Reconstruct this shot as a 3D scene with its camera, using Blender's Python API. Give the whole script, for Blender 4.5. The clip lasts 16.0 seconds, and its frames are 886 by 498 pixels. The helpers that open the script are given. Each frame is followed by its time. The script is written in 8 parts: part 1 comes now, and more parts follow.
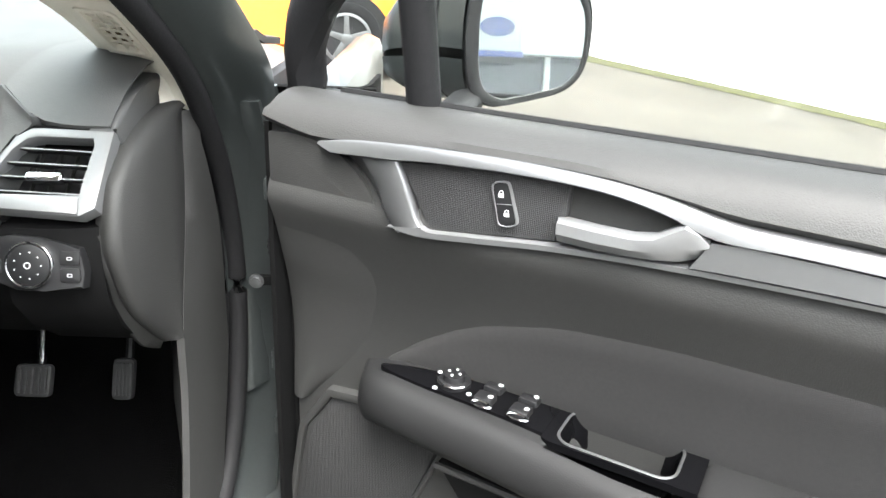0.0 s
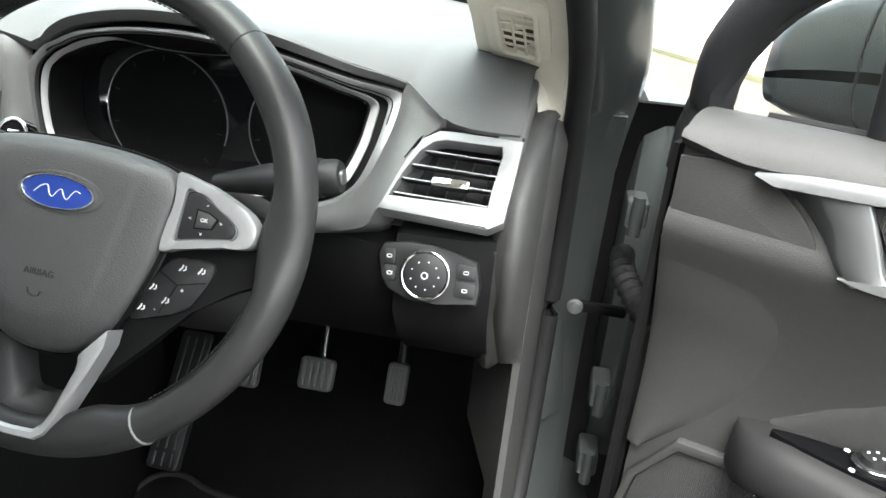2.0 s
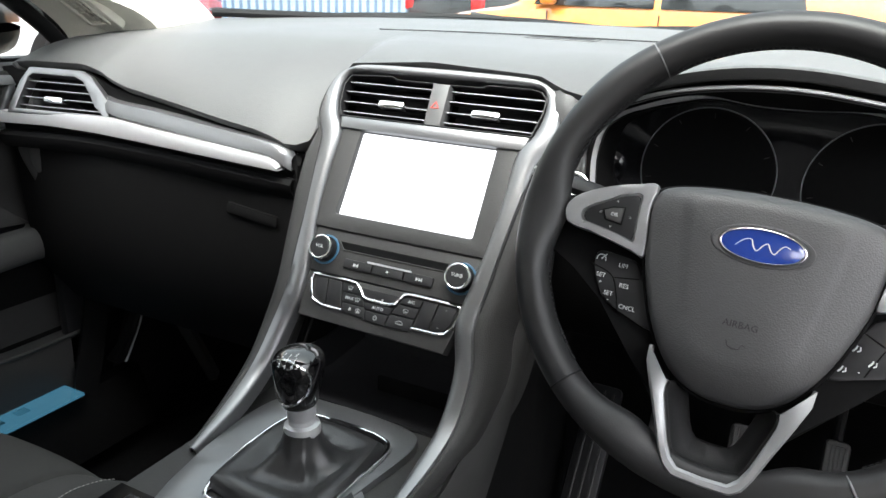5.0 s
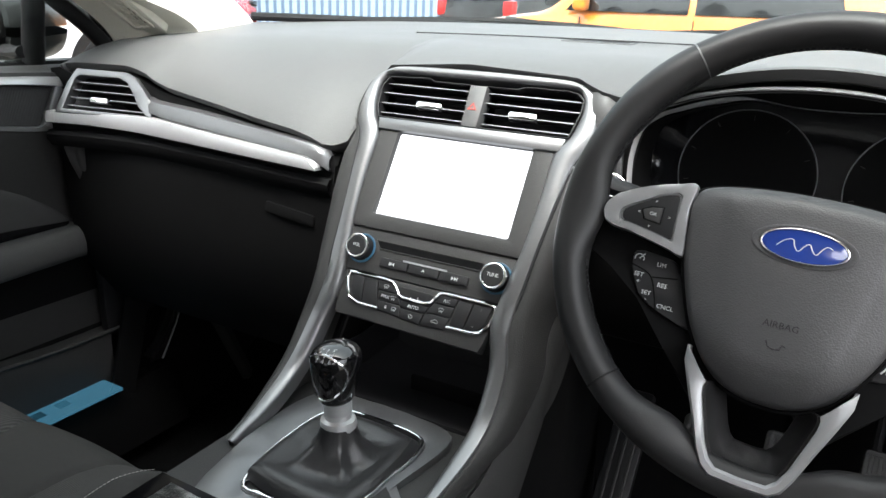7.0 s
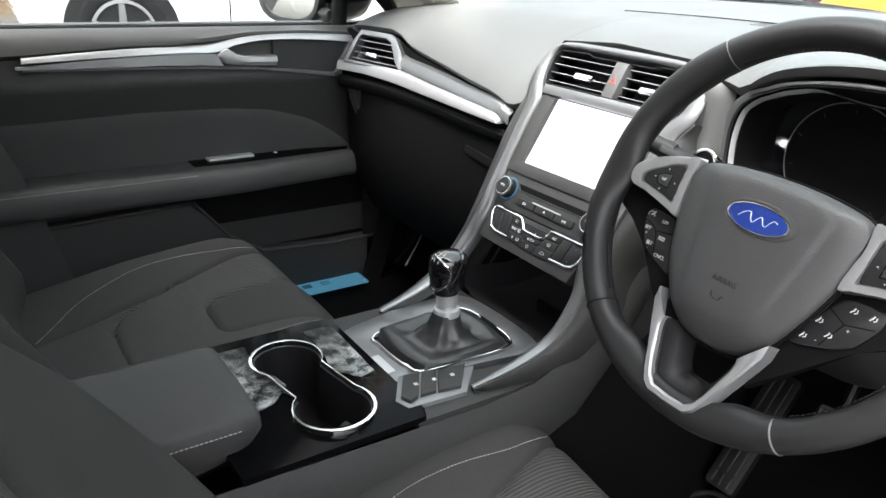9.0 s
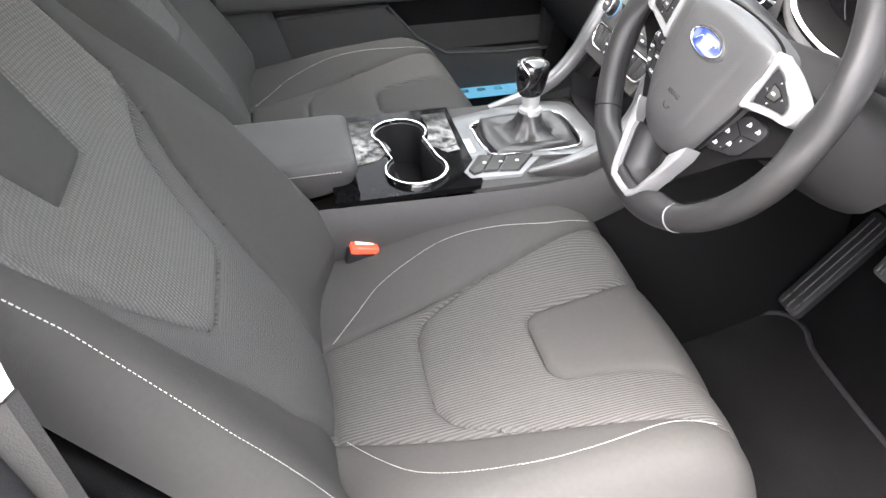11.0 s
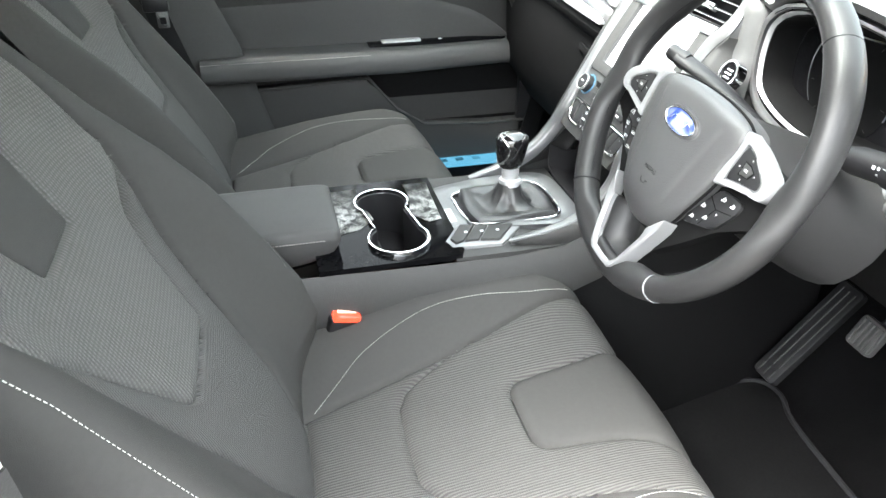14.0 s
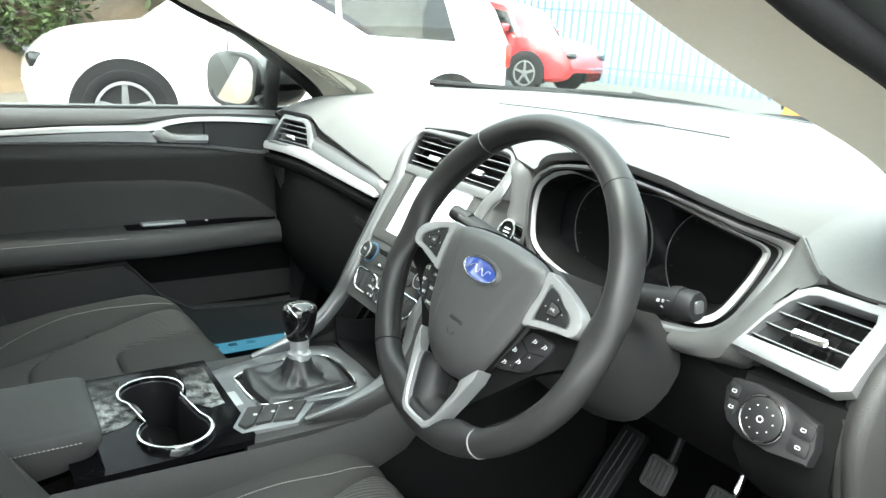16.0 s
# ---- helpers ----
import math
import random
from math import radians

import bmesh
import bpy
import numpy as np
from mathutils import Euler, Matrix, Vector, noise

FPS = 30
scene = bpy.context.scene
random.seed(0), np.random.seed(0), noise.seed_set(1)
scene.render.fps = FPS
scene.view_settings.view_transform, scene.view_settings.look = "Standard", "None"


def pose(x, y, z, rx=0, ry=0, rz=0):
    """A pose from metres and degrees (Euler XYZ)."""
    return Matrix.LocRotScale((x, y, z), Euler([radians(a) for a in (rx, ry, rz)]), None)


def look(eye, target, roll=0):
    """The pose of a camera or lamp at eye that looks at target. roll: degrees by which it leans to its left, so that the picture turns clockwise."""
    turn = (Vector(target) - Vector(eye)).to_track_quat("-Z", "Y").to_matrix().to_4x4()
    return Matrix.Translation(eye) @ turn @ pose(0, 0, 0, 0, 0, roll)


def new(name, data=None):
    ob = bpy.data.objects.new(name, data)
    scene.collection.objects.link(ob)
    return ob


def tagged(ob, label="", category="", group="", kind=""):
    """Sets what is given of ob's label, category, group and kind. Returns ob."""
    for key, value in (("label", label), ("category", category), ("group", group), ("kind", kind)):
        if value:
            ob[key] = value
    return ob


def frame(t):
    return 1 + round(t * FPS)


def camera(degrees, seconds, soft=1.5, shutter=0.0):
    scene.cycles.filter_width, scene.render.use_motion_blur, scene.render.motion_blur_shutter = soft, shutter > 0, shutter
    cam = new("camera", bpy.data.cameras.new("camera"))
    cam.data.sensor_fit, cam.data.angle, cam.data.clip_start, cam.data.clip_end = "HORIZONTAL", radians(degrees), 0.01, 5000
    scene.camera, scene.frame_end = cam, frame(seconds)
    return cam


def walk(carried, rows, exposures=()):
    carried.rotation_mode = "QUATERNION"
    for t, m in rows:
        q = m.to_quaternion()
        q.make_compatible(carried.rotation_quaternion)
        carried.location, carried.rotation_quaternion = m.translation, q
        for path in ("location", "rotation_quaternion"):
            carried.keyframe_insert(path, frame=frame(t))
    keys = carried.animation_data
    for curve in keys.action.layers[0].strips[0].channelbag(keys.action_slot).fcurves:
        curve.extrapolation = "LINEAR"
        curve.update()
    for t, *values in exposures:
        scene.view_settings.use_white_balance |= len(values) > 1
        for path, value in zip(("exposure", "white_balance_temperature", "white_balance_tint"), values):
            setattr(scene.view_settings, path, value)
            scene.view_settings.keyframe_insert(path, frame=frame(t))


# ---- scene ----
cam = camera(63.2, 16.0)
PATH = [
    (0, (0.978, -0.663, 1.19), (1.033, 1.193, 0.446), 2.9),
    (0.5, (0.971, -0.669, 1.189), (0.996, 1.189, 0.448), 3.1),
    (1, (0.932, -0.64, 1.184), (0.906, 1.217, 0.441), 3.3),
    (1.5, (0.82, -0.61, 1.188), (0.693, 1.245, 0.45), 4.0),
    (2, (0.715, -0.61, 1.168), (0.424, 1.221, 0.419), 5.4),
    (2.5, (0.61, -0.639, 1.137), (0.12, 1.152, 0.393), 6.1),
    (3, (0.523, -0.676, 1.139), (-0.134, 1.075, 0.432), 5.4),
    (3.5, (0.452, -0.7, 1.139), (-0.268, 1.033, 0.446), 4.7),
    (4, (0.422, -0.704, 1.126), (-0.344, 1.02, 0.462), 3.7),
    (4.5, (0.403, -0.71, 1.135), (-0.401, 1.001, 0.484), 3.0),
    (5, (0.392, -0.714, 1.144), (-0.442, 0.987, 0.504), 2.5),
    (5.2, (0.389, -0.716, 1.148), (-0.461, 0.979, 0.513), 2.2),
    (7.3, (0.389, -0.725, 1.139), (-0.545, 0.928, 0.512), 2.7),
    (7.5, (0.39, -0.723, 1.14), (-0.584, 0.905, 0.509), 2.6),
    (8, (0.412, -0.713, 1.148), (-0.725, 0.797, 0.493), 2.0),
    (8.5, (0.504, -0.721, 1.17), (-0.79, 0.635, 0.471), 1.8),
    (9, (0.686, -0.716, 1.183), (-0.83, 0.343, 0.422), 2.9),
    (9.5, (0.796, -0.656, 1.198), (-0.819, 0.064, 0.264), 1.7),
    (10, (0.89, -0.596, 1.214), (-0.692, -0.109, 0.093), 0.5),
    (12.3, (1.001, -0.58, 1.287), (-0.594, -0.326, 0.107), -2.1),
    (12.5, (1.003, -0.583, 1.282), (-0.6, -0.323, 0.113), -1.9),
    (13, (1.003, -0.585, 1.278), (-0.604, -0.314, 0.118), -1.5),
    (13.5, (0.997, -0.584, 1.274), (-0.62, -0.283, 0.135), -1.1),
    (14, (0.98, -0.594, 1.265), (-0.667, -0.171, 0.212), 0.6),
    (14.5, (0.924, -0.612, 1.242), (-0.739, 0.037, 0.339), 2.6),
    (15, (0.882, -0.624, 1.22), (-0.77, 0.247, 0.506), 3.9),
    (15.5, (0.909, -0.604, 1.21), (-0.734, 0.355, 0.591), 3.7),
    (16, (0.932, -0.614, 1.214), (-0.663, 0.458, 0.663), 4.0),
]
EXPOSURES = [(0, 3.5, 6500, 10), (1, 3.42, 6500, 8), (2, 3.62, 6500, 8), (3, 3.74, 6500, 9), (3.5, 3.62, 6500, 9), (5, 3.1, 6500, 13), (7.5, 2.98, 6500, 13), (9, 3.35, 6550, 14), (9.5, 3.70, 6650, 16), (10, 4.34, 6750, 20),
             (12.5, 4.93, 6600, 16), (14, 4.87, 6500, 10), (14.5, 4.8, 6480, 3), (15, 4.52, 6450, 2), (15.5, 4.32, 6450, 2), (16, 3.97, 6450, 2)]
walk(cam, [(t, look(eye, target, roll)) for t, eye, target, roll in PATH], EXPOSURES)
SKY, SUN = 0.142, 0.24

# ---------------- light ----------------
world = bpy.data.worlds.new("overcast_sky")
scene.world = world
world.use_nodes = True
_n = world.node_tree.nodes
_sky = _n.new("ShaderNodeTexSky")
_sky.sky_type = "NISHITA"
_sky.sun_disc = False
_sky.sun_elevation, _sky.sun_rotation = radians(64), radians(168)
_sky.air_density, _sky.dust_density, _sky.ozone_density = 1.0, 6.0, 1.0
_hs = _n.new("ShaderNodeHueSaturation")
_hs.inputs["Saturation"].default_value = 0.25
world.node_tree.links.new(_sky.outputs[0], _hs.inputs["Color"])
_tint = _n.new("ShaderNodeMix")
_tint.data_type, _tint.blend_type = "RGBA", "MULTIPLY"
_tint.inputs["Factor"].default_value = 1.0
_tint.inputs["B"].default_value = (0.975, 1.0, 0.985, 1)
world.node_tree.links.new(_hs.outputs[0], _tint.inputs["A"])
world.node_tree.links.new(_tint.outputs["Result"], _n["Background"].inputs[0])
_n["Background"].inputs[1].default_value = SKY
_sun = bpy.data.lights.new("sun", "SUN")
_sun.energy, _sun.angle, _sun.color = SUN, radians(40), (1.0, 0.97, 0.93)
sun_ob = new("sun", _sun)
sun_ob.matrix_world = look((0, 0, 0), (-0.09, 0.43, -0.90))

# ---------------- materials ----------------


def material(name, color, rough=0.5, metal=0.0, var=0.06, var_scale=9.0, bump=0.0, bump_scale=400.0, kind="noise",
             coat=0.0, spec=0.5, second=None, hard=None):
    """A principled material with variation at two scales and fine relief."""
    m = bpy.data.materials.new(name)
    m.use_nodes = True
    nt = m.node_tree
    b = nt.nodes["Principled BSDF"]
    b.inputs["Roughness"].default_value = rough
    b.inputs["Metallic"].default_value = metal
    b.inputs["Coat Weight"].default_value = coat
    b.inputs["Coat Roughness"].default_value = 0.05
    b.inputs["Specular IOR Level"].default_value = spec
    tc = nt.nodes.new("ShaderNodeTexCoord")
    n1 = nt.nodes.new("ShaderNodeTexNoise")
    n1.inputs["Scale"].default_value = var_scale
    n1.inputs["Detail"].default_value = 5.0
    nt.links.new(tc.outputs["Object"], n1.inputs["Vector"])
    n2 = nt.nodes.new("ShaderNodeTexNoise")
    n2.inputs["Scale"].default_value = var_scale * 18
    n2.inputs["Detail"].default_value = 2.0
    nt.links.new(tc.outputs["Object"], n2.inputs["Vector"])
    mix = nt.nodes.new("ShaderNodeMix")
    mix.data_type = "RGBA"
    c2 = second or tuple(min(1.0, c * (1 + 3 * var) + 0.004) for c in color)
    c1 = tuple(c * (1 - var) for c in color)
    mix.inputs["A"].default_value = (*c1, 1)
    mix.inputs["B"].default_value = (*c2, 1)
    add = nt.nodes.new("ShaderNodeMath")
    add.operation = "MULTIPLY"
    nt.links.new(n1.outputs["Fac"], add.inputs[0])
    nt.links.new(n2.outputs["Fac"], add.inputs[1])
    fac = add.outputs[0]
    if hard:
        rmp = nt.nodes.new("ShaderNodeMapRange")
        rmp.inputs["From Min"].default_value, rmp.inputs["From Max"].default_value = hard
        nt.links.new(add.outputs[0], rmp.inputs["Value"])
        fac = rmp.outputs[0]
    nt.links.new(fac, mix.inputs["Factor"])
    nt.links.new(mix.outputs["Result"], b.inputs["Base Color"])
    rr = nt.nodes.new("ShaderNodeMapRange")
    rr.inputs["To Min"].default_value = max(0.02, rough * 0.88)
    rr.inputs["To Max"].default_value = min(1.0, rough * 1.14)
    nt.links.new(n1.outputs["Fac"], rr.inputs["Value"])
    nt.links.new(rr.outputs[0], b.inputs["Roughness"])
    if bump:
        if kind == "leather":
            t = nt.nodes.new("ShaderNodeTexVoronoi")
            t.feature = "SMOOTH_F1"
            t.inputs["Scale"].default_value = bump_scale
            out = t.outputs["Distance"]
        elif kind in ("ribs", "dots", "mesh"):
            t = nt.nodes.new("ShaderNodeTexWave")
            t.wave_type, t.bands_direction, t.wave_profile = "BANDS", "X", "SIN"
            t.inputs["Scale"].default_value = bump_scale
            t.inputs["Distortion"].default_value = 0.5
            t.inputs["Detail"].default_value = 1.0
            t.inputs["Detail Scale"].default_value = 0.3
            mp = nt.nodes.new("ShaderNodeMapping")
            mp.inputs["Rotation"].default_value = (0, 0, radians({"mesh": 45, "dots": 24, "ribs": 0}[kind]))
            nt.links.new(tc.outputs["Object"], mp.inputs["Vector"])
            t2 = nt.nodes.new("ShaderNodeTexWave")
            t2.wave_type, t2.bands_direction, t2.wave_profile = "BANDS", "Z" if kind in ("dots", "mesh") else "Y", "SIN"
            t2.inputs["Scale"].default_value = bump_scale * (1.0 if kind in ("dots", "mesh") else 1.6)
            t2.inputs["Distortion"].default_value = 0.5
            nt.links.new(tc.outputs["Object"], t2.inputs["Vector"])
            wv = nt.nodes.new("ShaderNodeMapRange")
            wv.inputs["To Min"].default_value = 0.35 if kind in ("dots", "mesh") else 0.8
            nt.links.new(t2.outputs["Fac"], wv.inputs["Value"])
            mu = nt.nodes.new("ShaderNodeMath")
            mu.operation = "MULTIPLY"
            nt.links.new(t.outputs["Fac"], mu.inputs[0])
            nt.links.new(wv.outputs[0], mu.inputs[1])
            out = mu.outputs[0]
        else:
            t = nt.nodes.new("ShaderNodeTexNoise")
            t.inputs["Scale"].default_value = bump_scale
            t.inputs["Detail"].default_value = 3.0
            out = t.outputs["Fac"]
        nt.links.new(mp.outputs[0] if kind in ("ribs", "dots", "mesh") else tc.outputs["Object"], t.inputs["Vector"])
        bp = nt.nodes.new("ShaderNodeBump")
        bp.inputs["Strength"].default_value = bump
        bp.inputs["Distance"].default_value = 0.001
        nt.links.new(out, bp.inputs["Height"])
        nt.links.new(bp.outputs[0], b.inputs["Normal"])
        if kind in ("ribs", "dots", "mesh"):
            mm = nt.nodes.new("ShaderNodeMix")
            mm.data_type, mm.blend_type = "RGBA", "MULTIPLY"
            mm.inputs["Factor"].default_value = 0.48 if kind == "ribs" else 0.42
            nt.links.new(mix.outputs["Result"], mm.inputs["A"])
            nt.links.new(out, mm.inputs["B"])
            nt.links.new(mm.outputs["Result"], b.inputs["Base Color"])
    return m


def glowing(name, color, strength):
    m = bpy.data.materials.new(name)
    m.use_nodes = True
    b = m.node_tree.nodes["Principled BSDF"]
    b.inputs["Base Color"].default_value = (0.02, 0.02, 0.02, 1)
    b.inputs["Roughness"].default_value = 0.15
    b.inputs["Emission Color"].default_value = (*color, 1)
    b.inputs["Emission Strength"].default_value = strength
    return m


def glass(name, color=(0.84, 0.9, 0.875), rough=0.0):
    m = bpy.data.materials.new(name)
    m.use_nodes = True
    nt = m.node_tree
    nt.nodes.remove(nt.nodes["Principled BSDF"])
    tr = nt.nodes.new("ShaderNodeBsdfTransparent")
    tr.inputs[0].default_value = (*color, 1)
    gl = nt.nodes.new("ShaderNodeBsdfGlossy")
    gl.inputs["Roughness"].default_value = rough
    mx = nt.nodes.new("ShaderNodeMixShader")
    mx.inputs[0].default_value = 0.05
    nt.links.new(tr.outputs[0], mx.inputs[1])
    nt.links.new(gl.outputs[0], mx.inputs[2])
    nt.links.new(mx.outputs[0], nt.nodes["Material Output"].inputs[0])
    return m


PAD = material("soft_dash_plastic", (0.062, 0.063, 0.063), 0.46, bump=0.20, bump_scale=800, kind="leather", var=0.06)
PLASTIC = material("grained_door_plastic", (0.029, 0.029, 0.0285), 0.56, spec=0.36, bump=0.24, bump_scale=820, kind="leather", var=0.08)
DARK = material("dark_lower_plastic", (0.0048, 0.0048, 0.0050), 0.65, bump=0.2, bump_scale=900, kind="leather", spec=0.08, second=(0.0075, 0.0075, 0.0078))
BLACK = material("matt_black_plastic", (0.007, 0.007, 0.008), 0.55, spec=0.35)
GLOSS = material("piano_black", (0.0025, 0.0025, 0.003), 0.05, var=0.02, spec=0.03)
LACQUER = material("gloss_black_lacquer", (0.004, 0.004, 0.0045), 0.08, var=0.02, spec=0.5, coat=0.5)
SILVER = material("satin_silver_trim", (0.20, 0.203, 0.208), 0.42, metal=0.5, var=0.03)
TITAN = material("dark_satin_trim", (0.178, 0.181, 0.185), 0.36, metal=0.78, var=0.03)
BRIGHT = material("bright_satin_trim", (0.46, 0.465, 0.47), 0.34, metal=0.5, var=0.02)
# black of the instrument hood, also painted where deep shade lies at the hinges
HOODBLACK = material("matt_hood_and_shade_black", (0.004, 0.004, 0.0042), 0.8, spec=0.06)
SPOKE = material("spoke_satin", (0.265, 0.268, 0.273), 0.36, metal=0.5, var=0.02)
CHROME = material("chrome", (0.8, 0.81, 0.82), 0.09, metal=1.0, var=0.01)
LEATHER = material("black_wheel_leather", (0.013, 0.013, 0.0135), 0.44, spec=0.36, bump=0.08, bump_scale=1200, kind="leather", var=0.05)
COVER = material("airbag_cover_plastic", (0.040, 0.040, 0.041), 0.48, bump=0.22, bump_scale=950, kind="leather", var=0.05)
GAITER = material("gaiter_leather", (0.019, 0.019, 0.0195), 0.33, bump=0.2, bump_scale=900, kind="leather")
VINYL = material("armrest_vinyl", (0.046, 0.046, 0.0455), 0.6, spec=0.35, bump=0.15, bump_scale=1100, kind="leather", var=0.06)
FABRIC = material("dark_seat_cloth", (0.032, 0.0315, 0.032), 0.95, bump=0.4, bump_scale=1300, var=0.08, var_scale=14, spec=0.15)
RIBBED = material("ribbed_seat_cloth", (0.078, 0.0765, 0.074), 0.95, bump=0.9, bump_scale=78, kind="ribs", var=0.06, spec=0.15)
RIBBEDBACK = material("coarse_back_cloth", (0.112, 0.111, 0.107), 0.95, bump=1.0, bump_scale=78, kind="dots", var=0.06, spec=0.15)
WEAVE = material("fine_ribbed_cloth", (0.086, 0.0855, 0.083), 0.95, bump=0.8, bump_scale=125, kind="dots", var=0.06, spec=0.15)
SMOOTHCLOTH = material("plain_seat_cloth", (0.040, 0.0395, 0.0380), 0.92, bump=0.3, bump_scale=1500, var=0.06, spec=0.15)
STITCH = material("pale_stitching", (0.36, 0.35, 0.33), 0.85)
CARPET = material("black_carpet", (0.0032, 0.0032, 0.0034), 1.0, bump=1.0, bump_scale=500, var=0.3, var_scale=30, spec=0.03, second=(0.0085, 0.0085, 0.0088))
MATCLOTH = material("black_floor_mat", (0.0050, 0.0050, 0.0053), 1.0, bump=1.0, bump_scale=700, var=0.35, var_scale=12, spec=0.03, second=(0.013, 0.013, 0.0135))
CREAM = material("cream_pillar_trim", (0.70, 0.67, 0.59), 0.75, bump=0.2, bump_scale=1200, var=0.04)
HEADLINER = material("cream_headliner", (0.6, 0.58, 0.53), 0.95, bump=0.4, bump_scale=1200)
PAINT = material("grey_car_paint", (0.044, 0.050, 0.050), 0.30, metal=0.35, coat=0.35, var=0.06)
RUBBER = material("black_rubber_seal", (0.011, 0.011, 0.012), 0.66, spec=0.16, bump=0.3, bump_scale=300)
STEEL = material("worn_pedal_rubber", (0.045, 0.045, 0.045), 0.6, var=0.3, var_scale=60, bump=0.6, bump_scale=300)
MARK = material("white_print", (0.5, 0.51, 0.51), 0.6)
MIRROR = material("mirror_glass", (0.9, 0.92, 0.92), 0.01, metal=1.0, var=0.0)
BADGE = material("blue_enamel", (0.012, 0.035, 0.2), 0.15, coat=1.0, var=0.03)
# unlit orange plastic, brightened with a little emission
ORANGE_BTN = glowing("orange_button_glow", (1.0, 0.08, 0.03), 0.09)
SCREEN = glowing("lit_screen", (0.92, 0.97, 1.0), 0.32)
# emission stands in for the blue reflection on the sill plate
SILLBLUE = glowing("blue_sill_reflection_glow", (0.15, 0.6, 0.9), 0.030)
LCD = material("dark_display_glass", (0.006, 0.006, 0.007), 0.08, coat=0.3, var=0.02)
WINDOW = glass("car_window_glass", (0.945, 0.965, 0.955))
SCREENGLASS = glass("laminated_windscreen_glass", (0.84, 0.88, 0.865))

# ---------------- mesh helpers ----------------


def thing(name, label, category, at=(0, 0, 0), group="", kind=""):
    ob = new(name)
    ob.location = at
    ob.empty_display_size = 0.05
    bpy.context.view_layer.update()
    return tagged(ob, label, category, group, kind)


def finish(bm, name, mat, angle=38):
    bmesh.ops.remove_doubles(bm, verts=bm.verts, dist=1e-6)
    bmesh.ops.recalc_face_normals(bm, faces=bm.faces)
    me = bpy.data.meshes.new(name)
    bm.to_mesh(me)
    bm.free()
    me.materials.append(mat)
    me.polygons.foreach_set("use_smooth", [True] * len(me.polygons))
    me.set_sharp_from_angle(angle=radians(angle))
    return me


def part(name, bm, mat, parent, label="", angle=38):
    ob = new(name, finish(bm, name, mat, angle))
    ob.parent = parent
    root = parent
    off = Vector((0, 0, 0))
    while root:
        off = off + root.location
        root = root.parent
    ob.data.transform(Matrix.Translation(-off))
    if label:
        ob["label"] = label
    return ob


def single(name, bm, mat, label, category, kind="", angle=38, group=""):
    return tagged(new(name, finish(bm, name, mat, angle)), label, category, group, kind)


def sheet(rows, thick=0.0, loop_u=False, loop_v=False, caps=False):
    """A surface through rows of points; given a thickness it is closed."""
    bm = bmesh.new()
    vs = [[bm.verts.new(p) for p in r] for r in rows]
    nu, nv = len(vs), len(vs[0])
    for i in range(nu if loop_u else nu - 1):
        for j in range(nv if loop_v else nv - 1):
            q = [vs[i][j], vs[(i + 1) % nu][j], vs[(i + 1) % nu][(j + 1) % nv], vs[i][(j + 1) % nv]]
            if len({tuple(round(c, 7) for c in v.co) for v in q}) == 4:
                bm.faces.new(q)
    if caps:
        for r in (vs[0], vs[-1]):
            bm.faces.new(r)
    if thick:
        bmesh.ops.recalc_face_normals(bm, faces=bm.faces)
        bmesh.ops.solidify(bm, geom=bm.faces[:], thickness=thick)
    return bm


def prism(poly, place, c0, c1, bevel=0.0, seg=2):
    """A flat outline (a, b) raised from c0 to c1 along place's third axis, its upper rim rounded."""
    bm = bmesh.new()
    lo = [bm.verts.new(place(a, b, c0)) for a, b in poly]
    hi = [bm.verts.new(place(a, b, c1)) for a, b in poly]
    n = len(poly)
    bm.faces.new(lo)
    top = bm.faces.new(hi)
    for i in range(n):
        bm.faces.new((lo[i], lo[(i + 1) % n], hi[(i + 1) % n], hi[i]))
    if bevel:
        bmesh.ops.bevel(bm, geom=list(top.edges), offset=bevel, segments=seg, profile=0.5, affect="EDGES", clamp_overlap=True)
    return bm


def ring(outer, inner, place, c0, c1, bevel=0.0):
    """A frame between two outlines with as many points each."""
    bm = bmesh.new()
    n = len(outer)
    vo = [[bm.verts.new(place(a, b, c)) for a, b in outer] for c in (c0, c1)]
    vi = [[bm.verts.new(place(a, b, c)) for a, b in inner] for c in (c0, c1)]
    rim = []
    for i in range(n):
        j = (i + 1) % n
        bm.faces.new((vo[0][i], vo[0][j], vo[1][j], vo[1][i]))
        bm.faces.new((vi[0][j], vi[0][i], vi[1][i], vi[1][j]))
        f = bm.faces.new((vo[1][i], vo[1][j], vi[1][j], vi[1][i]))
        rim += [e for e in f.edges if set(e.verts) in ({vo[1][i], vo[1][j]}, {vi[1][i], vi[1][j]})]
        bm.faces.new((vo[0][j], vo[0][i], vi[0][i], vi[0][j]))
    if bevel:
        bmesh.ops.bevel(bm, geom=rim, offset=bevel, segments=2, profile=0.5, affect="EDGES", clamp_overlap=True)
    return bm


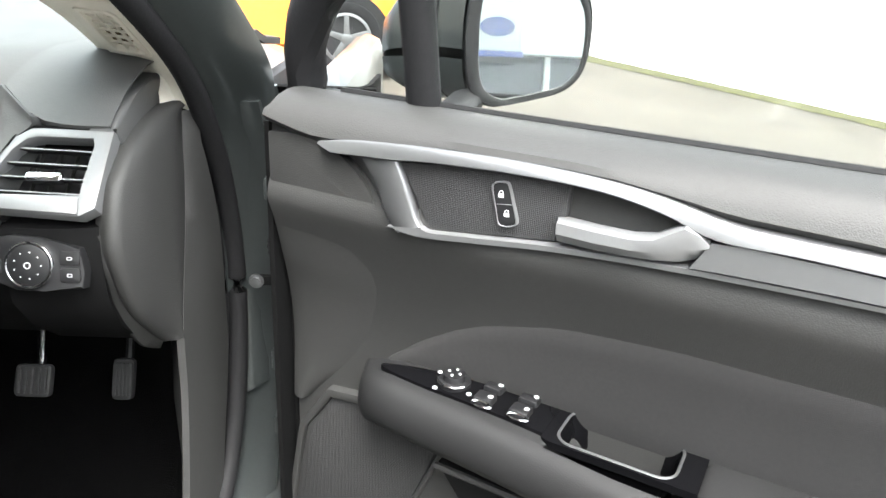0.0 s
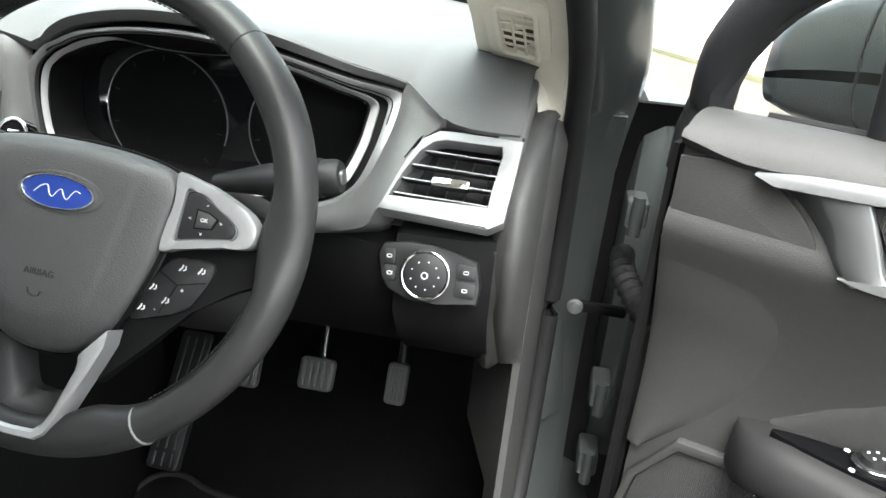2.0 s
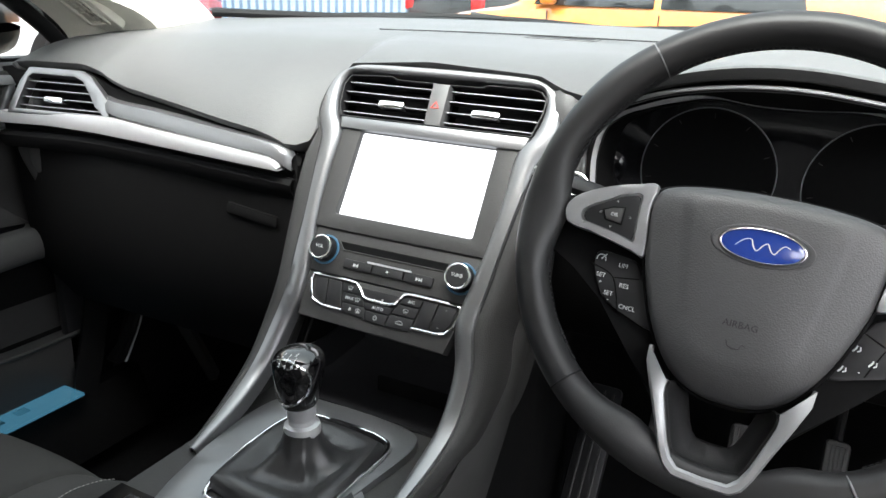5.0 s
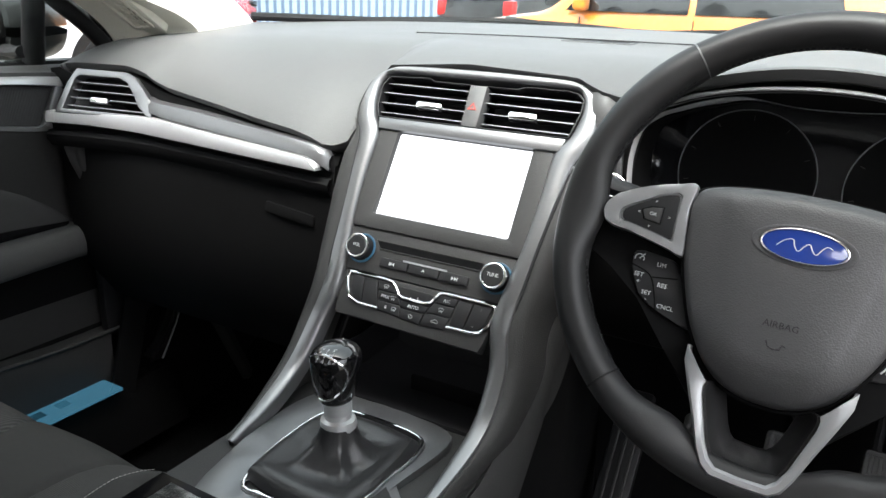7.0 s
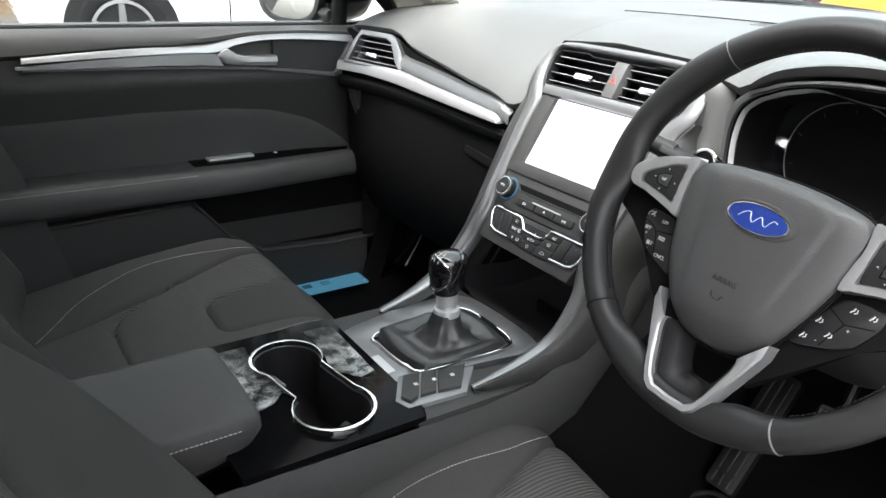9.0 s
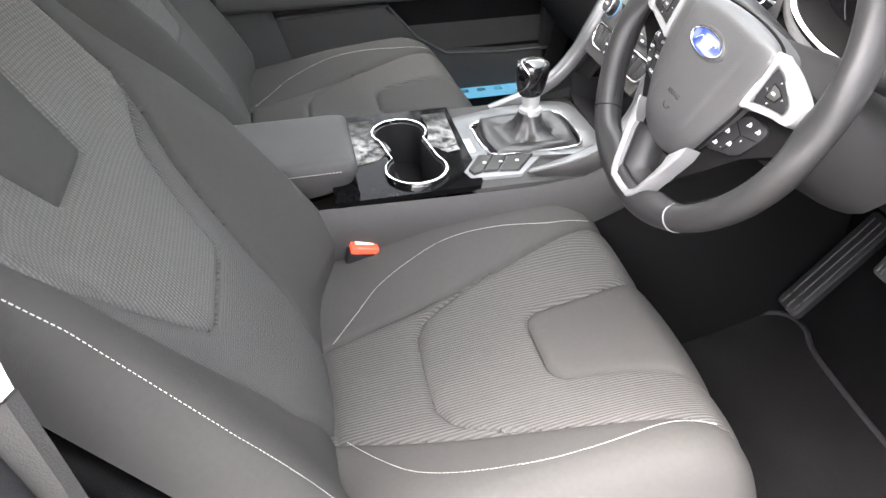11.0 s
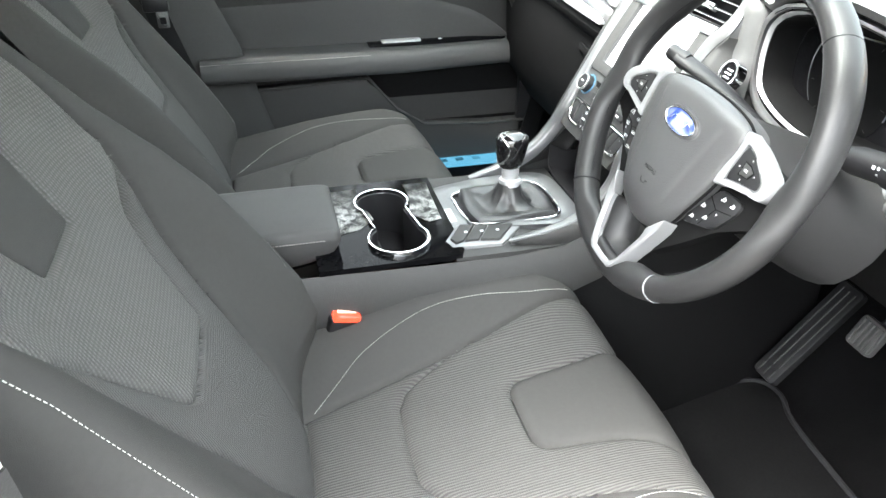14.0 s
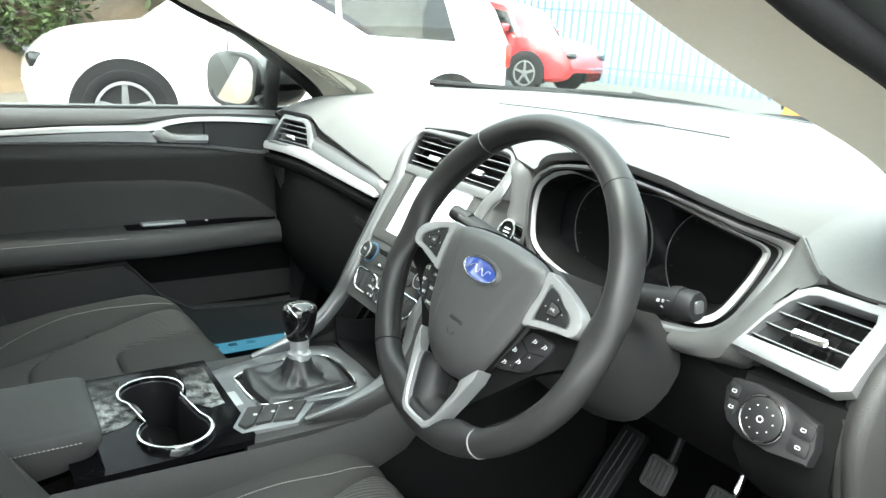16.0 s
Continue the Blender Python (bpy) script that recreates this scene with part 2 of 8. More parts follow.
def tube(path, radius, n=10, closed=False, flat=1.0, up=(0, 0, 1), bm=None):
    """A round or flattened bar along a path; radius may be one number or one a point."""
    bm = bm or bmesh.new()
    pts = [Vector(p) for p in path]
    k = len(pts)
    rad = radius if isinstance(radius, (list, tuple)) else [radius] * k
    rows = []
    for i, p in enumerate(pts):
        a = pts[(i - 1) % k] if closed or i else p
        b = pts[(i + 1) % k] if closed or i < k - 1 else p
        t = (b - a).normalized()
        s = t.cross(Vector(up))
        s = s.normalized() if s.length > 1e-5 else Vector((1, 0, 0))
        w = s.cross(t).normalized()
        rows.append([bm.verts.new(p + rad[i] * (s * math.cos(q) + w * flat * math.sin(q)))
                     for q in (2 * math.pi * j / n for j in range(n))])
    for i in range(k if closed else k - 1):
        for j in range(n):
            bm.faces.new((rows[i][j], rows[(i + 1) % k][j], rows[(i + 1) % k][(j + 1) % n], rows[i][(j + 1) % n]))
    if not closed:
        bm.faces.new(rows[0])
        bm.faces.new(rows[-1])
    return bm


def rbox(c, s, bevel=0.004, seg=2, turn=None):
    bm = bmesh.new()
    m = Matrix.Translation(c) @ (turn or Matrix.Identity(4)) @ Matrix.Diagonal((*s, 1))
    bmesh.ops.create_cube(bm, size=1.0, matrix=m)
    if bevel:
        bmesh.ops.bevel(bm, geom=bm.edges[:], offset=bevel, segments=seg, profile=0.5, affect="EDGES", clamp_overlap=True)
    return bm


def lathe(profile, place, n=28):
    """Turned form: profile of (radius, height) about the third axis of place."""
    rows = []
    for r, h in profile:
        rows.append([place(r * math.cos(2 * math.pi * i / n), r * math.sin(2 * math.pi * i / n), h) for i in range(n)])
    return sheet(rows, loop_v=True, caps=True)


def smooth_line(pts, per=6, closed=False):
    """A Catmull-Rom line through points of any dimension."""
    p = [np.array(q, float) for q in pts]
    k = len(p)
    out = []
    for i in range(k if closed else k - 1):
        a, b, c, d = (p[(i - 1) % k] if closed or i else p[0]), p[i], p[(i + 1) % k], \
            (p[(i + 2) % k] if closed or i + 2 < k else p[-1])
        for j in range(per):
            s = j / per
            out.append(tuple(0.5 * (2 * b + (c - a) * s + (2 * a - 5 * b + 4 * c - d) * s * s + (3 * b - a - 3 * c + d) * s ** 3)))
    if not closed:
        out.append(tuple(p[-1]))
    return out


def rounded(a0, b0, a1, b1, r, seg=4):
    out = []
    for ca, cb, s in ((a1 - r, b1 - r, 0), (a0 + r, b1 - r, 90), (a0 + r, b0 + r, 180), (a1 - r, b0 + r, 270)):
        for i in range(seg + 1):
            q = radians(s + 90 * i / seg)
            out.append((ca + r * math.cos(q), cb + r * math.sin(q)))
    return out


def circle(a, b, r, n=24, r2=None):
    return [(a + r * math.cos(2 * math.pi * i / n), b + (r2 or r) * math.sin(2 * math.pi * i / n)) for i in range(n)]


def interp(x, table):
    xs = [t[0] for t in table]
    return float(np.interp(x, xs, [t[1] for t in table]))


def frame_of(o, u, v, n):
    o, u, v, n = (Vector(q) for q in (o, u, v, n))
    return lambda a, b, c: o + u * a + v * b + n * c


def plain(x, y, z):
    return Vector((x, y, z))


def stitches(line, parent, name="stitching", width=0.0008, step=0.0046, gap=0.36):
    """A row of short raised threads along a line."""
    bm = bmesh.new()
    pts = [Vector(p) for p in line]
    run = 0.0
    for a, b in zip(pts, pts[1:]):
        seg = (b - a).length
        t = (b - a).normalized()
        while run < seg:
            p = a + t * run
            q = a + t * min(seg + 0.002, run + step * (1 - gap))
            tube([p, q], width * 0.55, n=5, bm=bm)
            run += step
        run -= seg
    return part(name, bm, STITCH, parent)
# ---------------- car shell ----------------


def wind_y(x):
    return 0.66 - 0.62 * x * x


def shell():
    # floor pan with tunnel
    rows = []
    for x in np.linspace(-0.74, 0.74, 38):
        tun = 0.10 * math.exp(-(x / 0.13) ** 4)
        row = []
        for y, z in ((-1.35, 0.33), (-0.75, 0.33), (-0.2, 0.31), (0.1, 0.30), (0.3, 0.32), (0.42, 0.40), (0.52, 0.55), (0.58, 0.75), (0.6, 1.0)):
            row.append((x, y, z + tun))
        rows.append(row)
    single("floor", sheet(rows, 0.02), CARPET, "black carpeted footwell floor of the car", "floor", "structure")
    # roof with cream lining
    for nm, dz, mt, lb in (("ceiling", 0.0, HEADLINER, "cream fabric lining under the car roof"), ("roof", 0.035, PAINT, "dark grey painted car roof panel")):
        rows = []
        for x in np.linspace(-0.70, 0.62, 13):
            rows.append([(x, y, z + dz - 0.10 * abs(x) ** 2.6) for y, z in ((-0.30, 1.385), (-0.5, 1.42), (-0.9, 1.44), (-1.4, 1.42), (-1.7, 1.36))])
        single(nm, sheet(rows, 0.012), mt, lb, "roof" if dz else "ceiling", "structure")
    # rear wall and left rear side, plain closing panels
    single("wall_rear", rbox((0, -1.72, 0.66), (1.5, 0.03, 0.68), 0.01), DARK, "plain dark panel behind the seats, open above", "wall", "structure")
    single("wall_rear_left", rbox((-0.735, -1.3, 0.70), (0.05, 0.86, 0.66), 0.01), DARK, "plain dark rear door panel beside the passenger", "wall", "structure")
    single("wall_rear_right", rbox((0.735, -1.34, 0.70), (0.05, 0.78, 0.66), 0.01), DARK, "plain dark rear door panel behind the driver", "wall", "structure")
    for sx, lb in ((1, "right"), (-1, "left")):
        single("rear_pillar_" + lb, tube([(sx * 0.735, -1.70, 1.0), (sx * 0.68, -1.69, 1.2), (sx * 0.60, -1.66, 1.36)], 0.05, 10), CREAM, "plain cream rear roof pillar", "pillar", "structure")
    single("wall_front", rbox((0, 0.63, 0.66), (1.44, 0.03, 0.66), 0.01), BLACK, "dark bulkhead behind the pedals", "wall", "structure")
    for sx, lb in ((1, "driver"), (-1, "passenger")):
        single("wall_fender_" + lb, rbox((sx * 0.836, 0.67, 0.66), (0.07, 0.72, 0.74), 0.03), PAINT, "dark grey painted front wing on the " + lb + " side", "wing panel", "structure")
    # bonnet scuttle beyond the windscreen
    rows = []
    for x in np.linspace(-0.74, 0.74, 25):
        rows.append([(x, wind_y(x) + d, 1.085 + e) for d, e in ((-0.03, 0.0), (0.04, 0.006), (0.10, -0.01), (0.2, -0.02))])
    single("scuttle", sheet(rows, 0.01), BLACK, "black plastic scuttle at the foot of the windscreen", "trim", "structure")
    rows = []
    for x in np.linspace(-0.86, 0.86, 25):
        rows.append([(x, min(wind_y(x), 0.62) + d, 1.055 + e - 0.12 * (abs(x) / 0.86) ** 4) for d, e in ((0.2, 0.0), (0.45, -0.005), (0.8, -0.06), (1.05, -0.16), (1.12, -0.3))])
    single("bonnet", sheet(rows, 0.01), PAINT, "dark grey painted bonnet in front of the windscreen", "bonnet", "structure")
    # sills
    for sx, lb in ((1, "driver"), (-1, "passenger")):
        rows = []
        for y in np.linspace(0.16, -1.3, 12):
            rows.append([(sx * x, y, z) for x, z in ((0.66, 0.335), (0.675, 0.42), (0.69, 0.452), (0.722, 0.456), (0.726, 0.445))])
        single("sill_" + lb, sheet(rows, 0.008), DARK, "black plastic door sill on the " + lb + " side", "sill", "structure")
        rows = []
        for y in np.linspace(0.30, -1.3, 14):
            up = 0.05 * max(0.0, (y - 0.12) / 0.18) ** 2
            rows.append([(sx * x, y, z + up) for x, z in ((0.722, 0.440), (0.728, 0.448), (0.765, 0.450), (0.80, 0.44), (0.83, 0.40), (0.86, 0.30), (0.80, 0.22))])
        single("outer_sill_" + lb, sheet(rows, 0.006), PAINT, "glossy dark grey painted outer sill on the " + lb + " side", "sill", "structure")


def pillars():
    for sx in (1, -1):
        side = "driver" if sx > 0 else "passenger"
        # slanted front pillar, cream inside
        base = thing("front_pillar_" + side, "cream cloth-covered windscreen pillar with painted outer face on the " + side + " side", "pillar", (sx * 0.69, 0.16, 1.06), kind="structure")
        outer = smooth_line([(0.705, 0.158, 1.021), (0.7035, 0.148, 1.050), (0.702, 0.136, 1.078), (0.700, 0.100, 1.112), (0.692, 0.024, 1.16), (0.676, -0.075, 1.215), (0.655, -0.2, 1.258), (0.615, -0.36, 1.34), (0.58, -0.5, 1.40)], 5)
        inner = smooth_line([(0.688, 0.150, 1.023), (0.672, 0.161, 1.056), (0.622, 0.174, 1.063), (0.614, 0.158, 1.092), (0.612, 0.045, 1.148), (0.582, -0.105, 1.207), (0.55, -0.2, 1.255), (0.505, -0.36, 1.34), (0.47, -0.5, 1.40)], 5)
        gl = smooth_line([(0.70, 0.22, 1.04), (0.685, 0.30, 1.05), (0.66, 0.38, 1.07), (0.66, 0.32, 1.13), (0.65, 0.18, 1.20), (0.635, 0.03, 1.265), (0.615, -0.1, 1.315), (0.585, -0.25, 1.375), (0.55, -0.42, 1.41)], 5)
        if sx < 0:
            outer = [(x + 0.03, y - 0.012, z) for x, y, z in outer]
            inner = [(x, y + 0.03 * max(0.0, min(1.0, y * 8)), z + 0.010 * max(0.0, min(1.0, y * 8))) for x, y, z in inner]
        rows = []
        for o, i, g in zip(outer, inner, gl):
            o, i, g = Vector(o), Vector(i), Vector(g)
            rows.append([Vector((sx * q.x, q.y, q.z)) for q in (o + Vector((0.012, 0.02, 0)), o, o.lerp(i, 0.35) + Vector((0, 0.004, 0.0)), o.lerp(i, 0.75) + Vector((0, 0.004, 0)), i, i.lerp(g, 0.25) + Vector((-0.006, 0, 0.004)), i.lerp(g, 0.6), g, g + Vector((0.02, 0.03, 0.01)))])
        part("pillar_trim", sheet(rows, 0.005), CREAM, base)
        spine = smooth_line([(0.63, -0.36, 1.335), (0.672, -0.2, 1.252), (0.693, -0.09, 1.208), (0.708, 0.0, 1.152), (0.722, 0.10, 1.075), (0.724, 0.165, 1.01), (0.724, 0.200, 0.95), (0.725, 0.232, 0.84), (0.726, 0.240, 0.72), (0.725, 0.215, 0.60)], 5)
        rows = [[(sx * (x + a * interp(z, [(0.8, 0.62), (1.05, 1.0)]) + (0.0 if sx > 0 else 0.045)), y + bb * interp(z, [(0.8, 0.5), (1.05, 1.0)]), z + c) for a, bb, c in ((-0.008, 0.012, 0.0), (0.008, 0.006, 0.002), (0.03, 0.016, 0.008), (0.058, 0.05, 0.012), (0.066, 0.09, 0.008), (0.05, 0.15, 0.0))] for x, y, z in spine]
        part("pillar_shell", sheet(rows, 0.004), PAINT, base, "dark grey painted pillar")
        # grille for demisting the side window, let into a cream panel
        ga, gb = Vector((0.06, 0.83, -0.55)).normalized(), Vector((0.87, -0.47, 0.15))
        gb = (gb - ga * ga.dot(gb)).normalized()
        gn = ga.cross(gb)
        fl = lambda q: Vector((sx * q.x, q.y, q.z))
        gp0 = frame_of((sx * (0.6535 if sx > 0 else 0.672), 0.108 if sx > 0 else 0.106, 1.106 if sx > 0 else 1.116), fl(ga), fl(gb), fl(gn))
        gp = lambda a, b, c: gp0(a * 1.12, b * 1.1, c)
        part("grille_panel", ring(rounded(-0.058, -0.030, 0.060, 0.030, 0.012), rounded(-0.036, -0.0155, 0.036, 0.0155, 0.003), gp, -0.03, 0.001, 0.003), CREAM, base)
        part("grille_frame", ring(rounded(-0.041, -0.0205, 0.041, 0.0205, 0.006), rounded(-0.036, -0.0155, 0.036, 0.0155, 0.003), gp, 0.0, 0.003, 0.001), CREAM, base)
        part("grille_back", prism(rounded(-0.037, -0.0165, 0.037, 0.0165, 0.003), gp, -0.009, -0.005), material("brown_grille_back", (0.10, 0.07, 0.025), 0.7), base, "brownish duct behind the grille")
        for k in range(5):
            q = -0.024 + 0.012 * k
            part("grille_bar", prism([(q - 0.0008, -0.0165), (q + 0.0008, -0.0165), (q + 0.0008, 0.0165), (q - 0.0008, 0.0165)], gp, -0.003, -0.0005), CREAM, base)
        for q in (-0.005, 0.0055):
            part("grille_bar", prism([(-0.037, q - 0.0008), (0.037, q - 0.0008), (0.037, q + 0.0008), (-0.037, q + 0.0008)], gp, -0.003, -0.0005), CREAM, base)
        # upright door post and its seals
        post = thing("door_post_" + side, "dark grey painted door post with black rubber seals on the " + side + " side", "door post", (sx * 0.74, 0.2, 0.45), kind="structure")
        rows = []
        for y, z in ((0.17, 1.03), (0.21, 0.97), (0.235, 0.85), (0.245, 0.72), (0.23, 0.6), (0.20, 0.52), (0.15, 0.44), (0.10, 0.40)):
            rows.append([(sx * 0.715, y - 0.012, z), (sx * 0.725, y, z), (sx * 0.762, y + 0.012, z - 0.004), (sx * 0.776, y + 0.026, z - 0.006), (sx * 0.780, y + 0.12, z)])
        part("post_panel", sheet(rows, 0.004), PAINT, post, "dark grey painted metal")
        # black sheet paints the deep shade between post and wing
        part("hinge_pocket_shade", sheet([[r[4], (sx * 0.908, r[4][1] + 0.01, r[4][2])] for r in rows], 0.004), HOODBLACK, post, "black sheet for the shaded pocket behind the hinges")
        loopl = smooth_line([(0.63, -0.36, 1.335), (0.672, -0.2, 1.252), (0.693, -0.09, 1.208), (0.708, 0.0, 1.152), (0.719, 0.10, 1.08), (0.722, 0.165, 1.005), (0.724, 0.215, 0.91),
                             (0.725, 0.238, 0.80), (0.725, 0.230, 0.69), (0.723, 0.195, 0.58), (0.718, 0.13, 0.495), (0.712, 0.0, 0.457), (0.705, -0.5, 0.45), (0.70, -0.8, 0.46)], 5)
        part("seal", tube([(sx * (x if sx > 0 else x + 0.035), y, z) for x, y, z in loopl], 0.013, 10), RUBBER, post)
        part("seal_lip", tube([(sx * (x - 0.022), y - 0.012, z) for x, y, z in loopl[28:52]], 0.012, 8, flat=0.6), RUBBER, post)
        part("inner_side", rbox((sx * (0.752 if sx > 0 else 0.728), 0.46 if sx > 0 else 0.34, 0.66), (0.02, 0.36 if sx > 0 else 0.60, 0.74), 0.004), BLACK, post, "black side of the footwell")
        # kick trim between dash end and seal
        rows = []
        for y, z in smooth_line([(0.146, 1.020), (0.140, 0.985), (0.137, 0.95), (0.124, 0.89), (0.104, 0.83), (0.088, 0.776), (0.082, 0.69), (0.067, 0.616), (0.045, 0.53), (0.03, 0.485), (0.025, 0.45)], 3):
            w = interp(z, [(0.45, 0.09), (0.6, 0.11), (0.69, 0.125), (0.79, 0.120), (0.86, 0.092), (0.92, 0.057), (0.985, 0.018), (1.02, 0.012)])
            rows.append([(sx * (0.64 if z > 0.62 else 0.68), y + (0.12 if z > 0.62 else 0.03), z - 0.03), (sx * 0.694, y - 0.004, z - 0.006), (sx * 0.702, y - 0.001, z), (sx * 0.709, y + w * 0.35, z), (sx * 0.714, y + w * 0.7, z), (sx * 0.717, y + w, z)])
        # passenger copy takes the darker plastic, so its shade sits in the colour
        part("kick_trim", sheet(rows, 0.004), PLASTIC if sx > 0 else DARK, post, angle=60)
        # middle pillar
        mid = thing("middle_pillar_" + side, "dark plastic middle pillar trim with seat belt on the " + side + " side", "pillar", (sx * 0.7, -0.72, 0.45), kind="structure")
        yb = -0.83 if sx < 0 else -0.785
        flare = lambda z: 0.0 if sx > 0 else interp(z, [(0.45, 0.180), (0.576, 0.165), (0.766, 0.139), (0.889, 0.102), (1.012, 0.074), (1.25, 0.03)])
        for nm, mt, lb, zs in (("pillar_trim", PLASTIC, "grained dark lower trim", ((0.45, 0.0), (0.6, 0.0), (0.8, 0.0), (0.9, 0.008), (0.982, 0.012)) + (((1.062, 0.022),) if sx < 0 else ())), ("upper_trim", CREAM, "cream upper trim", (((1.065, 0.022),) if sx < 0 else ((0.985, 0.010), (1.05, 0.022))) + ((1.10, 0.03), (1.2, 0.06), (1.36, 0.115)))):
            rows = []
            for z, dx in zs:
                k = (z - 0.45) * 0.10
                f = flare(z)
                rows.append([(sx * (0.715 - dx), yb + f + 0.075 - k, z), (sx * (0.708 - dx), yb + f + 0.092 - k, z), (sx * (0.70 - dx), yb + f + 0.096 - k, z), (sx * (0.688 - dx), yb + f + 0.08 - k, z), (sx * (0.685 - dx), yb - 0.12 - k, z), (sx * (0.74 - dx), yb - 0.16 - k, z)])
            part(nm, sheet(rows, 0.006), mt, mid, lb)
        sl = smooth_line([(0.655, yb - 0.045, 1.26), (0.69, yb - 0.012, 1.08), (0.707, yb + 0.006, 0.97), (0.717, yb + 0.025, 0.85), (0.722, yb + 0.04, 0.6), (0.715, yb + 0.05, 0.47)], 5)
        part("seal", tube([(sx * x, y + flare(z), z) for x, y, z in sl], 0.02, 12), RUBBER, mid, "thick black door seal")


def glazing():
    rows = []
    for x in np.linspace(-0.66, 0.66, 23):
        b = Vector((x, wind_y(x) + 0.0, 1.112))
        t = Vector((x * 0.86, -0.30 + 0.06 * (1 - (x / 0.66) ** 2), 1.385 + 0.03 * (1 - (x / 0.66) ** 2)))
        rows.append([b.lerp(t, s) + Vector((0, 0.02, 0.04)) * math.sin(math.pi * s) for s in np.linspace(0, 1, 9)])
    w = thing("window_windscreen", "clear laminated windscreen speckled with rain over the dashboard", "windscreen", (0, 0.4, 1.06), kind="structure")
    p = part("pane", sheet(rows, 0.004), SCREENGLASS, w)
    p.visible_shadow = False
    edge = [r[0] + Vector((0, -0.008, 0.002)) for r in rows]
    part("lower_seal", tube(edge, 0.008, 8), RUBBER, w)
    g = thing("window_passenger", "clear closed side window of the passenger door", "window", (-0.74, -0.2, 1.05), kind="structure")
    rows = []
    for y in np.linspace(0.14, -1.3, 13):
        top = interp(y, [(-1.3, 1.36), (-0.45, 1.38), (-0.2, 1.27), (0.02, 1.15), (0.14, 1.08)])
        rows.append([(-0.765 + 0.30 * (z - 1.03) * 0.9, y, z) for z in np.linspace(1.0, top, 5)])
    p = part("pane", sheet(rows, 0.004), WINDOW, g)
    p.visible_shadow = False


# ---------------- dashboard ----------------
SO = Vector((0.02, -0.034, 0.957))
_r = radians(31.3)
ST = frame_of(SO, (1, 0, 0), (0, math.sin(_r), math.cos(_r)), (0, -math.cos(_r), math.sin(_r)))

BROW_Z = [(-0.73, 1.036), (-0.685, 1.0415), (-0.585, 1.0425), (-0.545, 1.036), (-0.520, 1.0250), (-0.490, 1.0180), (-0.388, 1.0055), (-0.286, 0.9920), (-0.238, 0.9860), (-0.205, 0.9780), (-0.185, 0.970), (-0.165, 0.975), (-0.15, 0.985), (-0.13, 1.04), (-0.115, 1.074),
          (0.0, 1.083), (0.14, 1.078), (0.17, 1.068), (0.19, 1.064), (0.212, 1.058), (0.225, 1.0655), (0.251, 1.0795), (0.283, 1.0918), (0.325, 1.1015), (0.366, 1.1065), (0.408, 1.1068), (0.450, 1.1028), (0.482, 1.0982), (0.508, 1.0905), (0.5445, 1.0745), (0.571, 1.066), (0.593, 1.057), (0.612, 1.046), (0.630, 1.034), (0.65, 1.0285), (0.675, 1.0275), (0.73, 1.027)]
BROW_Y = [(-0.73, -0.018), (-0.685, -0.006), (-0.585, 0.010), (-0.52, 0.006), (-0.30, -0.006), (-0.18, -0.004), (-0.13, 0.02), (-0.11, 0.03), (0.14, 0.028), (0.158, 0.020), (0.172, 0.013), (0.19, 0.014), (0.212, 0.016), (0.225, 0.010), (0.251, -0.008), (0.283, -0.022), (0.325, -0.030), (0.366, -0.034), (0.408, -0.035), (0.450, -0.034), (0.482, -0.029), (0.508, -0.020), (0.5445, 0.012), (0.571, 0.032), (0.593, 0.050), (0.612, 0.036), (0.630, 0.024), (0.65, 0.022), (0.675, 0.022), (0.73, 0.026)]


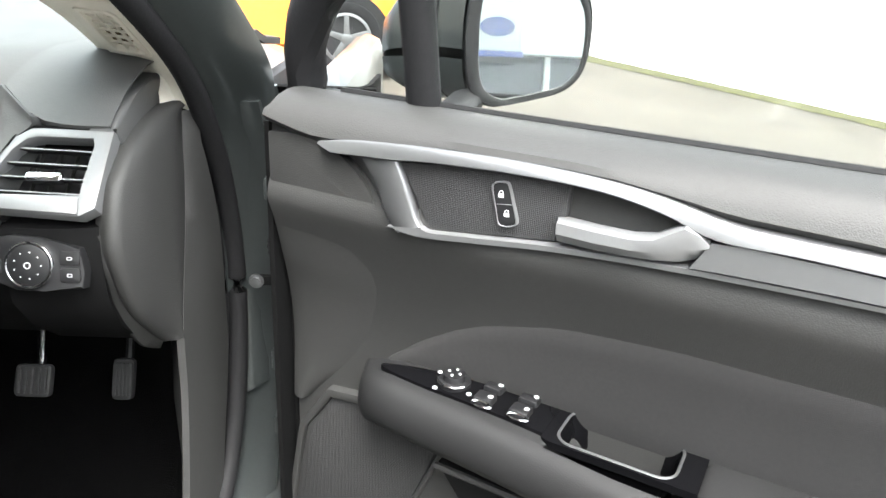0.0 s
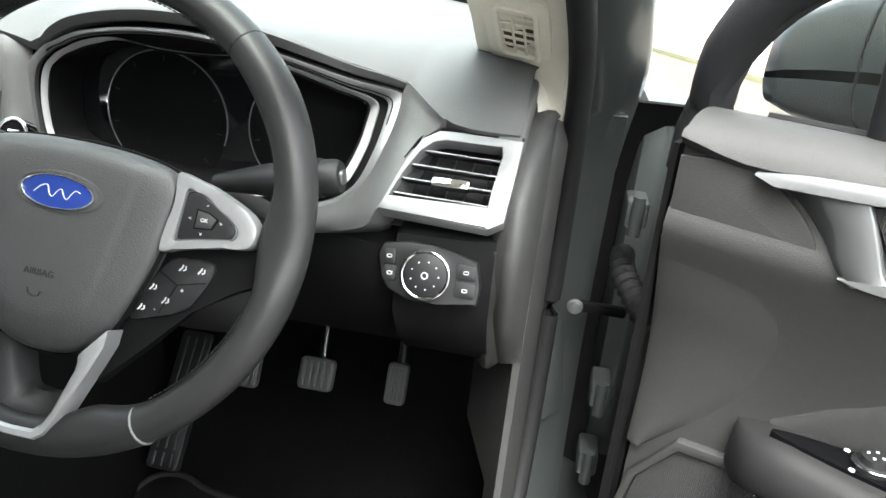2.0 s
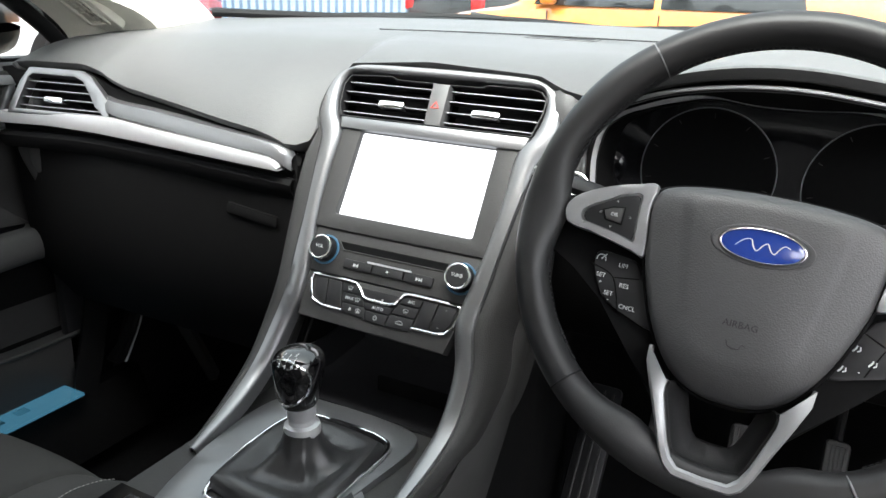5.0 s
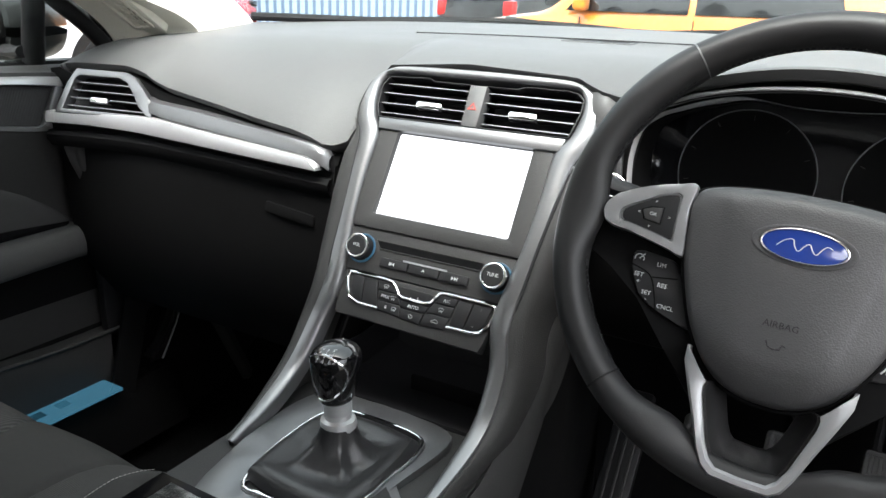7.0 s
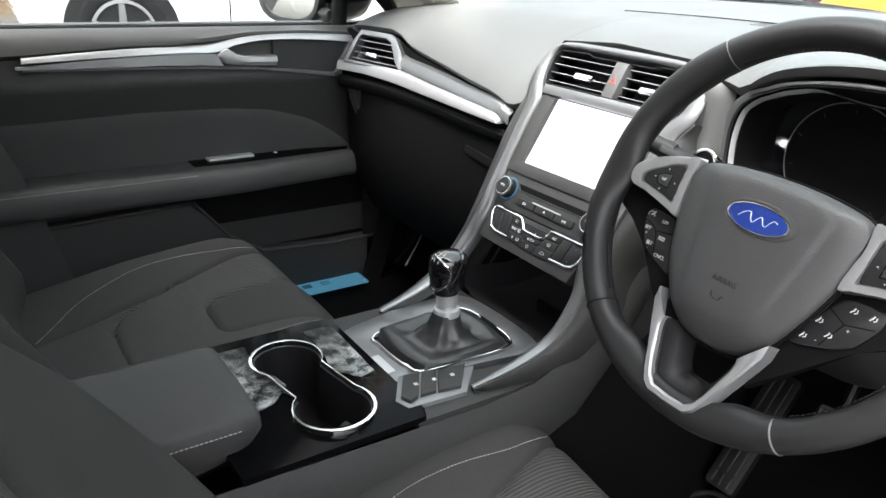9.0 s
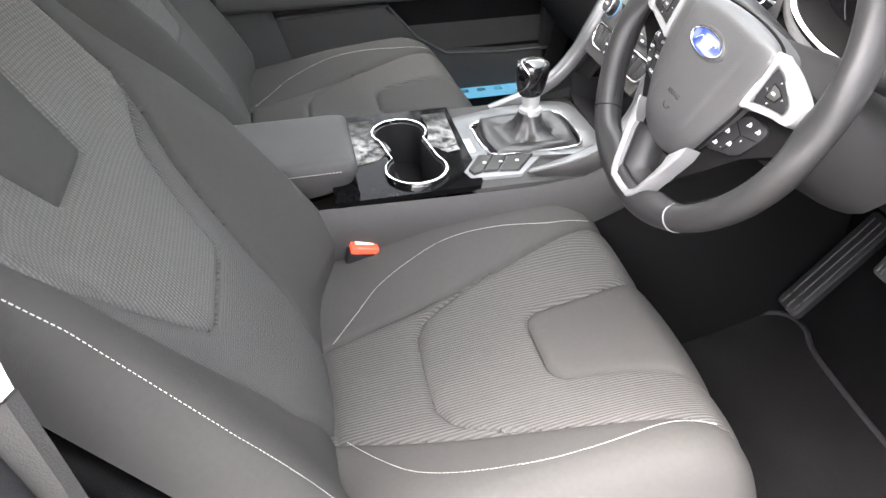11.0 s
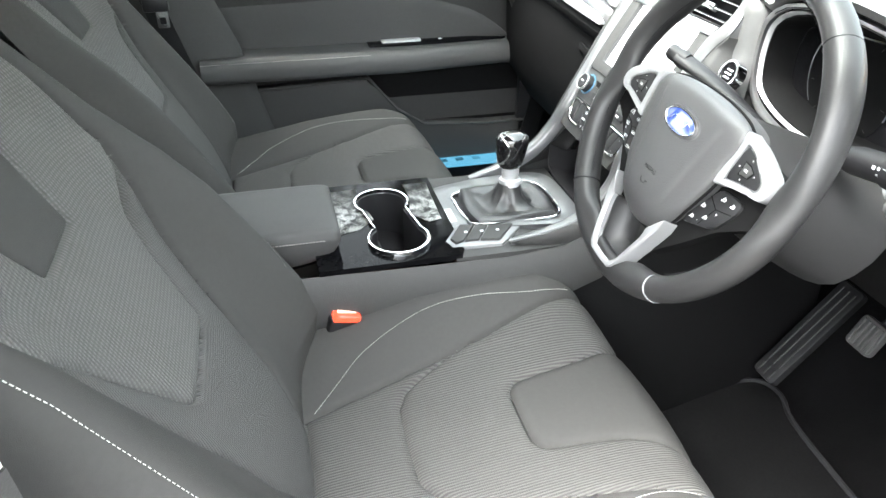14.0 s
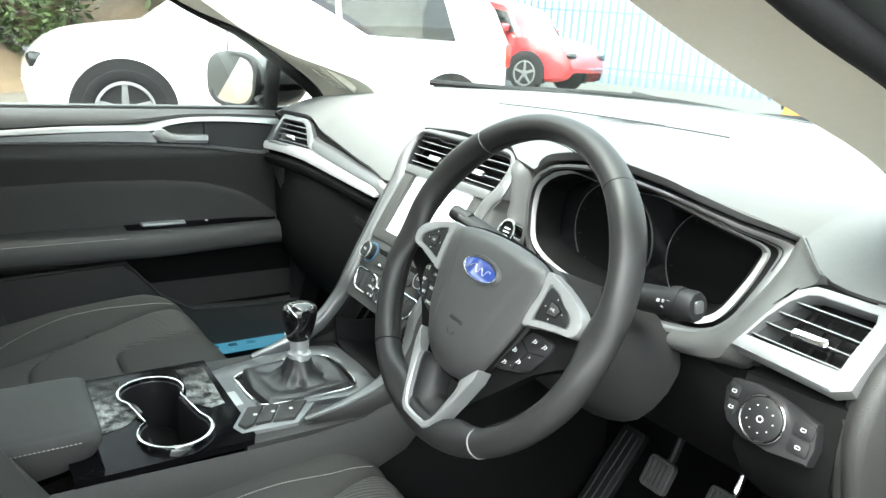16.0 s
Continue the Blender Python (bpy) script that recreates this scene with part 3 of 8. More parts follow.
def dashboard():
    d = thing("dashboard", "soft dark grey car dashboard with satin silver trim under the windscreen", "dashboard", (0, 0.1, 0.7))
    xs = sorted(set(list(np.linspace(-0.725, 0.725, 88)) + [-0.16, -0.14, -0.125, 0.16, 0.18, 0.5, 0.52, 0.535, 0.585, 0.593, 0.602]))
    rows = []
    for x in xs:
        z0, y0 = interp(x, BROW_Z), interp(x, BROW_Y)
        yw = wind_y(x) + 0.01
        zc = 1.10 - 0.025 * abs(x / 0.72) ** 3
        hump = 0.018 * math.exp(-((x - 0.38) / 0.16) ** 4)
        y1 = y0 + 0.12 + 0.75 * max(0, zc - z0)
        row = [(x, y0 + 0.014, z0 - 0.012), (x, y0 + 0.003, z0 - 0.006), (x, y0, z0)]
        for s in (0.12, 0.3, 0.5, 0.75, 1.0):
            q = math.sin(s * math.pi / 2)
            row.append((x, y0 + (y1 - y0) * s ** 1.15, z0 + (zc + hump * (1 - s) - z0) * q))
        for s in (0.25, 0.5, 0.75, 0.95, 1.0):
            row.append((x, y1 + (yw - y1) * s, zc + 0.022 * s))
        edge = lambda y: interp(y, [(0.16, 0.674), (0.26, 0.725)])
        rows.append([(max(-edge(p[1]), min(edge(p[1]), p[0] * interp(p[1], [(0.0, 0.955), (0.14, 0.955), (0.25, 1.0)]))), p[1], p[2]) for p in row])
    part("top_pad", sheet(rows, 0.006), PAD, d, angle=60)
    # lower face behind the trims, open where the instruments sit
    for nm, x0, x1, lb in (("glove_compartment", -0.72, -0.165, "black glove compartment face"), ("knee_panel", 0.16, 0.590, "black knee panel"), ("side_face", 0.580, 0.668, "dark dashboard side face")):
        rows = []
        for x in np.linspace(x0, x1, 30):
            z0, y0 = interp(x, BROW_Z) - 0.008, interp(x, BROW_Y) + 0.014
            if nm == "glove_compartment":
                prof = [(y0, z0), (max(y0, 0.012), 0.97), (0.004, 0.945), (0.002, 0.925), (0.0, 0.90), (0.002, 0.82), (0.01, 0.72), (0.07, 0.63), (0.28, 0.60)]
            elif nm == "knee_panel":
                zt = interp(x, [(0.16, 0.945), (0.21, 0.935), (0.37, 0.915), (0.5, 0.930), (0.55, 0.930), (0.59, 0.930)])
                f = interp(x, [(0.46, 0.0), (0.55, 0.032), (0.59, 0.036)])
                prof = [(0.03, zt), (0.018 - f, zt - 0.01), (0.012 - f, min(zt - 0.02, 0.90)), (0.022 - f, 0.86), (0.035 - f * 0.4, 0.82), (0.055, 0.785), (0.10, 0.762), (0.28, 0.75)]
            else:
                f = interp(x, [(0.58, 0.036), (0.64, 0.032), (0.668, 0.024)])
                prof = [(0.03, 0.945), (0.010 - f, 0.938), (0.008 - f, 0.925), (0.006 - f, 0.90), (0.010 - f, 0.86), (0.02 - f * 0.5, 0.82), (0.045, 0.785), (0.09, 0.765), (0.28, 0.75)]
            rows.append([(x, yy, zz) for yy, zz in prof])
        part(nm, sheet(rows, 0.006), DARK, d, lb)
    # shut lines and sensor window on the top pad
    zt = lambda x: 1.10 - 0.025 * abs(x / 0.72) ** 3
    part("sensor_window", prism(rounded(0.02, 0.290, 0.11, 0.325, 0.006), lambda a, b, c: Vector((a, b, 1.1042 + 0.043 * (b - 0.307) + c)), 0.0, 0.0028, 0.0006), BLACK, d, "black sensor window")
    part("sensor_frame", ring(rounded(0.013, 0.284, 0.117, 0.331, 0.009), rounded(0.02, 0.290, 0.11, 0.325, 0.006), lambda a, b, c: Vector((a, b, 1.1042 + 0.043 * (b - 0.307) + c)), 0.0, 0.0034, 0.001), PAD, d)
    for ln in ([(-0.21, 0.262, 1.1062), (-0.08, 0.297, 1.1082), (0.06, 0.317, 1.1090), (0.15, 0.323, 1.1092)], [(0.075, 0.305, 1.1092), (0.20, 0.306, 1.1100), (0.29, 0.296, 1.1105)]):
        part("shut_line", tube(smooth_line(ln, 6), 0.0011, 6), BLACK, d)
    return d


def centre_frame(d):
    # one satin ribbon: up from the console, over the centre vents and down again
    half = [(0.1345, 0.0366, 0.1085, 0.030), (0.1455, 0.060, 0.110, 0.050), (0.1485, 0.075, 0.121, 0.067), (0.147, 0.09, 0.1265, 0.084), (0.1425, 0.1066, 0.128, 0.100), (0.135, 0.1186, 0.1255, 0.113), (0.1158, 0.1298, 0.117, 0.1215), (0.0928, 0.1328, 0.09, 0.1235), (0.045, 0.1340, 0.045, 0.1235)]
    rail = [(0.1168, -0.1406, 0.0945, -0.1406), (0.1205, -0.0944, 0.0995, -0.0944), (0.1235, -0.0534, 0.1055, -0.0534), (0.1290, -0.0058, 0.1085, -0.0058)]
    nst = Vector((0, -math.cos(_r), math.sin(_r)))

    def station(s, oa, ob, ia, ib):
        return tuple(ST(s * oa, ob, 0.0065)) + tuple(ST(s * ia, ib, 0.0065)) + tuple(nst)
    foot = []
    for x, y, z, w, ny, nz in ((0.108, -0.275, 0.7185, 0.004, -0.25, 0.97), (0.113, -0.215, 0.735, 0.0085, -0.36, 0.93), (0.1165, -0.165, 0.759, 0.0100, -0.60, 0.80), (0.1140, -0.130, 0.800, 0.0106, -0.84, 0.54)):
        foot.append((x, y, z, w, ny, nz))

    def low(s, x, y, z, w, ny, nz):
        return (0.02 + s * (x + w), y, z, 0.02 + s * (x - w), y, z, 0, ny, nz)
    stations = [low(-1, *f) for f in foot] + [station(-1, *r) for r in rail + half] + [station(1, 0, 0.1345, 0, 0.1235)] + [station(1, *r) for r in (rail + half)[::-1]] + [low(1, *f) for f in foot[::-1]]
    rows, outer = [], []
    for q in smooth_line(stations, 5):
        o, i, nn = Vector(q[0:3]), Vector(q[3:6]), Vector(q[6:9]).normalized()
        rows.append([o - nn * 0.020, o - nn * 0.001, o.lerp(i, 0.12) + nn * 0.0032, o.lerp(i, 0.55) + nn * 0.0045, o.lerp(i, 0.86) + nn * 0.0030, i.lerp(o, 0.02) - nn * 0.0005, i - nn * 0.014])
        outer.append((o, nn))
    part("centre_arch", sheet(rows), TITAN, d, "satin silver arch over the centre vents and its rails", angle=50)
    part("arch_line", tube([o + nn * 0.0004 for o, nn in outer[22:-22]], 0.0009, 6), BLACK, d)
    part("vent_bar", prism([(-0.111, 0.0505), (0.116, 0.0505), (0.120, 0.0660), (-0.114, 0.0650)], ST, -0.006, 0.0100, 0.003), TITAN, d, "satin bar under the centre vents")
    # soft flanks beside the rails
    n = len(outer)
    for s in (-1, 1):
        rows = []
        for k in range(0, 46):
            o, nn = outer[k] if s < 0 else outer[n - 1 - k]
            e = interp(k, [(0, 0.006), (8, 0.020), (20, 0.036), (32, 0.046), (37, 0.040), (41, 0.018), (45, 0.004)]) * (1.0 if s < 0 else 0.6)
            rows.append([o + Vector((-s * 0.003, 0, 0)) - nn * 0.003, o + Vector((s * e * 0.18, 0.002, 0)) - nn * 0.001, o + Vector((s * e * 0.5, 0.010, -0.001)), o + Vector((s * e * 0.85, 0.032, -0.006)), o + Vector((s * e, 0.056, -0.014)), o + Vector((s * e, 0.13, -0.03))])
        part("flank", sheet(rows, 0.003), PLASTIC, d, "soft dark grey flank", angle=60)


def louvre_vent(name, label, place, outline_inner, outline_outer, slats, tab, lean=0.0, frame_mat=None, depth=0.03):
    v = thing(name, label, "air vent", tuple(place(0, 0, 0)))
    part("frame", ring(outline_outer, outline_inner, place, -0.012, 0.006, 0.002), frame_mat or SILVER, v)
    amin, amax = min(p[0] for p in outline_inner), max(p[0] for p in outline_inner)
    part("duct", prism(outline_outer, place, -depth - 0.004, -depth), BLACK, v)
    poly = outline_inner

    def span(b):
        xs = []
        for (a0, b0), (a1, b1) in zip(poly, poly[1:] + poly[:1]):
            if (b0 - b) * (b1 - b) < 0:
                xs.append(a0 + (a1 - a0) * (b - b0) / (b1 - b0))
        return (min(xs), max(xs)) if len(xs) > 1 else (amin, amax)
    for b in slats:
        a0, a1 = span(b)
        pts = [(a0, -0.001), (a1, -0.001), (a1, -0.018), (a0, -0.018)]
        bm = bmesh.new()
        lo = [bm.verts.new(place(a, b + lean * a - 0.0012 + (0.004 if c < -0.01 else 0), c)) for a, c in pts]
        hi = [bm.verts.new(place(a, b + lean * a + 0.0012 + (0.004 if c < -0.01 else 0), c)) for a, c in pts]
        bm.faces.new(lo)
        bm.faces.new(hi)
        for i in range(4):
            bm.faces.new((lo[i], lo[(i + 1) % 4], hi[(i + 1) % 4], hi[i]))
        part("slat", bm, BLACK, v)
        bm = prism([(a0, -0.00055), (a1, -0.00055), (a1, 0.00055), (a0, 0.00055)], lambda a, q, c: place(a, b + lean * a + q, c), -0.0012, 0.0004)
        part("slat_edge", bm, SILVER, v, "thin bright edge")
    ta, tb = tab
    part("tab", prism(rounded(ta - 0.017, tb - 0.0045, ta + 0.017, tb + 0.0045, 0.003), place, -0.004, 0.006, 0.002), CHROME, v, "chrome adjuster tab")
    return v


def vents():
    # centre pair
    left = [(-0.117, 0.0675), (-0.1230, 0.0824), (-0.1250, 0.1065), (-0.1185, 0.1180), (-0.064, 0.1205), (-0.058, 0.1170), (-0.0095, 0.1170), (-0.0060, 0.0680)]
    right = [(0.0140, 0.0680), (0.0120, 0.1170), (0.0495, 0.1170), (0.0570, 0.1205), (0.107, 0.1205), (0.1180, 0.1180), (0.1250, 0.1110), (0.1250, 0.0955), (0.1190, 0.0690)]
    grow = lambda pl, c: [(c[0] + (a - c[0]) * 1.03, c[1] + (b - c[1]) * 1.05) for a, b in pl]
    for nm, pl, ta in (("centre_air_vent", left, -0.056), ("centre_air_vent", right, 0.062)):
        louvre_vent(nm, "black louvred air vent in the middle of the dashboard", ST, pl, grow(pl, (-0.062 if ta < 0 else 0.062, 0.095)), (0.0745, 0.0870, 0.1000, 0.1120), (ta, 0.0870), 0.0, BLACK)
    hz = thing("hazard_switch", "dark satin hazard warning button between the centre vents", "button", tuple(ST(0, 0.09, 0)))
    part("bezel", prism([(-0.0060, 0.066), (0.0145, 0.066), (0.0130, 0.1165), (-0.0085, 0.1165)], ST, -0.005, 0.0095, 0.002), PAD, hz)
    part("symbol", ring([(-0.0030, 0.086), (0.0080, 0.086), (0.0025, 0.0950)], [(-0.0010, 0.0873), (0.0060, 0.0873), (0.0025, 0.0925)], ST, 0.0090, 0.0101), material("red_symbol", (0.35, 0.03, 0.02), 0.5), hz, "small red triangle")
    # driver's outer vent
    du, dw = Vector((0.9992, 0.04, 0)), Vector((0, 0.6198, 0.7848))
    dv = frame_of((0.618, -0.010, 0.976), du, dw, du.cross(dw).normalized())
    inner = [(-0.0490, -0.0105), (-0.0405, 0.0135), (-0.0300, 0.0340), (-0.0185, 0.0450), (-0.0090, 0.0475), (0.0415, 0.0470), (0.0435, 0.0400), (0.0395, 0.0045), (0.0380, -0.0105)]
    outer = [(-0.0575, -0.0250), (-0.0405, 0.0260), (-0.0300, 0.0470), (-0.0160, 0.0565), (-0.0050, 0.0570), (0.0600, 0.0555), (0.0580, 0.0300), (0.0545, -0.0230), (0.0415, -0.0310)]
    v = louvre_vent("side_air_vent", "satin silver framed air vent at the driver's end of the dashboard", dv, inner, outer, (-0.0068, 0.0080, 0.0222, 0.0370), (0.0023, 0.0075), -0.03)
    part("lower_strip", prism([(-0.0560, -0.0250), (0.0405, -0.0300), (0.0388, -0.0135), (-0.0500, -0.0115)], dv, 0.002, 0.0085, 0.002), SILVER, v, "bright satin strip")
    part("shadow_gap", tube([dv(p, q, 0.002) for p, q in ((-0.0430, 0.0270), (-0.0320, 0.0485), (-0.0165, 0.0585), (-0.0050, 0.0592), (0.0600, 0.0578))], 0.0022, 6), HOODBLACK, v)
    for k in range(4):
        q = -0.022 + 0.017 * k
        part("vane", prism([(q - 0.0005, -0.010), (q + 0.0005, -0.010), (q + 0.0065, 0.044), (q + 0.0055, 0.044)], dv, -0.026, -0.020), PLASTIC, v)
    pu, pw = Vector((0.98629, 0.16505, 0)), Vector((-0.06857, 0.40974, 0.90962))
    pv = frame_of((-0.59, -0.012, 0.99), pu, pw, pu.cross(pw))
    inner = [(-0.0690, -0.0195), (-0.0660, -0.0045), (-0.0585, 0.0290), (-0.0510, 0.0345), (0.0240, 0.0345), (0.0400, 0.0285), (0.0560, 0.0110), (0.0690, -0.0060), (0.0860, -0.0185)]
    outer = [(-0.0825, -0.0270), (-0.0815, -0.0150), (-0.0725, 0.0225), (-0.0600, 0.0450), (0.0340, 0.0450), (0.0520, 0.0385), (0.0720, 0.0200), (0.0900, 0.0040), (0.1000, -0.0225)]
    louvre_vent("side_air_vent", "satin silver framed air vent at the passenger's end of the dashboard", pv, inner, outer, (-0.0125, 0.0005, 0.0125, 0.0250), (-0.0045, -0.0025), 0.0, TITAN)


def passenger_trim(d):
    # satin band running from the vent to the centre stack, under a dark groove
    rows = []
    for x, zt, zm, zb, y in smooth_line([(-0.512, 1.0005, 0.994, 0.9815, 0.002), (-0.500, 0.9970, 0.9905, 0.9805, -0.005), (-0.485, 0.9955, 0.988, 0.9795, -0.010), (-0.460, 0.9945, 0.985, 0.9765, -0.013), (-0.420, 0.9930, 0.983, 0.9740, -0.015), (-0.368, 0.9890, 0.9795, 0.9700, -0.016), (-0.270, 0.9795, 0.9710, 0.9615, -0.016), (-0.205, 0.9725, 0.9655, 0.9575, -0.014), (-0.182, 0.9670, 0.9610, 0.9480, -0.012), (-0.171, 0.9590, 0.9530, 0.9400, -0.006)], 5):
        rows.append([(x, y + 0.022, zt + 0.001), (x, y + 0.006, zt), (x, y, zm), (x, y - 0.0015, zb), (x, y + 0.012, zb - 0.003)])
    part("trim_band", sheet(rows, 0.002), TITAN, d, "satin grey trim band", angle=40)
    rows = []
    for x in list(np.linspace(-0.690, -0.205, 34)) + [-0.200, -0.195, -0.190, -0.186, -0.183, -0.1815]:
        end = 1.0 if x < -0.207 else math.sqrt(max(0.0, 1 - ((x + 0.207) / 0.0262) ** 2))
        zb = interp(x, [(-0.69, 0.9505), (-0.60, 0.9525), (-0.535, 0.9520), (-0.422, 0.9490), (-0.269, 0.9440), (-0.175, 0.9400)])
        zt = zb + 0.0008 + interp(x, [(-0.69, 0.017), (-0.60, 0.0185), (-0.50, 0.0225), (-0.46, 0.0240), (-0.364, 0.0205), (-0.266, 0.0170), (-0.2, 0.0145)]) * (0.05 + 0.95 * end)
        yc = interp(x, [(-0.69, -0.041), (-0.60, -0.026), (-0.5, -0.018), (-0.4, -0.020), (-0.27, -0.021), (-0.18, -0.018)])
        rows.append([(x, yc + 0.012, zt), (x, yc - 0.001, zt - 0.0006), (x, yc - 0.004, zb + (zt - zb) * 0.55), (x, yc - 0.0035, zb + 0.0006), (x, yc + 0.012, zb)])
    part("trim_strip", sheet(rows, 0.002), BRIGHT, d, "bright satin silver strip", angle=50)
    # dark recess below the strip and the rounded upper edge of the glove compartment
    rows, rows2 = [], []
    for x in np.linspace(-0.70, -0.168, 24):
        yc = interp(x, [(-0.70, -0.036), (-0.60, -0.020), (-0.5, -0.012), (-0.27, -0.014), (-0.168, -0.010)])
        zc = interp(x, [(-0.70, 0.934), (-0.543, 0.938), (-0.374, 0.935), (-0.168, 0.926)])
        rows.append([(x, yc + 0.004, zc + 0.016), (x, yc + 0.010, zc + 0.012), (x, yc + 0.010, zc + 0.004)])
        rows2.append([(x, yc + 0.012, zc + 0.004), (x, yc + 0.001, zc + 0.003), (x, yc - 0.004, zc - 0.003), (x, yc - 0.003, zc - 0.012), (x, yc + 0.004, zc - 0.022)])
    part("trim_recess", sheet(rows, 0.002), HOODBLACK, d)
    part("glove_lid_edge", sheet(rows2, 0.003), DARK, d, "rounded glove compartment edge")
    hp = frame_of((-0.235, -0.006, 0.872), (0.99, 0.0, -0.10), (0.10, 0.05, 0.99), (0, -1, 0.05))
    part("glove_handle", prism(rounded(-0.045, -0.008, 0.040, 0.008, 0.004), hp, -0.006, 0.003, 0.002), DARK, d, "black glove compartment catch")


def cluster():
    c = thing("instrument_cluster", "dark unlit instrument cluster in a silver rimmed hood behind the wheel", "instrument cluster", (0.37, 0.05, 0.95))
    fold = smooth_line([(0.217, 0.008, 1.0665), (0.24, -0.008, 1.0795), (0.27, -0.022, 1.0918), (0.31, -0.030, 1.1015), (0.35, -0.034, 1.1065), (0.39, -0.035, 1.1068), (0.43, -0.034, 1.1028), (0.46, -0.029, 1.0982), (0.485, -0.020, 1.0905), (0.52, 0.012, 1.0745), (0.545, 0.032, 1.066), (0.566, 0.050, 1.057)], 5)
    fold = [Vector(p) for p in fold]
    tall = lambda x: interp(x, [(0.217, 0.55), (0.25, 0.8), (0.31, 1.0), (0.47, 1.0), (0.52, 0.9), (0.566, 0.65)])
    low = [p + Vector((0, 0.004, -0.0105 * tall(p.x))) for p in fold]
    part("lip", sheet([[p + Vector((0, 0.012, 0.001)) for p in fold], [p + Vector((0, 0.001, 0.0003)) for p in fold], [p + Vector((0, -0.0012, -0.0012)) for p in fold], [p.lerp(q, 0.5) + Vector((0, -0.0012, 0)) for p, q in zip(fold, low)], low, [p + Vector((0, 0.014, -0.001)) for p in low]], 0.0), PAD, c, "soft dark grey lip", angle=50)
    part("groove", sheet([[p + Vector((0, 0.013, 0.002)) for p in low], [p + Vector((-0.005 * max(0.0, (p.x - 0.5) / 0.066), 0.012, -0.009)) for p in low]], 0.0), HOODBLACK, c, "black groove under the lip")
    up = smooth_line([(0.47, 0.0, 0.93), (0.37, -0.004, 0.918), (0.27, 0.004, 0.925), (0.20, 0.018, 0.945), (0.186, 0.022, 1.0), (0.190, 0.02, 1.035), (0.212, 0.014, 1.056), (0.24, 0.0, 1.0670), (0.27, -0.015, 1.0775), (0.31, -0.023, 1.0858), (0.35, -0.027, 1.0900), (0.39, -0.028, 1.0903), (0.43, -0.027, 1.0863), (0.46, -0.022, 1.0815), (0.485, -0.013, 1.0745), (0.52, 0.016, 1.0600), (0.545, 0.035, 1.0525), (0.5602, 0.046, 1.0457), (0.5595, 0.036, 1.028), (0.553, 0.018, 1.0), (0.538, 0.004, 0.967), (0.512, 0.0, 0.944)], 5, True)
    mid = smooth_line([(0.465, 0.005, 0.937), (0.37, 0.0, 0.926), (0.275, 0.006, 0.932), (0.205, 0.018, 0.95), (0.193, 0.02, 0.995), (0.199, 0.018, 1.032), (0.219, 0.013, 1.0515), (0.244, 0.001, 1.0620), (0.272, -0.014, 1.0722), (0.31, -0.022, 1.0803), (0.35, -0.026, 1.0845), (0.39, -0.027, 1.0848), (0.43, -0.026, 1.0808), (0.459, -0.021, 1.0760), (0.483, -0.011, 1.0690), (0.516, 0.017, 1.0535), (0.536, 0.034, 1.0460), (0.5470, 0.041, 1.0385), (0.5465, 0.034, 1.023), (0.542, 0.018, 0.998), (0.529, 0.006, 0.967), (0.505, 0.003, 0.948)], 5, True)
    rim = smooth_line([(0.46, 0.010, 0.944), (0.37, 0.006, 0.934), (0.28, 0.010, 0.938), (0.212, 0.02, 0.955), (0.200, 0.02, 0.99), (0.206, 0.018, 1.030), (0.2235, 0.013, 1.0490), (0.246, 0.003, 1.0598), (0.274, -0.010, 1.0702), (0.306, -0.016, 1.0765), (0.35, -0.014, 1.0715), (0.39, -0.014, 1.0712), (0.43, -0.014, 1.0735), (0.457, -0.017, 1.0738), (0.481, -0.008, 1.0668), (0.513, 0.018, 1.0510), (0.530, 0.033, 1.0430), (0.5385, 0.038, 1.0350), (0.538, 0.032, 1.020), (0.534, 0.018, 0.996), (0.521, 0.008, 0.967), (0.499, 0.005, 0.951)], 5, True)
    up, mid, rim = ([Vector(p) for p in line] for line in (up, mid, rim))
    cen = Vector((0.37, 0.0, 1.0))
    inn = []
    for p in rim:
        q = Vector((cen.x - p.x, 0, cen.z - p.z)).normalized()
        wide = interp(p.x, [(0.20, 0.0044), (0.24, 0.0058), (0.285, 0.0060), (0.325, 0.0011), (0.435, 0.0011), (0.46, 0.0055), (0.50, 0.0075), (0.53, 0.0090)]) if p.z > 1.04 else interp(p.x, [(0.2, 0.0042), (0.25, 0.0040), (0.45, 0.0045), (0.5, 0.009)])
        inn.append(p + q * wide + Vector((0, 0.004, 0)))
    part("hood_band", sheet([[p + Vector((0, 0.012, 0)) for p in up], up, [a.lerp(b, 0.45) + Vector((0, -0.0014, 0)) for a, b in zip(up, mid)], mid, [p + Vector((0, 0.010, 0)) for p in mid]], 0.0, loop_v=True), TITAN, c, "satin grey band", angle=50)
    part("band_line", tube([a.lerp(b, 0.72) + Vector((0, -0.0006, 0)) for a, b in zip(up, mid)][30:92], 0.0007, 6), HOODBLACK, c)
    part("surround", sheet([[p + Vector((0, 0.006, 0)) for p in mid], [p + Vector((0, 0.004, 0)) for p in rim]], 0.0, loop_v=True), HOODBLACK, c, "dark inner surround", angle=50)
    part("bright_rim", sheet([[p + Vector((0, 0.006, 0)) for p in rim], [p - Vector((0, 0.001, 0)) for p in rim], [a.lerp(b, 0.7) - Vector((0, 0.001, 0)) for a, b in zip(rim, inn)], inn, [p + Vector((0, 0.01, 0)) for p in inn]], 0.0, loop_v=True), BRIGHT, c, "bright silver rim")
    deep = [Vector((cen.x + (p.x - cen.x) * 0.95, 0.062, cen.z + (p.z - cen.z) * 0.94)) for p in inn]
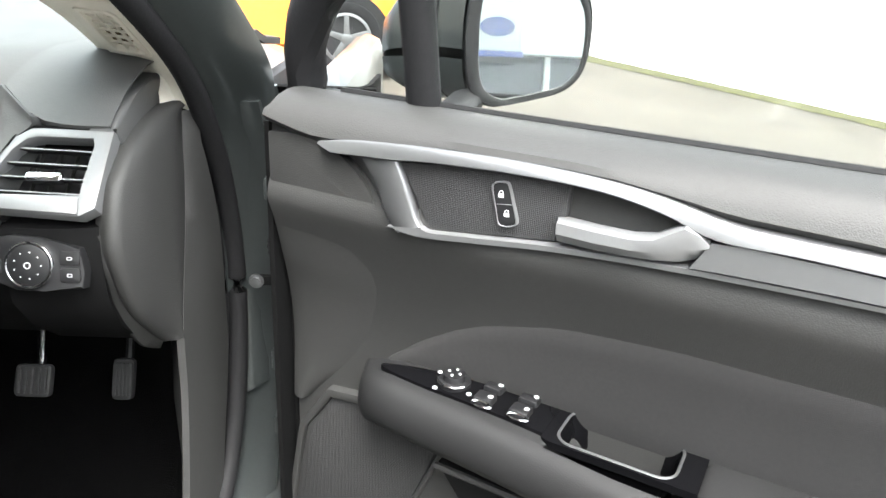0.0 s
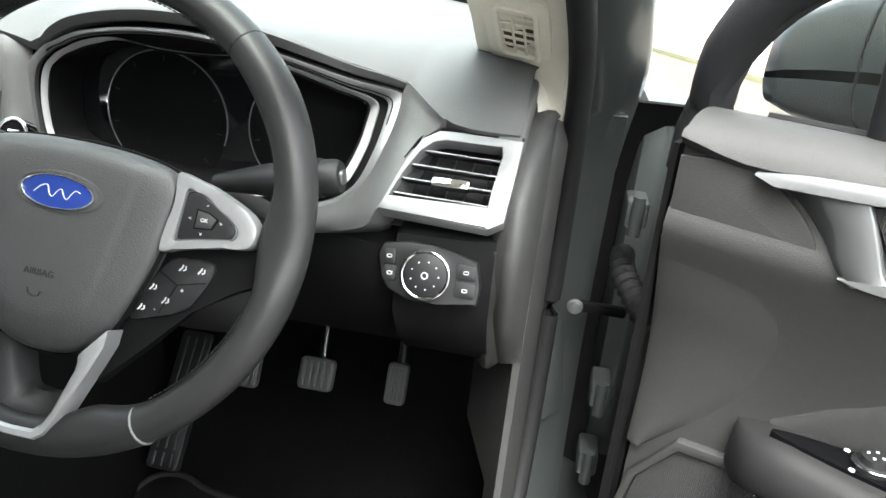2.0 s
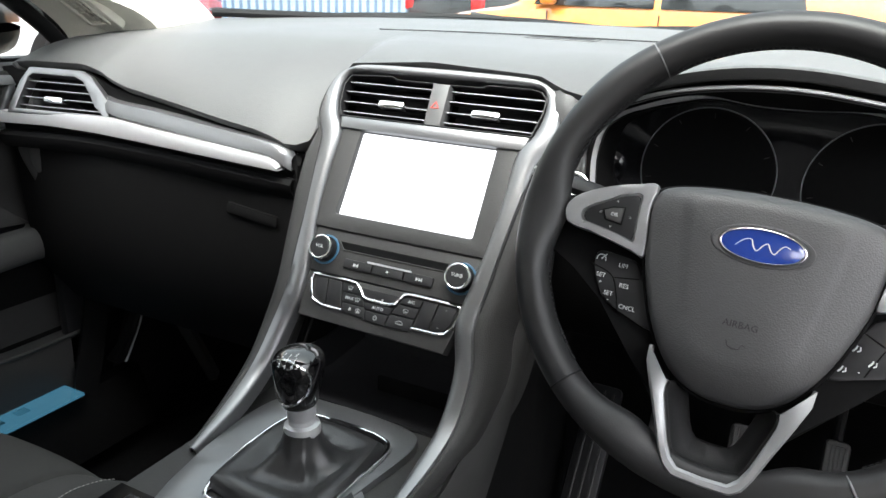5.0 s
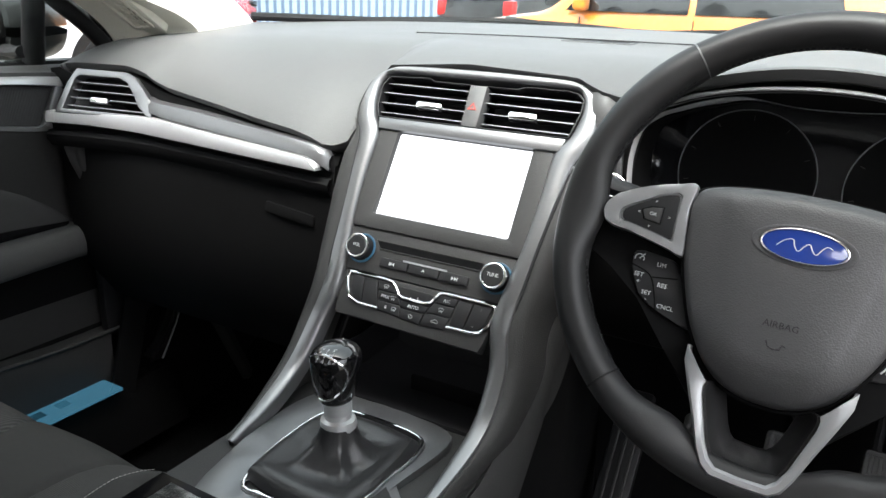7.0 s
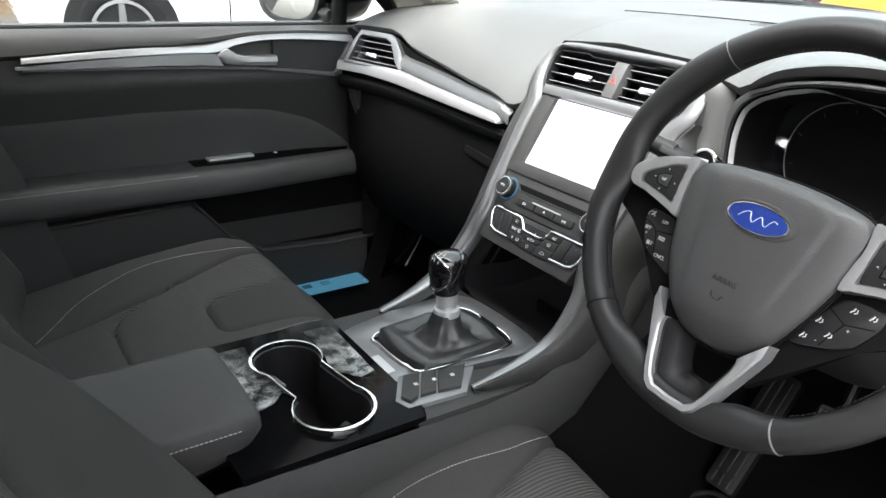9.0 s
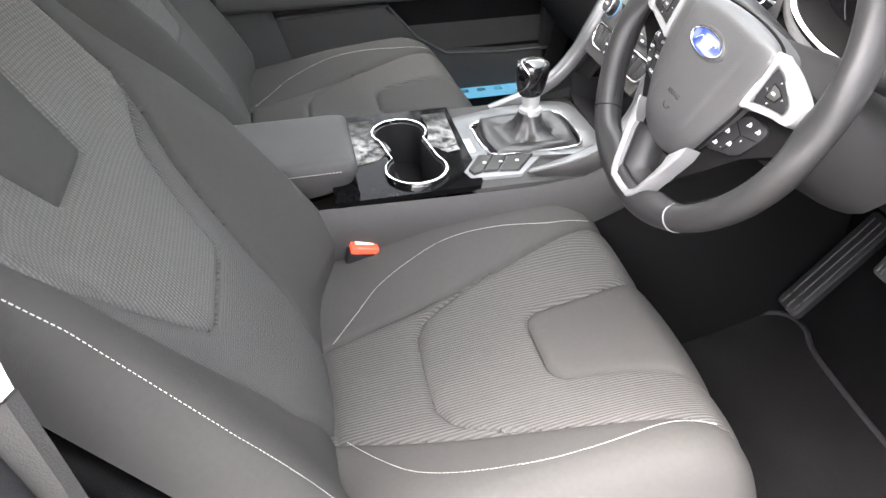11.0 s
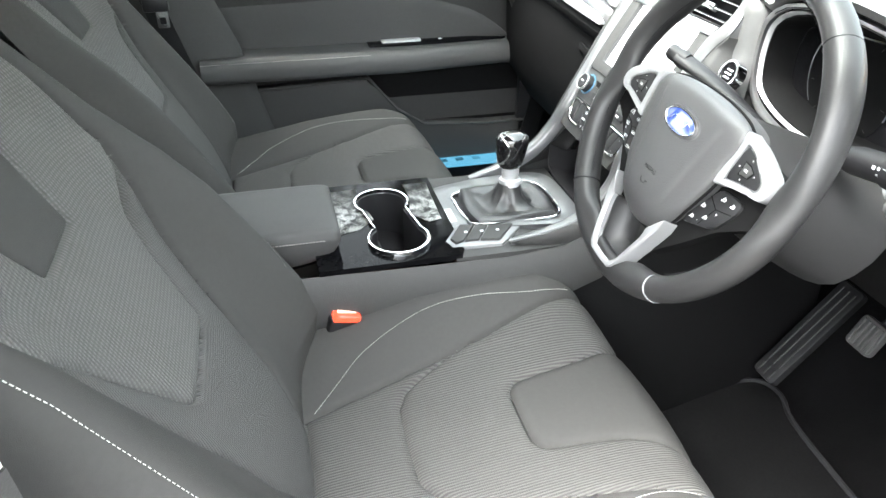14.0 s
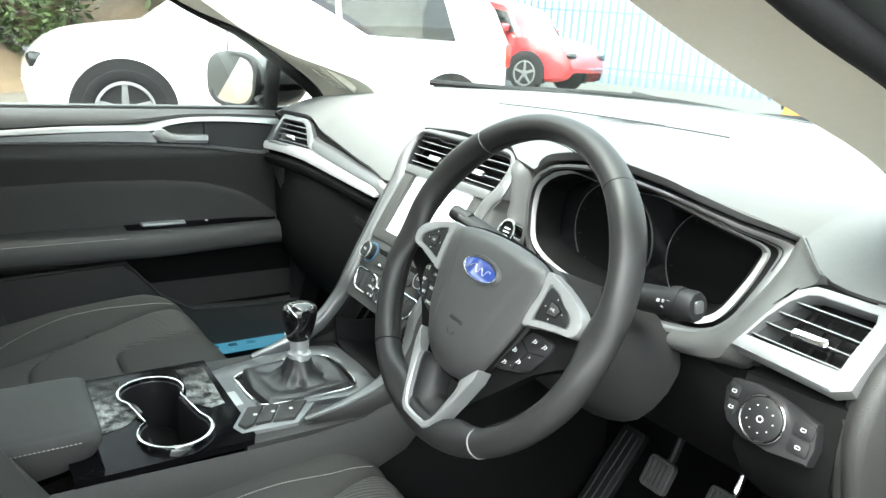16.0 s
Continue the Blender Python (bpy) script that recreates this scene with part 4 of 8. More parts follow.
    part("tunnel", sheet([inn, [p.lerp(q, 0.5) for p, q in zip(inn, deep)], deep], 0.002, loop_v=True), HOODBLACK, c)
    gl = [(p.x - 0.37, p.z) for p in deep]
    part("glass", prism(gl[::-1], lambda a, b, k: Vector((0.37 + a, 0.066 - k, b)), -0.002, 0.004), LCD, c, "dark glossy display")
    fl = lambda a, b, k: Vector((0.37 + a, 0.064 - k, b))
    for a in (-0.060, 0.096):
        part("dial", prism(circle(a, 0.992, 0.066, 40), fl, 0.0015, 0.003), HOODBLACK, c)
        ar = [(a + r * math.cos(q), 0.992 + r * math.sin(q)) for r, qs in ((0.0668, np.linspace(radians(-20), radians(215), 40)), (0.0658, np.linspace(radians(215), radians(-20), 40))) for q in qs]
        part("dial_rim", prism(ar, fl, 0.002, 0.0036), SILVER, c, "thin bright arc")
        for k in range(9):
            q = radians(225 - 33.75 * k)
            part("dial_mark", tube([fl(a + 0.056 * math.cos(q), 0.992 + 0.056 * math.sin(q), 0.0032), fl(a + 0.061 * math.cos(q), 0.992 + 0.061 * math.sin(q), 0.0032)], 0.0004, 5), PLASTIC, c)
    # padded faces on either side of the instruments
    w = []
    for x, y in ((0.150, 0.016), (0.160, 0.004), (0.172, 0.002), (0.182, 0.008), (0.19, 0.022)):
        zt = interp(x / 0.955, BROW_Z) - 0.006
        w.append([(x, y + 0.014, zt + 0.004), (x, y + 0.006, zt - 0.006), (x, y + 0.004, zt - 0.018), (x, y + 0.002, 1.01), (x, y - 0.002, 0.97), (x, y - 0.004, 0.93), (x, y + 0.01, 0.895)])
    part("side_wall", sheet(w, 0.004), PAD, c, "soft dark grey wall", angle=60)
    A = smooth_line([(0.5665, 0.0475, 1.0575), (0.5625, 0.047, 1.048), (0.5605, 0.037, 1.028), (0.554, 0.019, 1.0), (0.539, 0.004, 0.967), (0.512, 0.0, 0.944), (0.47, 0.004, 0.93)], 4)
    B = smooth_line([(0.6020, 0.0215, 1.0365), (0.600, 0.0235, 1.027), (0.585, 0.0180, 1.0145), (0.5755, 0.004, 0.997), (0.559, -0.026, 0.958), (0.542, -0.024, 0.938), (0.47, -0.004, 0.917)], 4)
    w = []
    for k, (a, b) in enumerate(zip(A, B)):
        a, b = Vector(a), Vector(b)
        out = Vector((0, -0.004 * min(1.0, k / 6), 0))
        w.append([a + Vector((-0.004, 0.03, 0)), a, a.lerp(b, 0.3) + out, a.lerp(b, 0.7) + out, b, b + Vector((0.012, 0.03, -0.012))])
    part("side_wall", sheet(w, 0.003), PAD, c, "soft dark grey wall beside the vent", angle=60)
    return c
# ---------------- steering wheel ----------------
_t = radians(24.3)
WC = Vector((0.380, -0.183, 0.987))
_spin = radians(-3.0)
_wu, _wv, _wn = Vector((1, 0, 0)), Vector((0, math.sin(_t), math.cos(_t))), Vector((0, -math.cos(_t), math.sin(_t)))
WH = frame_of(WC, _wu * math.cos(_spin) + _wv * math.sin(_spin), _wv * math.cos(_spin) - _wu * math.sin(_spin), _wn)
WF = frame_of(WC, _wu, _wv, _wn)


def mirrored(half):
    """A closed outline from its right half, top to bottom."""
    return list(half) + [(-a, b) for a, b in half[::-1] if abs(a) > 1e-6]


def steering_wheel():
    w = thing("steering_wheel", "black leather three-spoke steering wheel with satin silver spokes", "steering wheel", tuple(WC))
    R, n = 0.1655, 144
    bell = lambda d, c, k: math.exp(-(((d - c + 180) % 360 - 180) / k) ** 2)
    rows = []
    for i in range(n):
        q = 2 * math.pi * i / n
        deg = math.degrees(q) % 360
        rr = 0.0134 + 0.0016 * (bell(deg, 38, 16) + bell(deg, 142, 16))
        # the leather reaches inward at the side spokes and round the lower one
        reach = 0.0105 * (bell(deg, 0, 11) + bell(deg, 180, 11)) + 0.008 * (bell(deg, 249, 9) + bell(deg, 291, 9))
        flat = 1.22 - 0.42 * (bell(deg, 261, 14) + bell(deg, 279, 14)) / 1.1 - 0.35 * (bell(deg, 0, 10) + bell(deg, 180, 10))
        c = Vector((math.cos(q), math.sin(q)))
        row = []
        for p in (2 * math.pi * j / 18 for j in range(18)):
            inn = max(0.0, -math.cos(p))
            rad = R + rr * math.cos(p) - reach * inn ** 1.5
            row.append(WH(c.x * rad, c.y * rad, flat * rr * math.sin(p)))
        rows.append(row)
    part("rim", sheet(rows, loop_u=True, loop_v=True), LEATHER, w, "black perforated leather rim")
    for deg in (51, 128, 229, 303):
        q = radians(deg)
        c = Vector((math.cos(q), math.sin(q)))
        d = Vector((-c.y, c.x))
        rows = []
        for k, e in ((-0.8, -0.0006), (-0.4, 0.0006), (0.4, 0.0006), (0.8, -0.0006)):
            rows.append([WH(*(c * (R + (0.0138 + e) * math.cos(p)) + d * 0.001 * k), (0.0172 + e) * math.sin(p)) for p in (2 * math.pi * j / 18 for j in range(18))])
        part("seam", sheet(rows, loop_v=True), SILVER if deg in (128, 303) else RUBBER, w)
    # airbag cover: an outer slope, a crease and a slightly domed middle panel
    out = mirrored([(0, 0.0425), (0.022, 0.0420), (0.045, 0.0400), (0.066, 0.0360), (0.0770, 0.0300), (0.0795, 0.0170), (0.0775, -0.004), (0.0745, -0.024), (0.0660, -0.050), (0.0565, -0.0715), (0.0440, -0.0905), (0.0300, -0.1020), (0.0140, -0.1075), (0, -0.1085)])
    mid = mirrored([(0, 0.0340), (0.020, 0.0335), (0.040, 0.0315), (0.0525, 0.0275), (0.0545, 0.0210), (0.0525, 0.0100), (0.0505, -0.003), (0.0475, -0.019), (0.0435, -0.040), (0.0400, -0.058), (0.0355, -0.072), (0.0260, -0.0805), (0.0120, -0.0838), (0, -0.0845)])
    out, mid = smooth_line(out, 4, True), smooth_line(mid, 4, True)
    edge = lambda b: interp(b, [(-0.11, -0.008), (-0.09, -0.002), (-0.06, 0.004), (0.02, 0.005), (0.042, -0.002)])
    rows = [[WH(a, b, -0.024) for a, b in out], [WH(a, b, edge(b) - 0.002) for a, b in out]]
    for k, lift in ((0.04, 0.25), (0.2, 0.5), (0.5, 0.76), (0.85, 0.95), (1.0, 1.0)):
        rows.append([WH(a + (c - a) * k, b + (e - b) * k, edge(b) + (0.0128 - edge(b)) * lift) for (a, b), (c, e) in zip(out, mid)])
    for s, h in ((0.96, 0.0139), (0.88, 0.0146), (0.7, 0.0157), (0.5, 0.0163), (0.3, 0.0166), (0.1, 0.0167)):
        rows.append([WH(a * s, -0.02 + (b + 0.02) * s, h) for a, b in mid])
    part("airbag_cover", sheet(rows, loop_v=True, caps=True), COVER, w, "grained dark grey airbag cover", angle=50)
    part("cover_gap", tube([WH(a * 1.012, b * 1.012, edge(b) - 0.0035) for a, b in out], 0.0016, 6, closed=True), HOODBLACK, w)
    # oval emblem: plain blue oval in a chrome rim with one pale flourish, in a shallow dish
    bp = lambda a, b, c: WH(a + 0.0007, 0.0035 + b, c)
    part("emblem_dish", sheet([[bp(k * 0.0285 * math.cos(q), k * 0.0124 * math.sin(q), c) for q in (2 * math.pi * j / 40 for j in range(40))] for k, c in ((1.20, 0.0152), (1.17, 0.0168), (1.10, 0.0171), (1.02, 0.0162))], loop_v=True), COVER, w)
    part("emblem_rim", ring(circle(0, 0, 0.0282, 48, 0.0119), circle(0, 0, 0.0266, 48, 0.0106), bp, 0.0150, 0.0185, 0.0006), CHROME, w)
    em = part("emblem", prism(circle(0, 0, 0.0268, 48, 0.0108), bp, 0.0150, 0.0178, 0.0005), BADGE, w, "plain blue oval emblem")
    ln = smooth_line([(-0.0180, -0.0030), (-0.0130, 0.0030), (-0.0080, 0.0045), (-0.0060, -0.0010), (-0.0030, -0.0045), (0.0005, 0.0010), (0.0035, 0.0030), (0.0060, -0.0020), (0.0090, -0.0045), (0.0120, 0.0010), (0.0150, 0.0040), (0.0185, 0.0025)], 4)
    part("emblem_stroke", tube([bp(a * 0.95, b * 0.8, 0.0178) for a, b in ln], 0.00055, 6, flat=0.5), MARK, em, "pale flourish")
    # faint moulded writing on the cover
    txt("AIRBAG", WH, (0.0, -0.0525), 0.0066, 0.0162, BLACK, w, "moulded_word", 0.0005)
    part("horn_mark", tube([WH(a, b, 0.0158) for a, b in ((-0.0065, -0.0640), (-0.0052, -0.0675), (-0.0015, -0.0690), (0.0028, -0.0682), (0.0036, -0.0650), (0.0062, -0.0655))], 0.0005, 5), BLACK, w)
    # side spokes: bright frame, a five-way pad let into it
    for s in (-1, 1):
        flip = (lambda pl: [(s * a, b) for a, b in pl]) if s > 0 else (lambda pl: [(s * a, b) for a, b in pl][::-1])
        fo = smooth_line([(0.0785, 0.0335), (0.0900, 0.0322), (0.1020, 0.0295), (0.1170, 0.0240), (0.1330, 0.0165), (0.1415, 0.0075), (0.1420, -0.0010), (0.1380, -0.0075), (0.1290, -0.0095), (0.1180, -0.0110), (0.1000, -0.0148), (0.0860, -0.0185), (0.0765, -0.0208), (0.0778, -0.0060), (0.0800, 0.0150)], 3, True)
        fi = smooth_line([(0.0880, 0.0235), (0.0950, 0.0232), (0.1030, 0.0205), (0.1130, 0.0150), (0.1230, 0.0088), (0.1285, 0.0040), (0.1292, -0.0005), (0.1270, -0.0040), (0.1210, -0.0052), (0.1130, -0.0066), (0.1000, -0.0090), (0.0920, -0.0108), (0.0860, -0.0115), (0.0862, -0.0020), (0.0870, 0.0130)], 3, True)
        sp = part("spoke", ring(flip(fo), flip(fi), WH, -0.006, 0.0082, 0.0016), SPOKE, w, "satin silver spoke")
        k = lambda pl, q, c: [(c[0] + (a - c[0]) * q, c[1] + (b - c[1]) * q) for a, b in pl]
        c0 = (0.104, 0.005)
        part("pad_rim", ring(flip(k(fi, 0.985, c0)), flip(k(fi, 0.93, c0)), WH, -0.003, 0.0074, 0.0008), TITAN, sp)
        part("switch_pad", prism(flip(k(fi, 0.92, c0)), WH, -0.002, 0.0072, 0.0016), BLACK, sp, "black five-way switch")
        ok = [(0.0985, 0.0112), (0.1065, 0.0103), (0.1128, 0.0072), (0.1100, 0.0008), (0.0985, -0.0006)]
        part("ok_frame", ring(flip(k(ok, 1.18, (0.104, 0.005))), flip(ok), WH, 0.005, 0.0078, 0.0004), HOODBLACK, sp)
        part("ok_key", prism(flip(ok), WH, 0.006, 0.0082, 0.0008), PLASTIC, sp)
        txt("OK", WH, (s * 0.1045, 0.0052), 0.0038, 0.0083, MARK, sp, "key_word", 0.0002)
        for ch, a, b in (("<", -0.0115, 0.0), (">", 0.0125, 0.0), ("^", 0.0, 0.0105), ("v", -0.001, -0.0095)):
            txt(ch, WH, (s * 0.1045 + a * (1 if ch in "^v" else 0.95), 0.005 + b * 0.95), 0.0036, 0.0074, MARK, sp, "key_mark", 0.0002)
        arm = [(0.05, 0.03), (0.10, 0.02), (0.152, 0.014), (0.155, -0.028), (0.128, -0.040), (0.1008, -0.0573), (0.0753, -0.0885), (0.0445, -0.1225), (0.036, -0.10)]
        part("spoke_back", prism(flip(arm)[::-1], WH, -0.020, -0.008, 0.002), HOODBLACK, w)
        # lower button block beneath each spoke
        blk = smooth_line([(0.0790, -0.0265), (0.0920, -0.0230), (0.1110, -0.0225), (0.1125, -0.0330), (0.1040, -0.0510), (0.0965, -0.0595), (0.0750, -0.0675), (0.0600, -0.0720), (0.0600, -0.0640), (0.0700, -0.0450)], 3, True)
        bb = part("button_block", prism(flip(blk), WH, -0.014, -0.0045, 0.002), BLACK, w, "black block of speed control buttons" if s < 0 else "black block of phone buttons")
        if s < 0:
            for wd, a, b in (("LIM", -0.0905, -0.0300), ("SET", -0.1052, -0.0405), ("+", -0.1045, -0.0458), ("RES", -0.0862, -0.0450), ("SET", -0.0963, -0.0530), ("-", -0.0955, -0.0575), ("CNCL", -0.0800, -0.0605)):
                txt(wd, WH, (a, b), 0.0047, -0.0043, MARK, bb, "key_word", 0.0002)
            part("key_symbol", tube([WH(-0.108 + 0.0035 * math.cos(q), -0.0285 + 0.0035 * math.sin(q), -0.0043) for q in np.linspace(-0.3, 3.44, 9)], 0.0004, 5), MARK, bb)
            part("key_symbol", tube([WH(-0.108, -0.0285, -0.0043), WH(-0.1045, -0.0240, -0.0043)], 0.0005, 5), MARK, bb)
            gaps = (smooth_line([(-0.1143, -0.0333), (-0.1012, -0.0368), (-0.0950, -0.0417), (-0.0900, -0.0530), (-0.0864, -0.0641)], 4), [(-0.0950, -0.0402), (-0.0765, -0.0372)])
        else:
            for a, b in ((0.0905, -0.0300), (0.1045, -0.0295), (0.0720, -0.0470), (0.0665, -0.0625), (0.0830, -0.0545)):
                part("key_symbol", tube([WH(a - 0.0022, b - 0.0020, -0.0043), WH(a - 0.0004, b + 0.0004, -0.0043), WH(a + 0.0002, b + 0.0024, -0.0043)], 0.0006, 5), MARK, bb)
                part("key_symbol", tube([WH(a + 0.0006, b - 0.0016, -0.0043), WH(a + 0.0024, b - 0.0006, -0.0043), WH(a + 0.0020, b + 0.0018, -0.0043)], 0.0005, 5), MARK, bb)
            for wd, a, b in (("+", 0.0935, -0.0455), ("-", 0.0765, -0.0615)):
                txt(wd, WH, (a, b), 0.0050, -0.0043, MARK, bb, "key_word", 0.0002)
            gaps = ([(0.0740, -0.0352), (0.0890, -0.0422), (0.1092, -0.0367)], [(0.0890, -0.0422), (0.0800, -0.0640)])
        for g in gaps:
            part("key_gap", tube([WH(a, b, -0.0044) for a, b in g], 0.0005, 5), HOODBLACK, bb)
    # lower V spoke: narrow bright frame, open in the middle, lined inside
    o = mirrored([(0.0552, -0.0815), (0.0545, -0.0930), (0.0480, -0.1100), (0.0392, -0.1310), (0.0318, -0.1500), (0.0265, -0.1600), (0.0195, -0.1650), (0, -0.1658)])
    i_ = mirrored([(0.0372, -0.1030), (0.0380, -0.1070), (0.0374, -0.1130), (0.0327, -0.1275), (0.0272, -0.1440), (0.0225, -0.1530), (0.0165, -0.1583), (0, -0.1592)])
    rows = [[WH(a, b, c + 0.0015) for a, b in pl] for pl, c in ((o, -0.010), (o, 0.0085), ([(p[0] * 0.8 + q[0] * 0.2, p[1] * 0.8 + q[1] * 0.2) for p, q in zip(o, i_)], 0.0105), ([(p[0] * 0.25 + q[0] * 0.75, p[1] * 0.25 + q[1] * 0.75) for p, q in zip(o, i_)], 0.0100), (i_, 0.0080), (i_, -0.004))]
    part("lower_spoke", sheet(rows, 0.0015), SPOKE, w, "satin silver V-shaped lower spoke")
    inn = [(a * 0.72, -0.092 + (b + 0.092) * 0.74) for a, b in i_]
    rows = [[WH(a, b, c) for a, b in pl] for pl, c in ((i_, 0.004), (i_, -0.002), ([((p[0] + q[0]) / 2, (p[1] + q[1]) / 2) for p, q in zip(i_, inn)], -0.013), (inn, -0.020), (inn, -0.032))]
    part("spoke_lining", sheet(rows, 0.002), LEATHER, w, angle=50)
    # inner stitching of the rim
    for a0, a1 in ((131, 172), (190, 226), (53, 126), (8, 49), (306, 350)):
        stitches([WH((R - 0.0146) * math.cos(radians(q)), (R - 0.0146) * math.sin(radians(q)), 0.003) for q in np.linspace(a0 + 1, a1 - 1, 40)], w, "rim_stitching", 0.0012, 0.0042).data.materials[0] = RUBBER
    return w


def txt(s, place, at, size, height, mat, parent, name, thick=0.0003):
    """Raised writing in the built-in font, laid on a face of place."""
    cu = bpy.data.curves.new(name, "FONT")
    cu.body, cu.size, cu.align_x, cu.align_y, cu.extrude = s, size, "CENTER", "CENTER", thick
    cu.resolution_u = 2
    ob = bpy.data.objects.new(name, cu)
    scene.collection.objects.link(ob)
    me = bpy.data.meshes.new_from_object(ob)
    bpy.data.objects.remove(ob)
    for v in me.vertices:
        v.co = place(at[0] + v.co.x, at[1] + v.co.y, height + v.co.z)
    me.materials.clear()
    me.materials.append(mat)
    out = new(name, me)
    out.parent = parent
    off, root = Vector(), parent
    while root:
        off, root = off + root.location, root.parent
    me.transform(Matrix.Translation(-off))
    return out


def column():
    c = thing("steering_column", "dark grey steering column shroud with wiper and lamp stalks", "steering column", (0.38, -0.08, 0.93))
    rows = []
    for d, ra, rb, lo in ((-0.014, 0.045, 0.04, 0.0), (-0.03, 0.056, 0.047, 0.002), (-0.07, 0.062, 0.05, 0.008), (-0.11, 0.07, 0.052, 0.016), (-0.15, 0.085, 0.054, 0.024), (-0.20, 0.10, 0.056, 0.03)):
        rows.append([WF(ra * math.cos(q) + (0.02 * lo / 0.05 if math.cos(q) > 0 else 0), -0.015 + rb * math.sin(q) - (lo * min(1.0, -math.sin(q) * 1.5) if math.sin(q) < 0 else 0), d) for q in (2 * math.pi * j / 28 for j in range(28))])
    part("shroud", sheet(rows, loop_v=True, caps=True), ARMREST, c)
    for s, nm in ((-1, "stalk"), (1, "stalk")):
        if s > 0:
            a = [Vector((0.425, -0.060, 0.972)), Vector((0.455, -0.058, 0.977)), Vector((0.485, -0.056, 0.982)), Vector((0.520, -0.055, 0.988))]
        else:
            a = [Vector((0.325, -0.040, 0.945)), Vector((0.285, -0.056, 0.964)), Vector((0.24, -0.075, 0.985)), Vector((0.195, -0.092, 1.0))]
        st = part(nm, tube(smooth_line([tuple(p) for p in a], 5), [0.008 + (0.0085 if s > 0 else 0.0055) * min(1, i / 8) for i in range(16)], 14, flat=0.85 if s > 0 else 0.6), BLACK, c, "black wiper stalk" if s < 0 else "black lamp stalk with a knurled end")
        e = a[-1]
        ax = (a[-1] - a[-2]).normalized()
        b1 = ax.cross(Vector((0, 0, 1))).normalized()
        fp = frame_of(e, b1, ax.cross(b1), ax)
        k = 1.0 if s > 0 else 0.65
        part("stalk_collar", lathe([(0.0165 * k, -0.012), (0.0172 * k, -0.006), (0.0165 * k, 0.0)], fp), BLACK, st)
        part("stalk_cap", lathe([(0.0155 * k, -0.002), (0.0155 * k, 0.012), (0.0135 * k, 0.016), (0.004 * k, 0.0165)], fp), BLACK, st)
        part("stalk_key", prism(rounded(-0.006 * k, -0.006 * k, 0.006 * k, 0.006 * k, 0.003 * k), fp, 0.016, 0.0185, 0.001), TITAN, st)
        for j in range(5 if s > 0 else 0):
            part("stalk_print", rbox(tuple(a[-1] - ax * (0.006 + 0.006 * (j % 3)) + Vector((0, -0.0155, 0.004 - 0.005 * (j // 3)))), (0.003, 0.0016, 0.003), 0.0), MARK, st)
    # start button left of the column
    sb = thing("start_button", "round black start button with a chrome ring beside the column", "button", (0.185, -0.005, 0.965))
    fp = frame_of((0.193, -0.014, 0.972), (1, 0, 0), (0, 0.42, 0.907), (0, -0.907, 0.42))
    part("chrome_ring", ring(circle(0, 0, 0.0185), circle(0, 0, 0.014), fp, -0.01, 0.005, 0.0015), CHROME, sb)
    part("key", prism(circle(0, 0, 0.0142), fp, -0.008, 0.003, 0.001), GLOSS, sb)
    for b in (0.005, 0.0, -0.005):
        part("key_print", prism([(-0.006, b - 0.001), (0.006, b - 0.001), (0.006, b + 0.001), (-0.006, b + 0.001)], fp, 0.0028, 0.0033), MARK, sb)


# ---------------- centre console ----------------


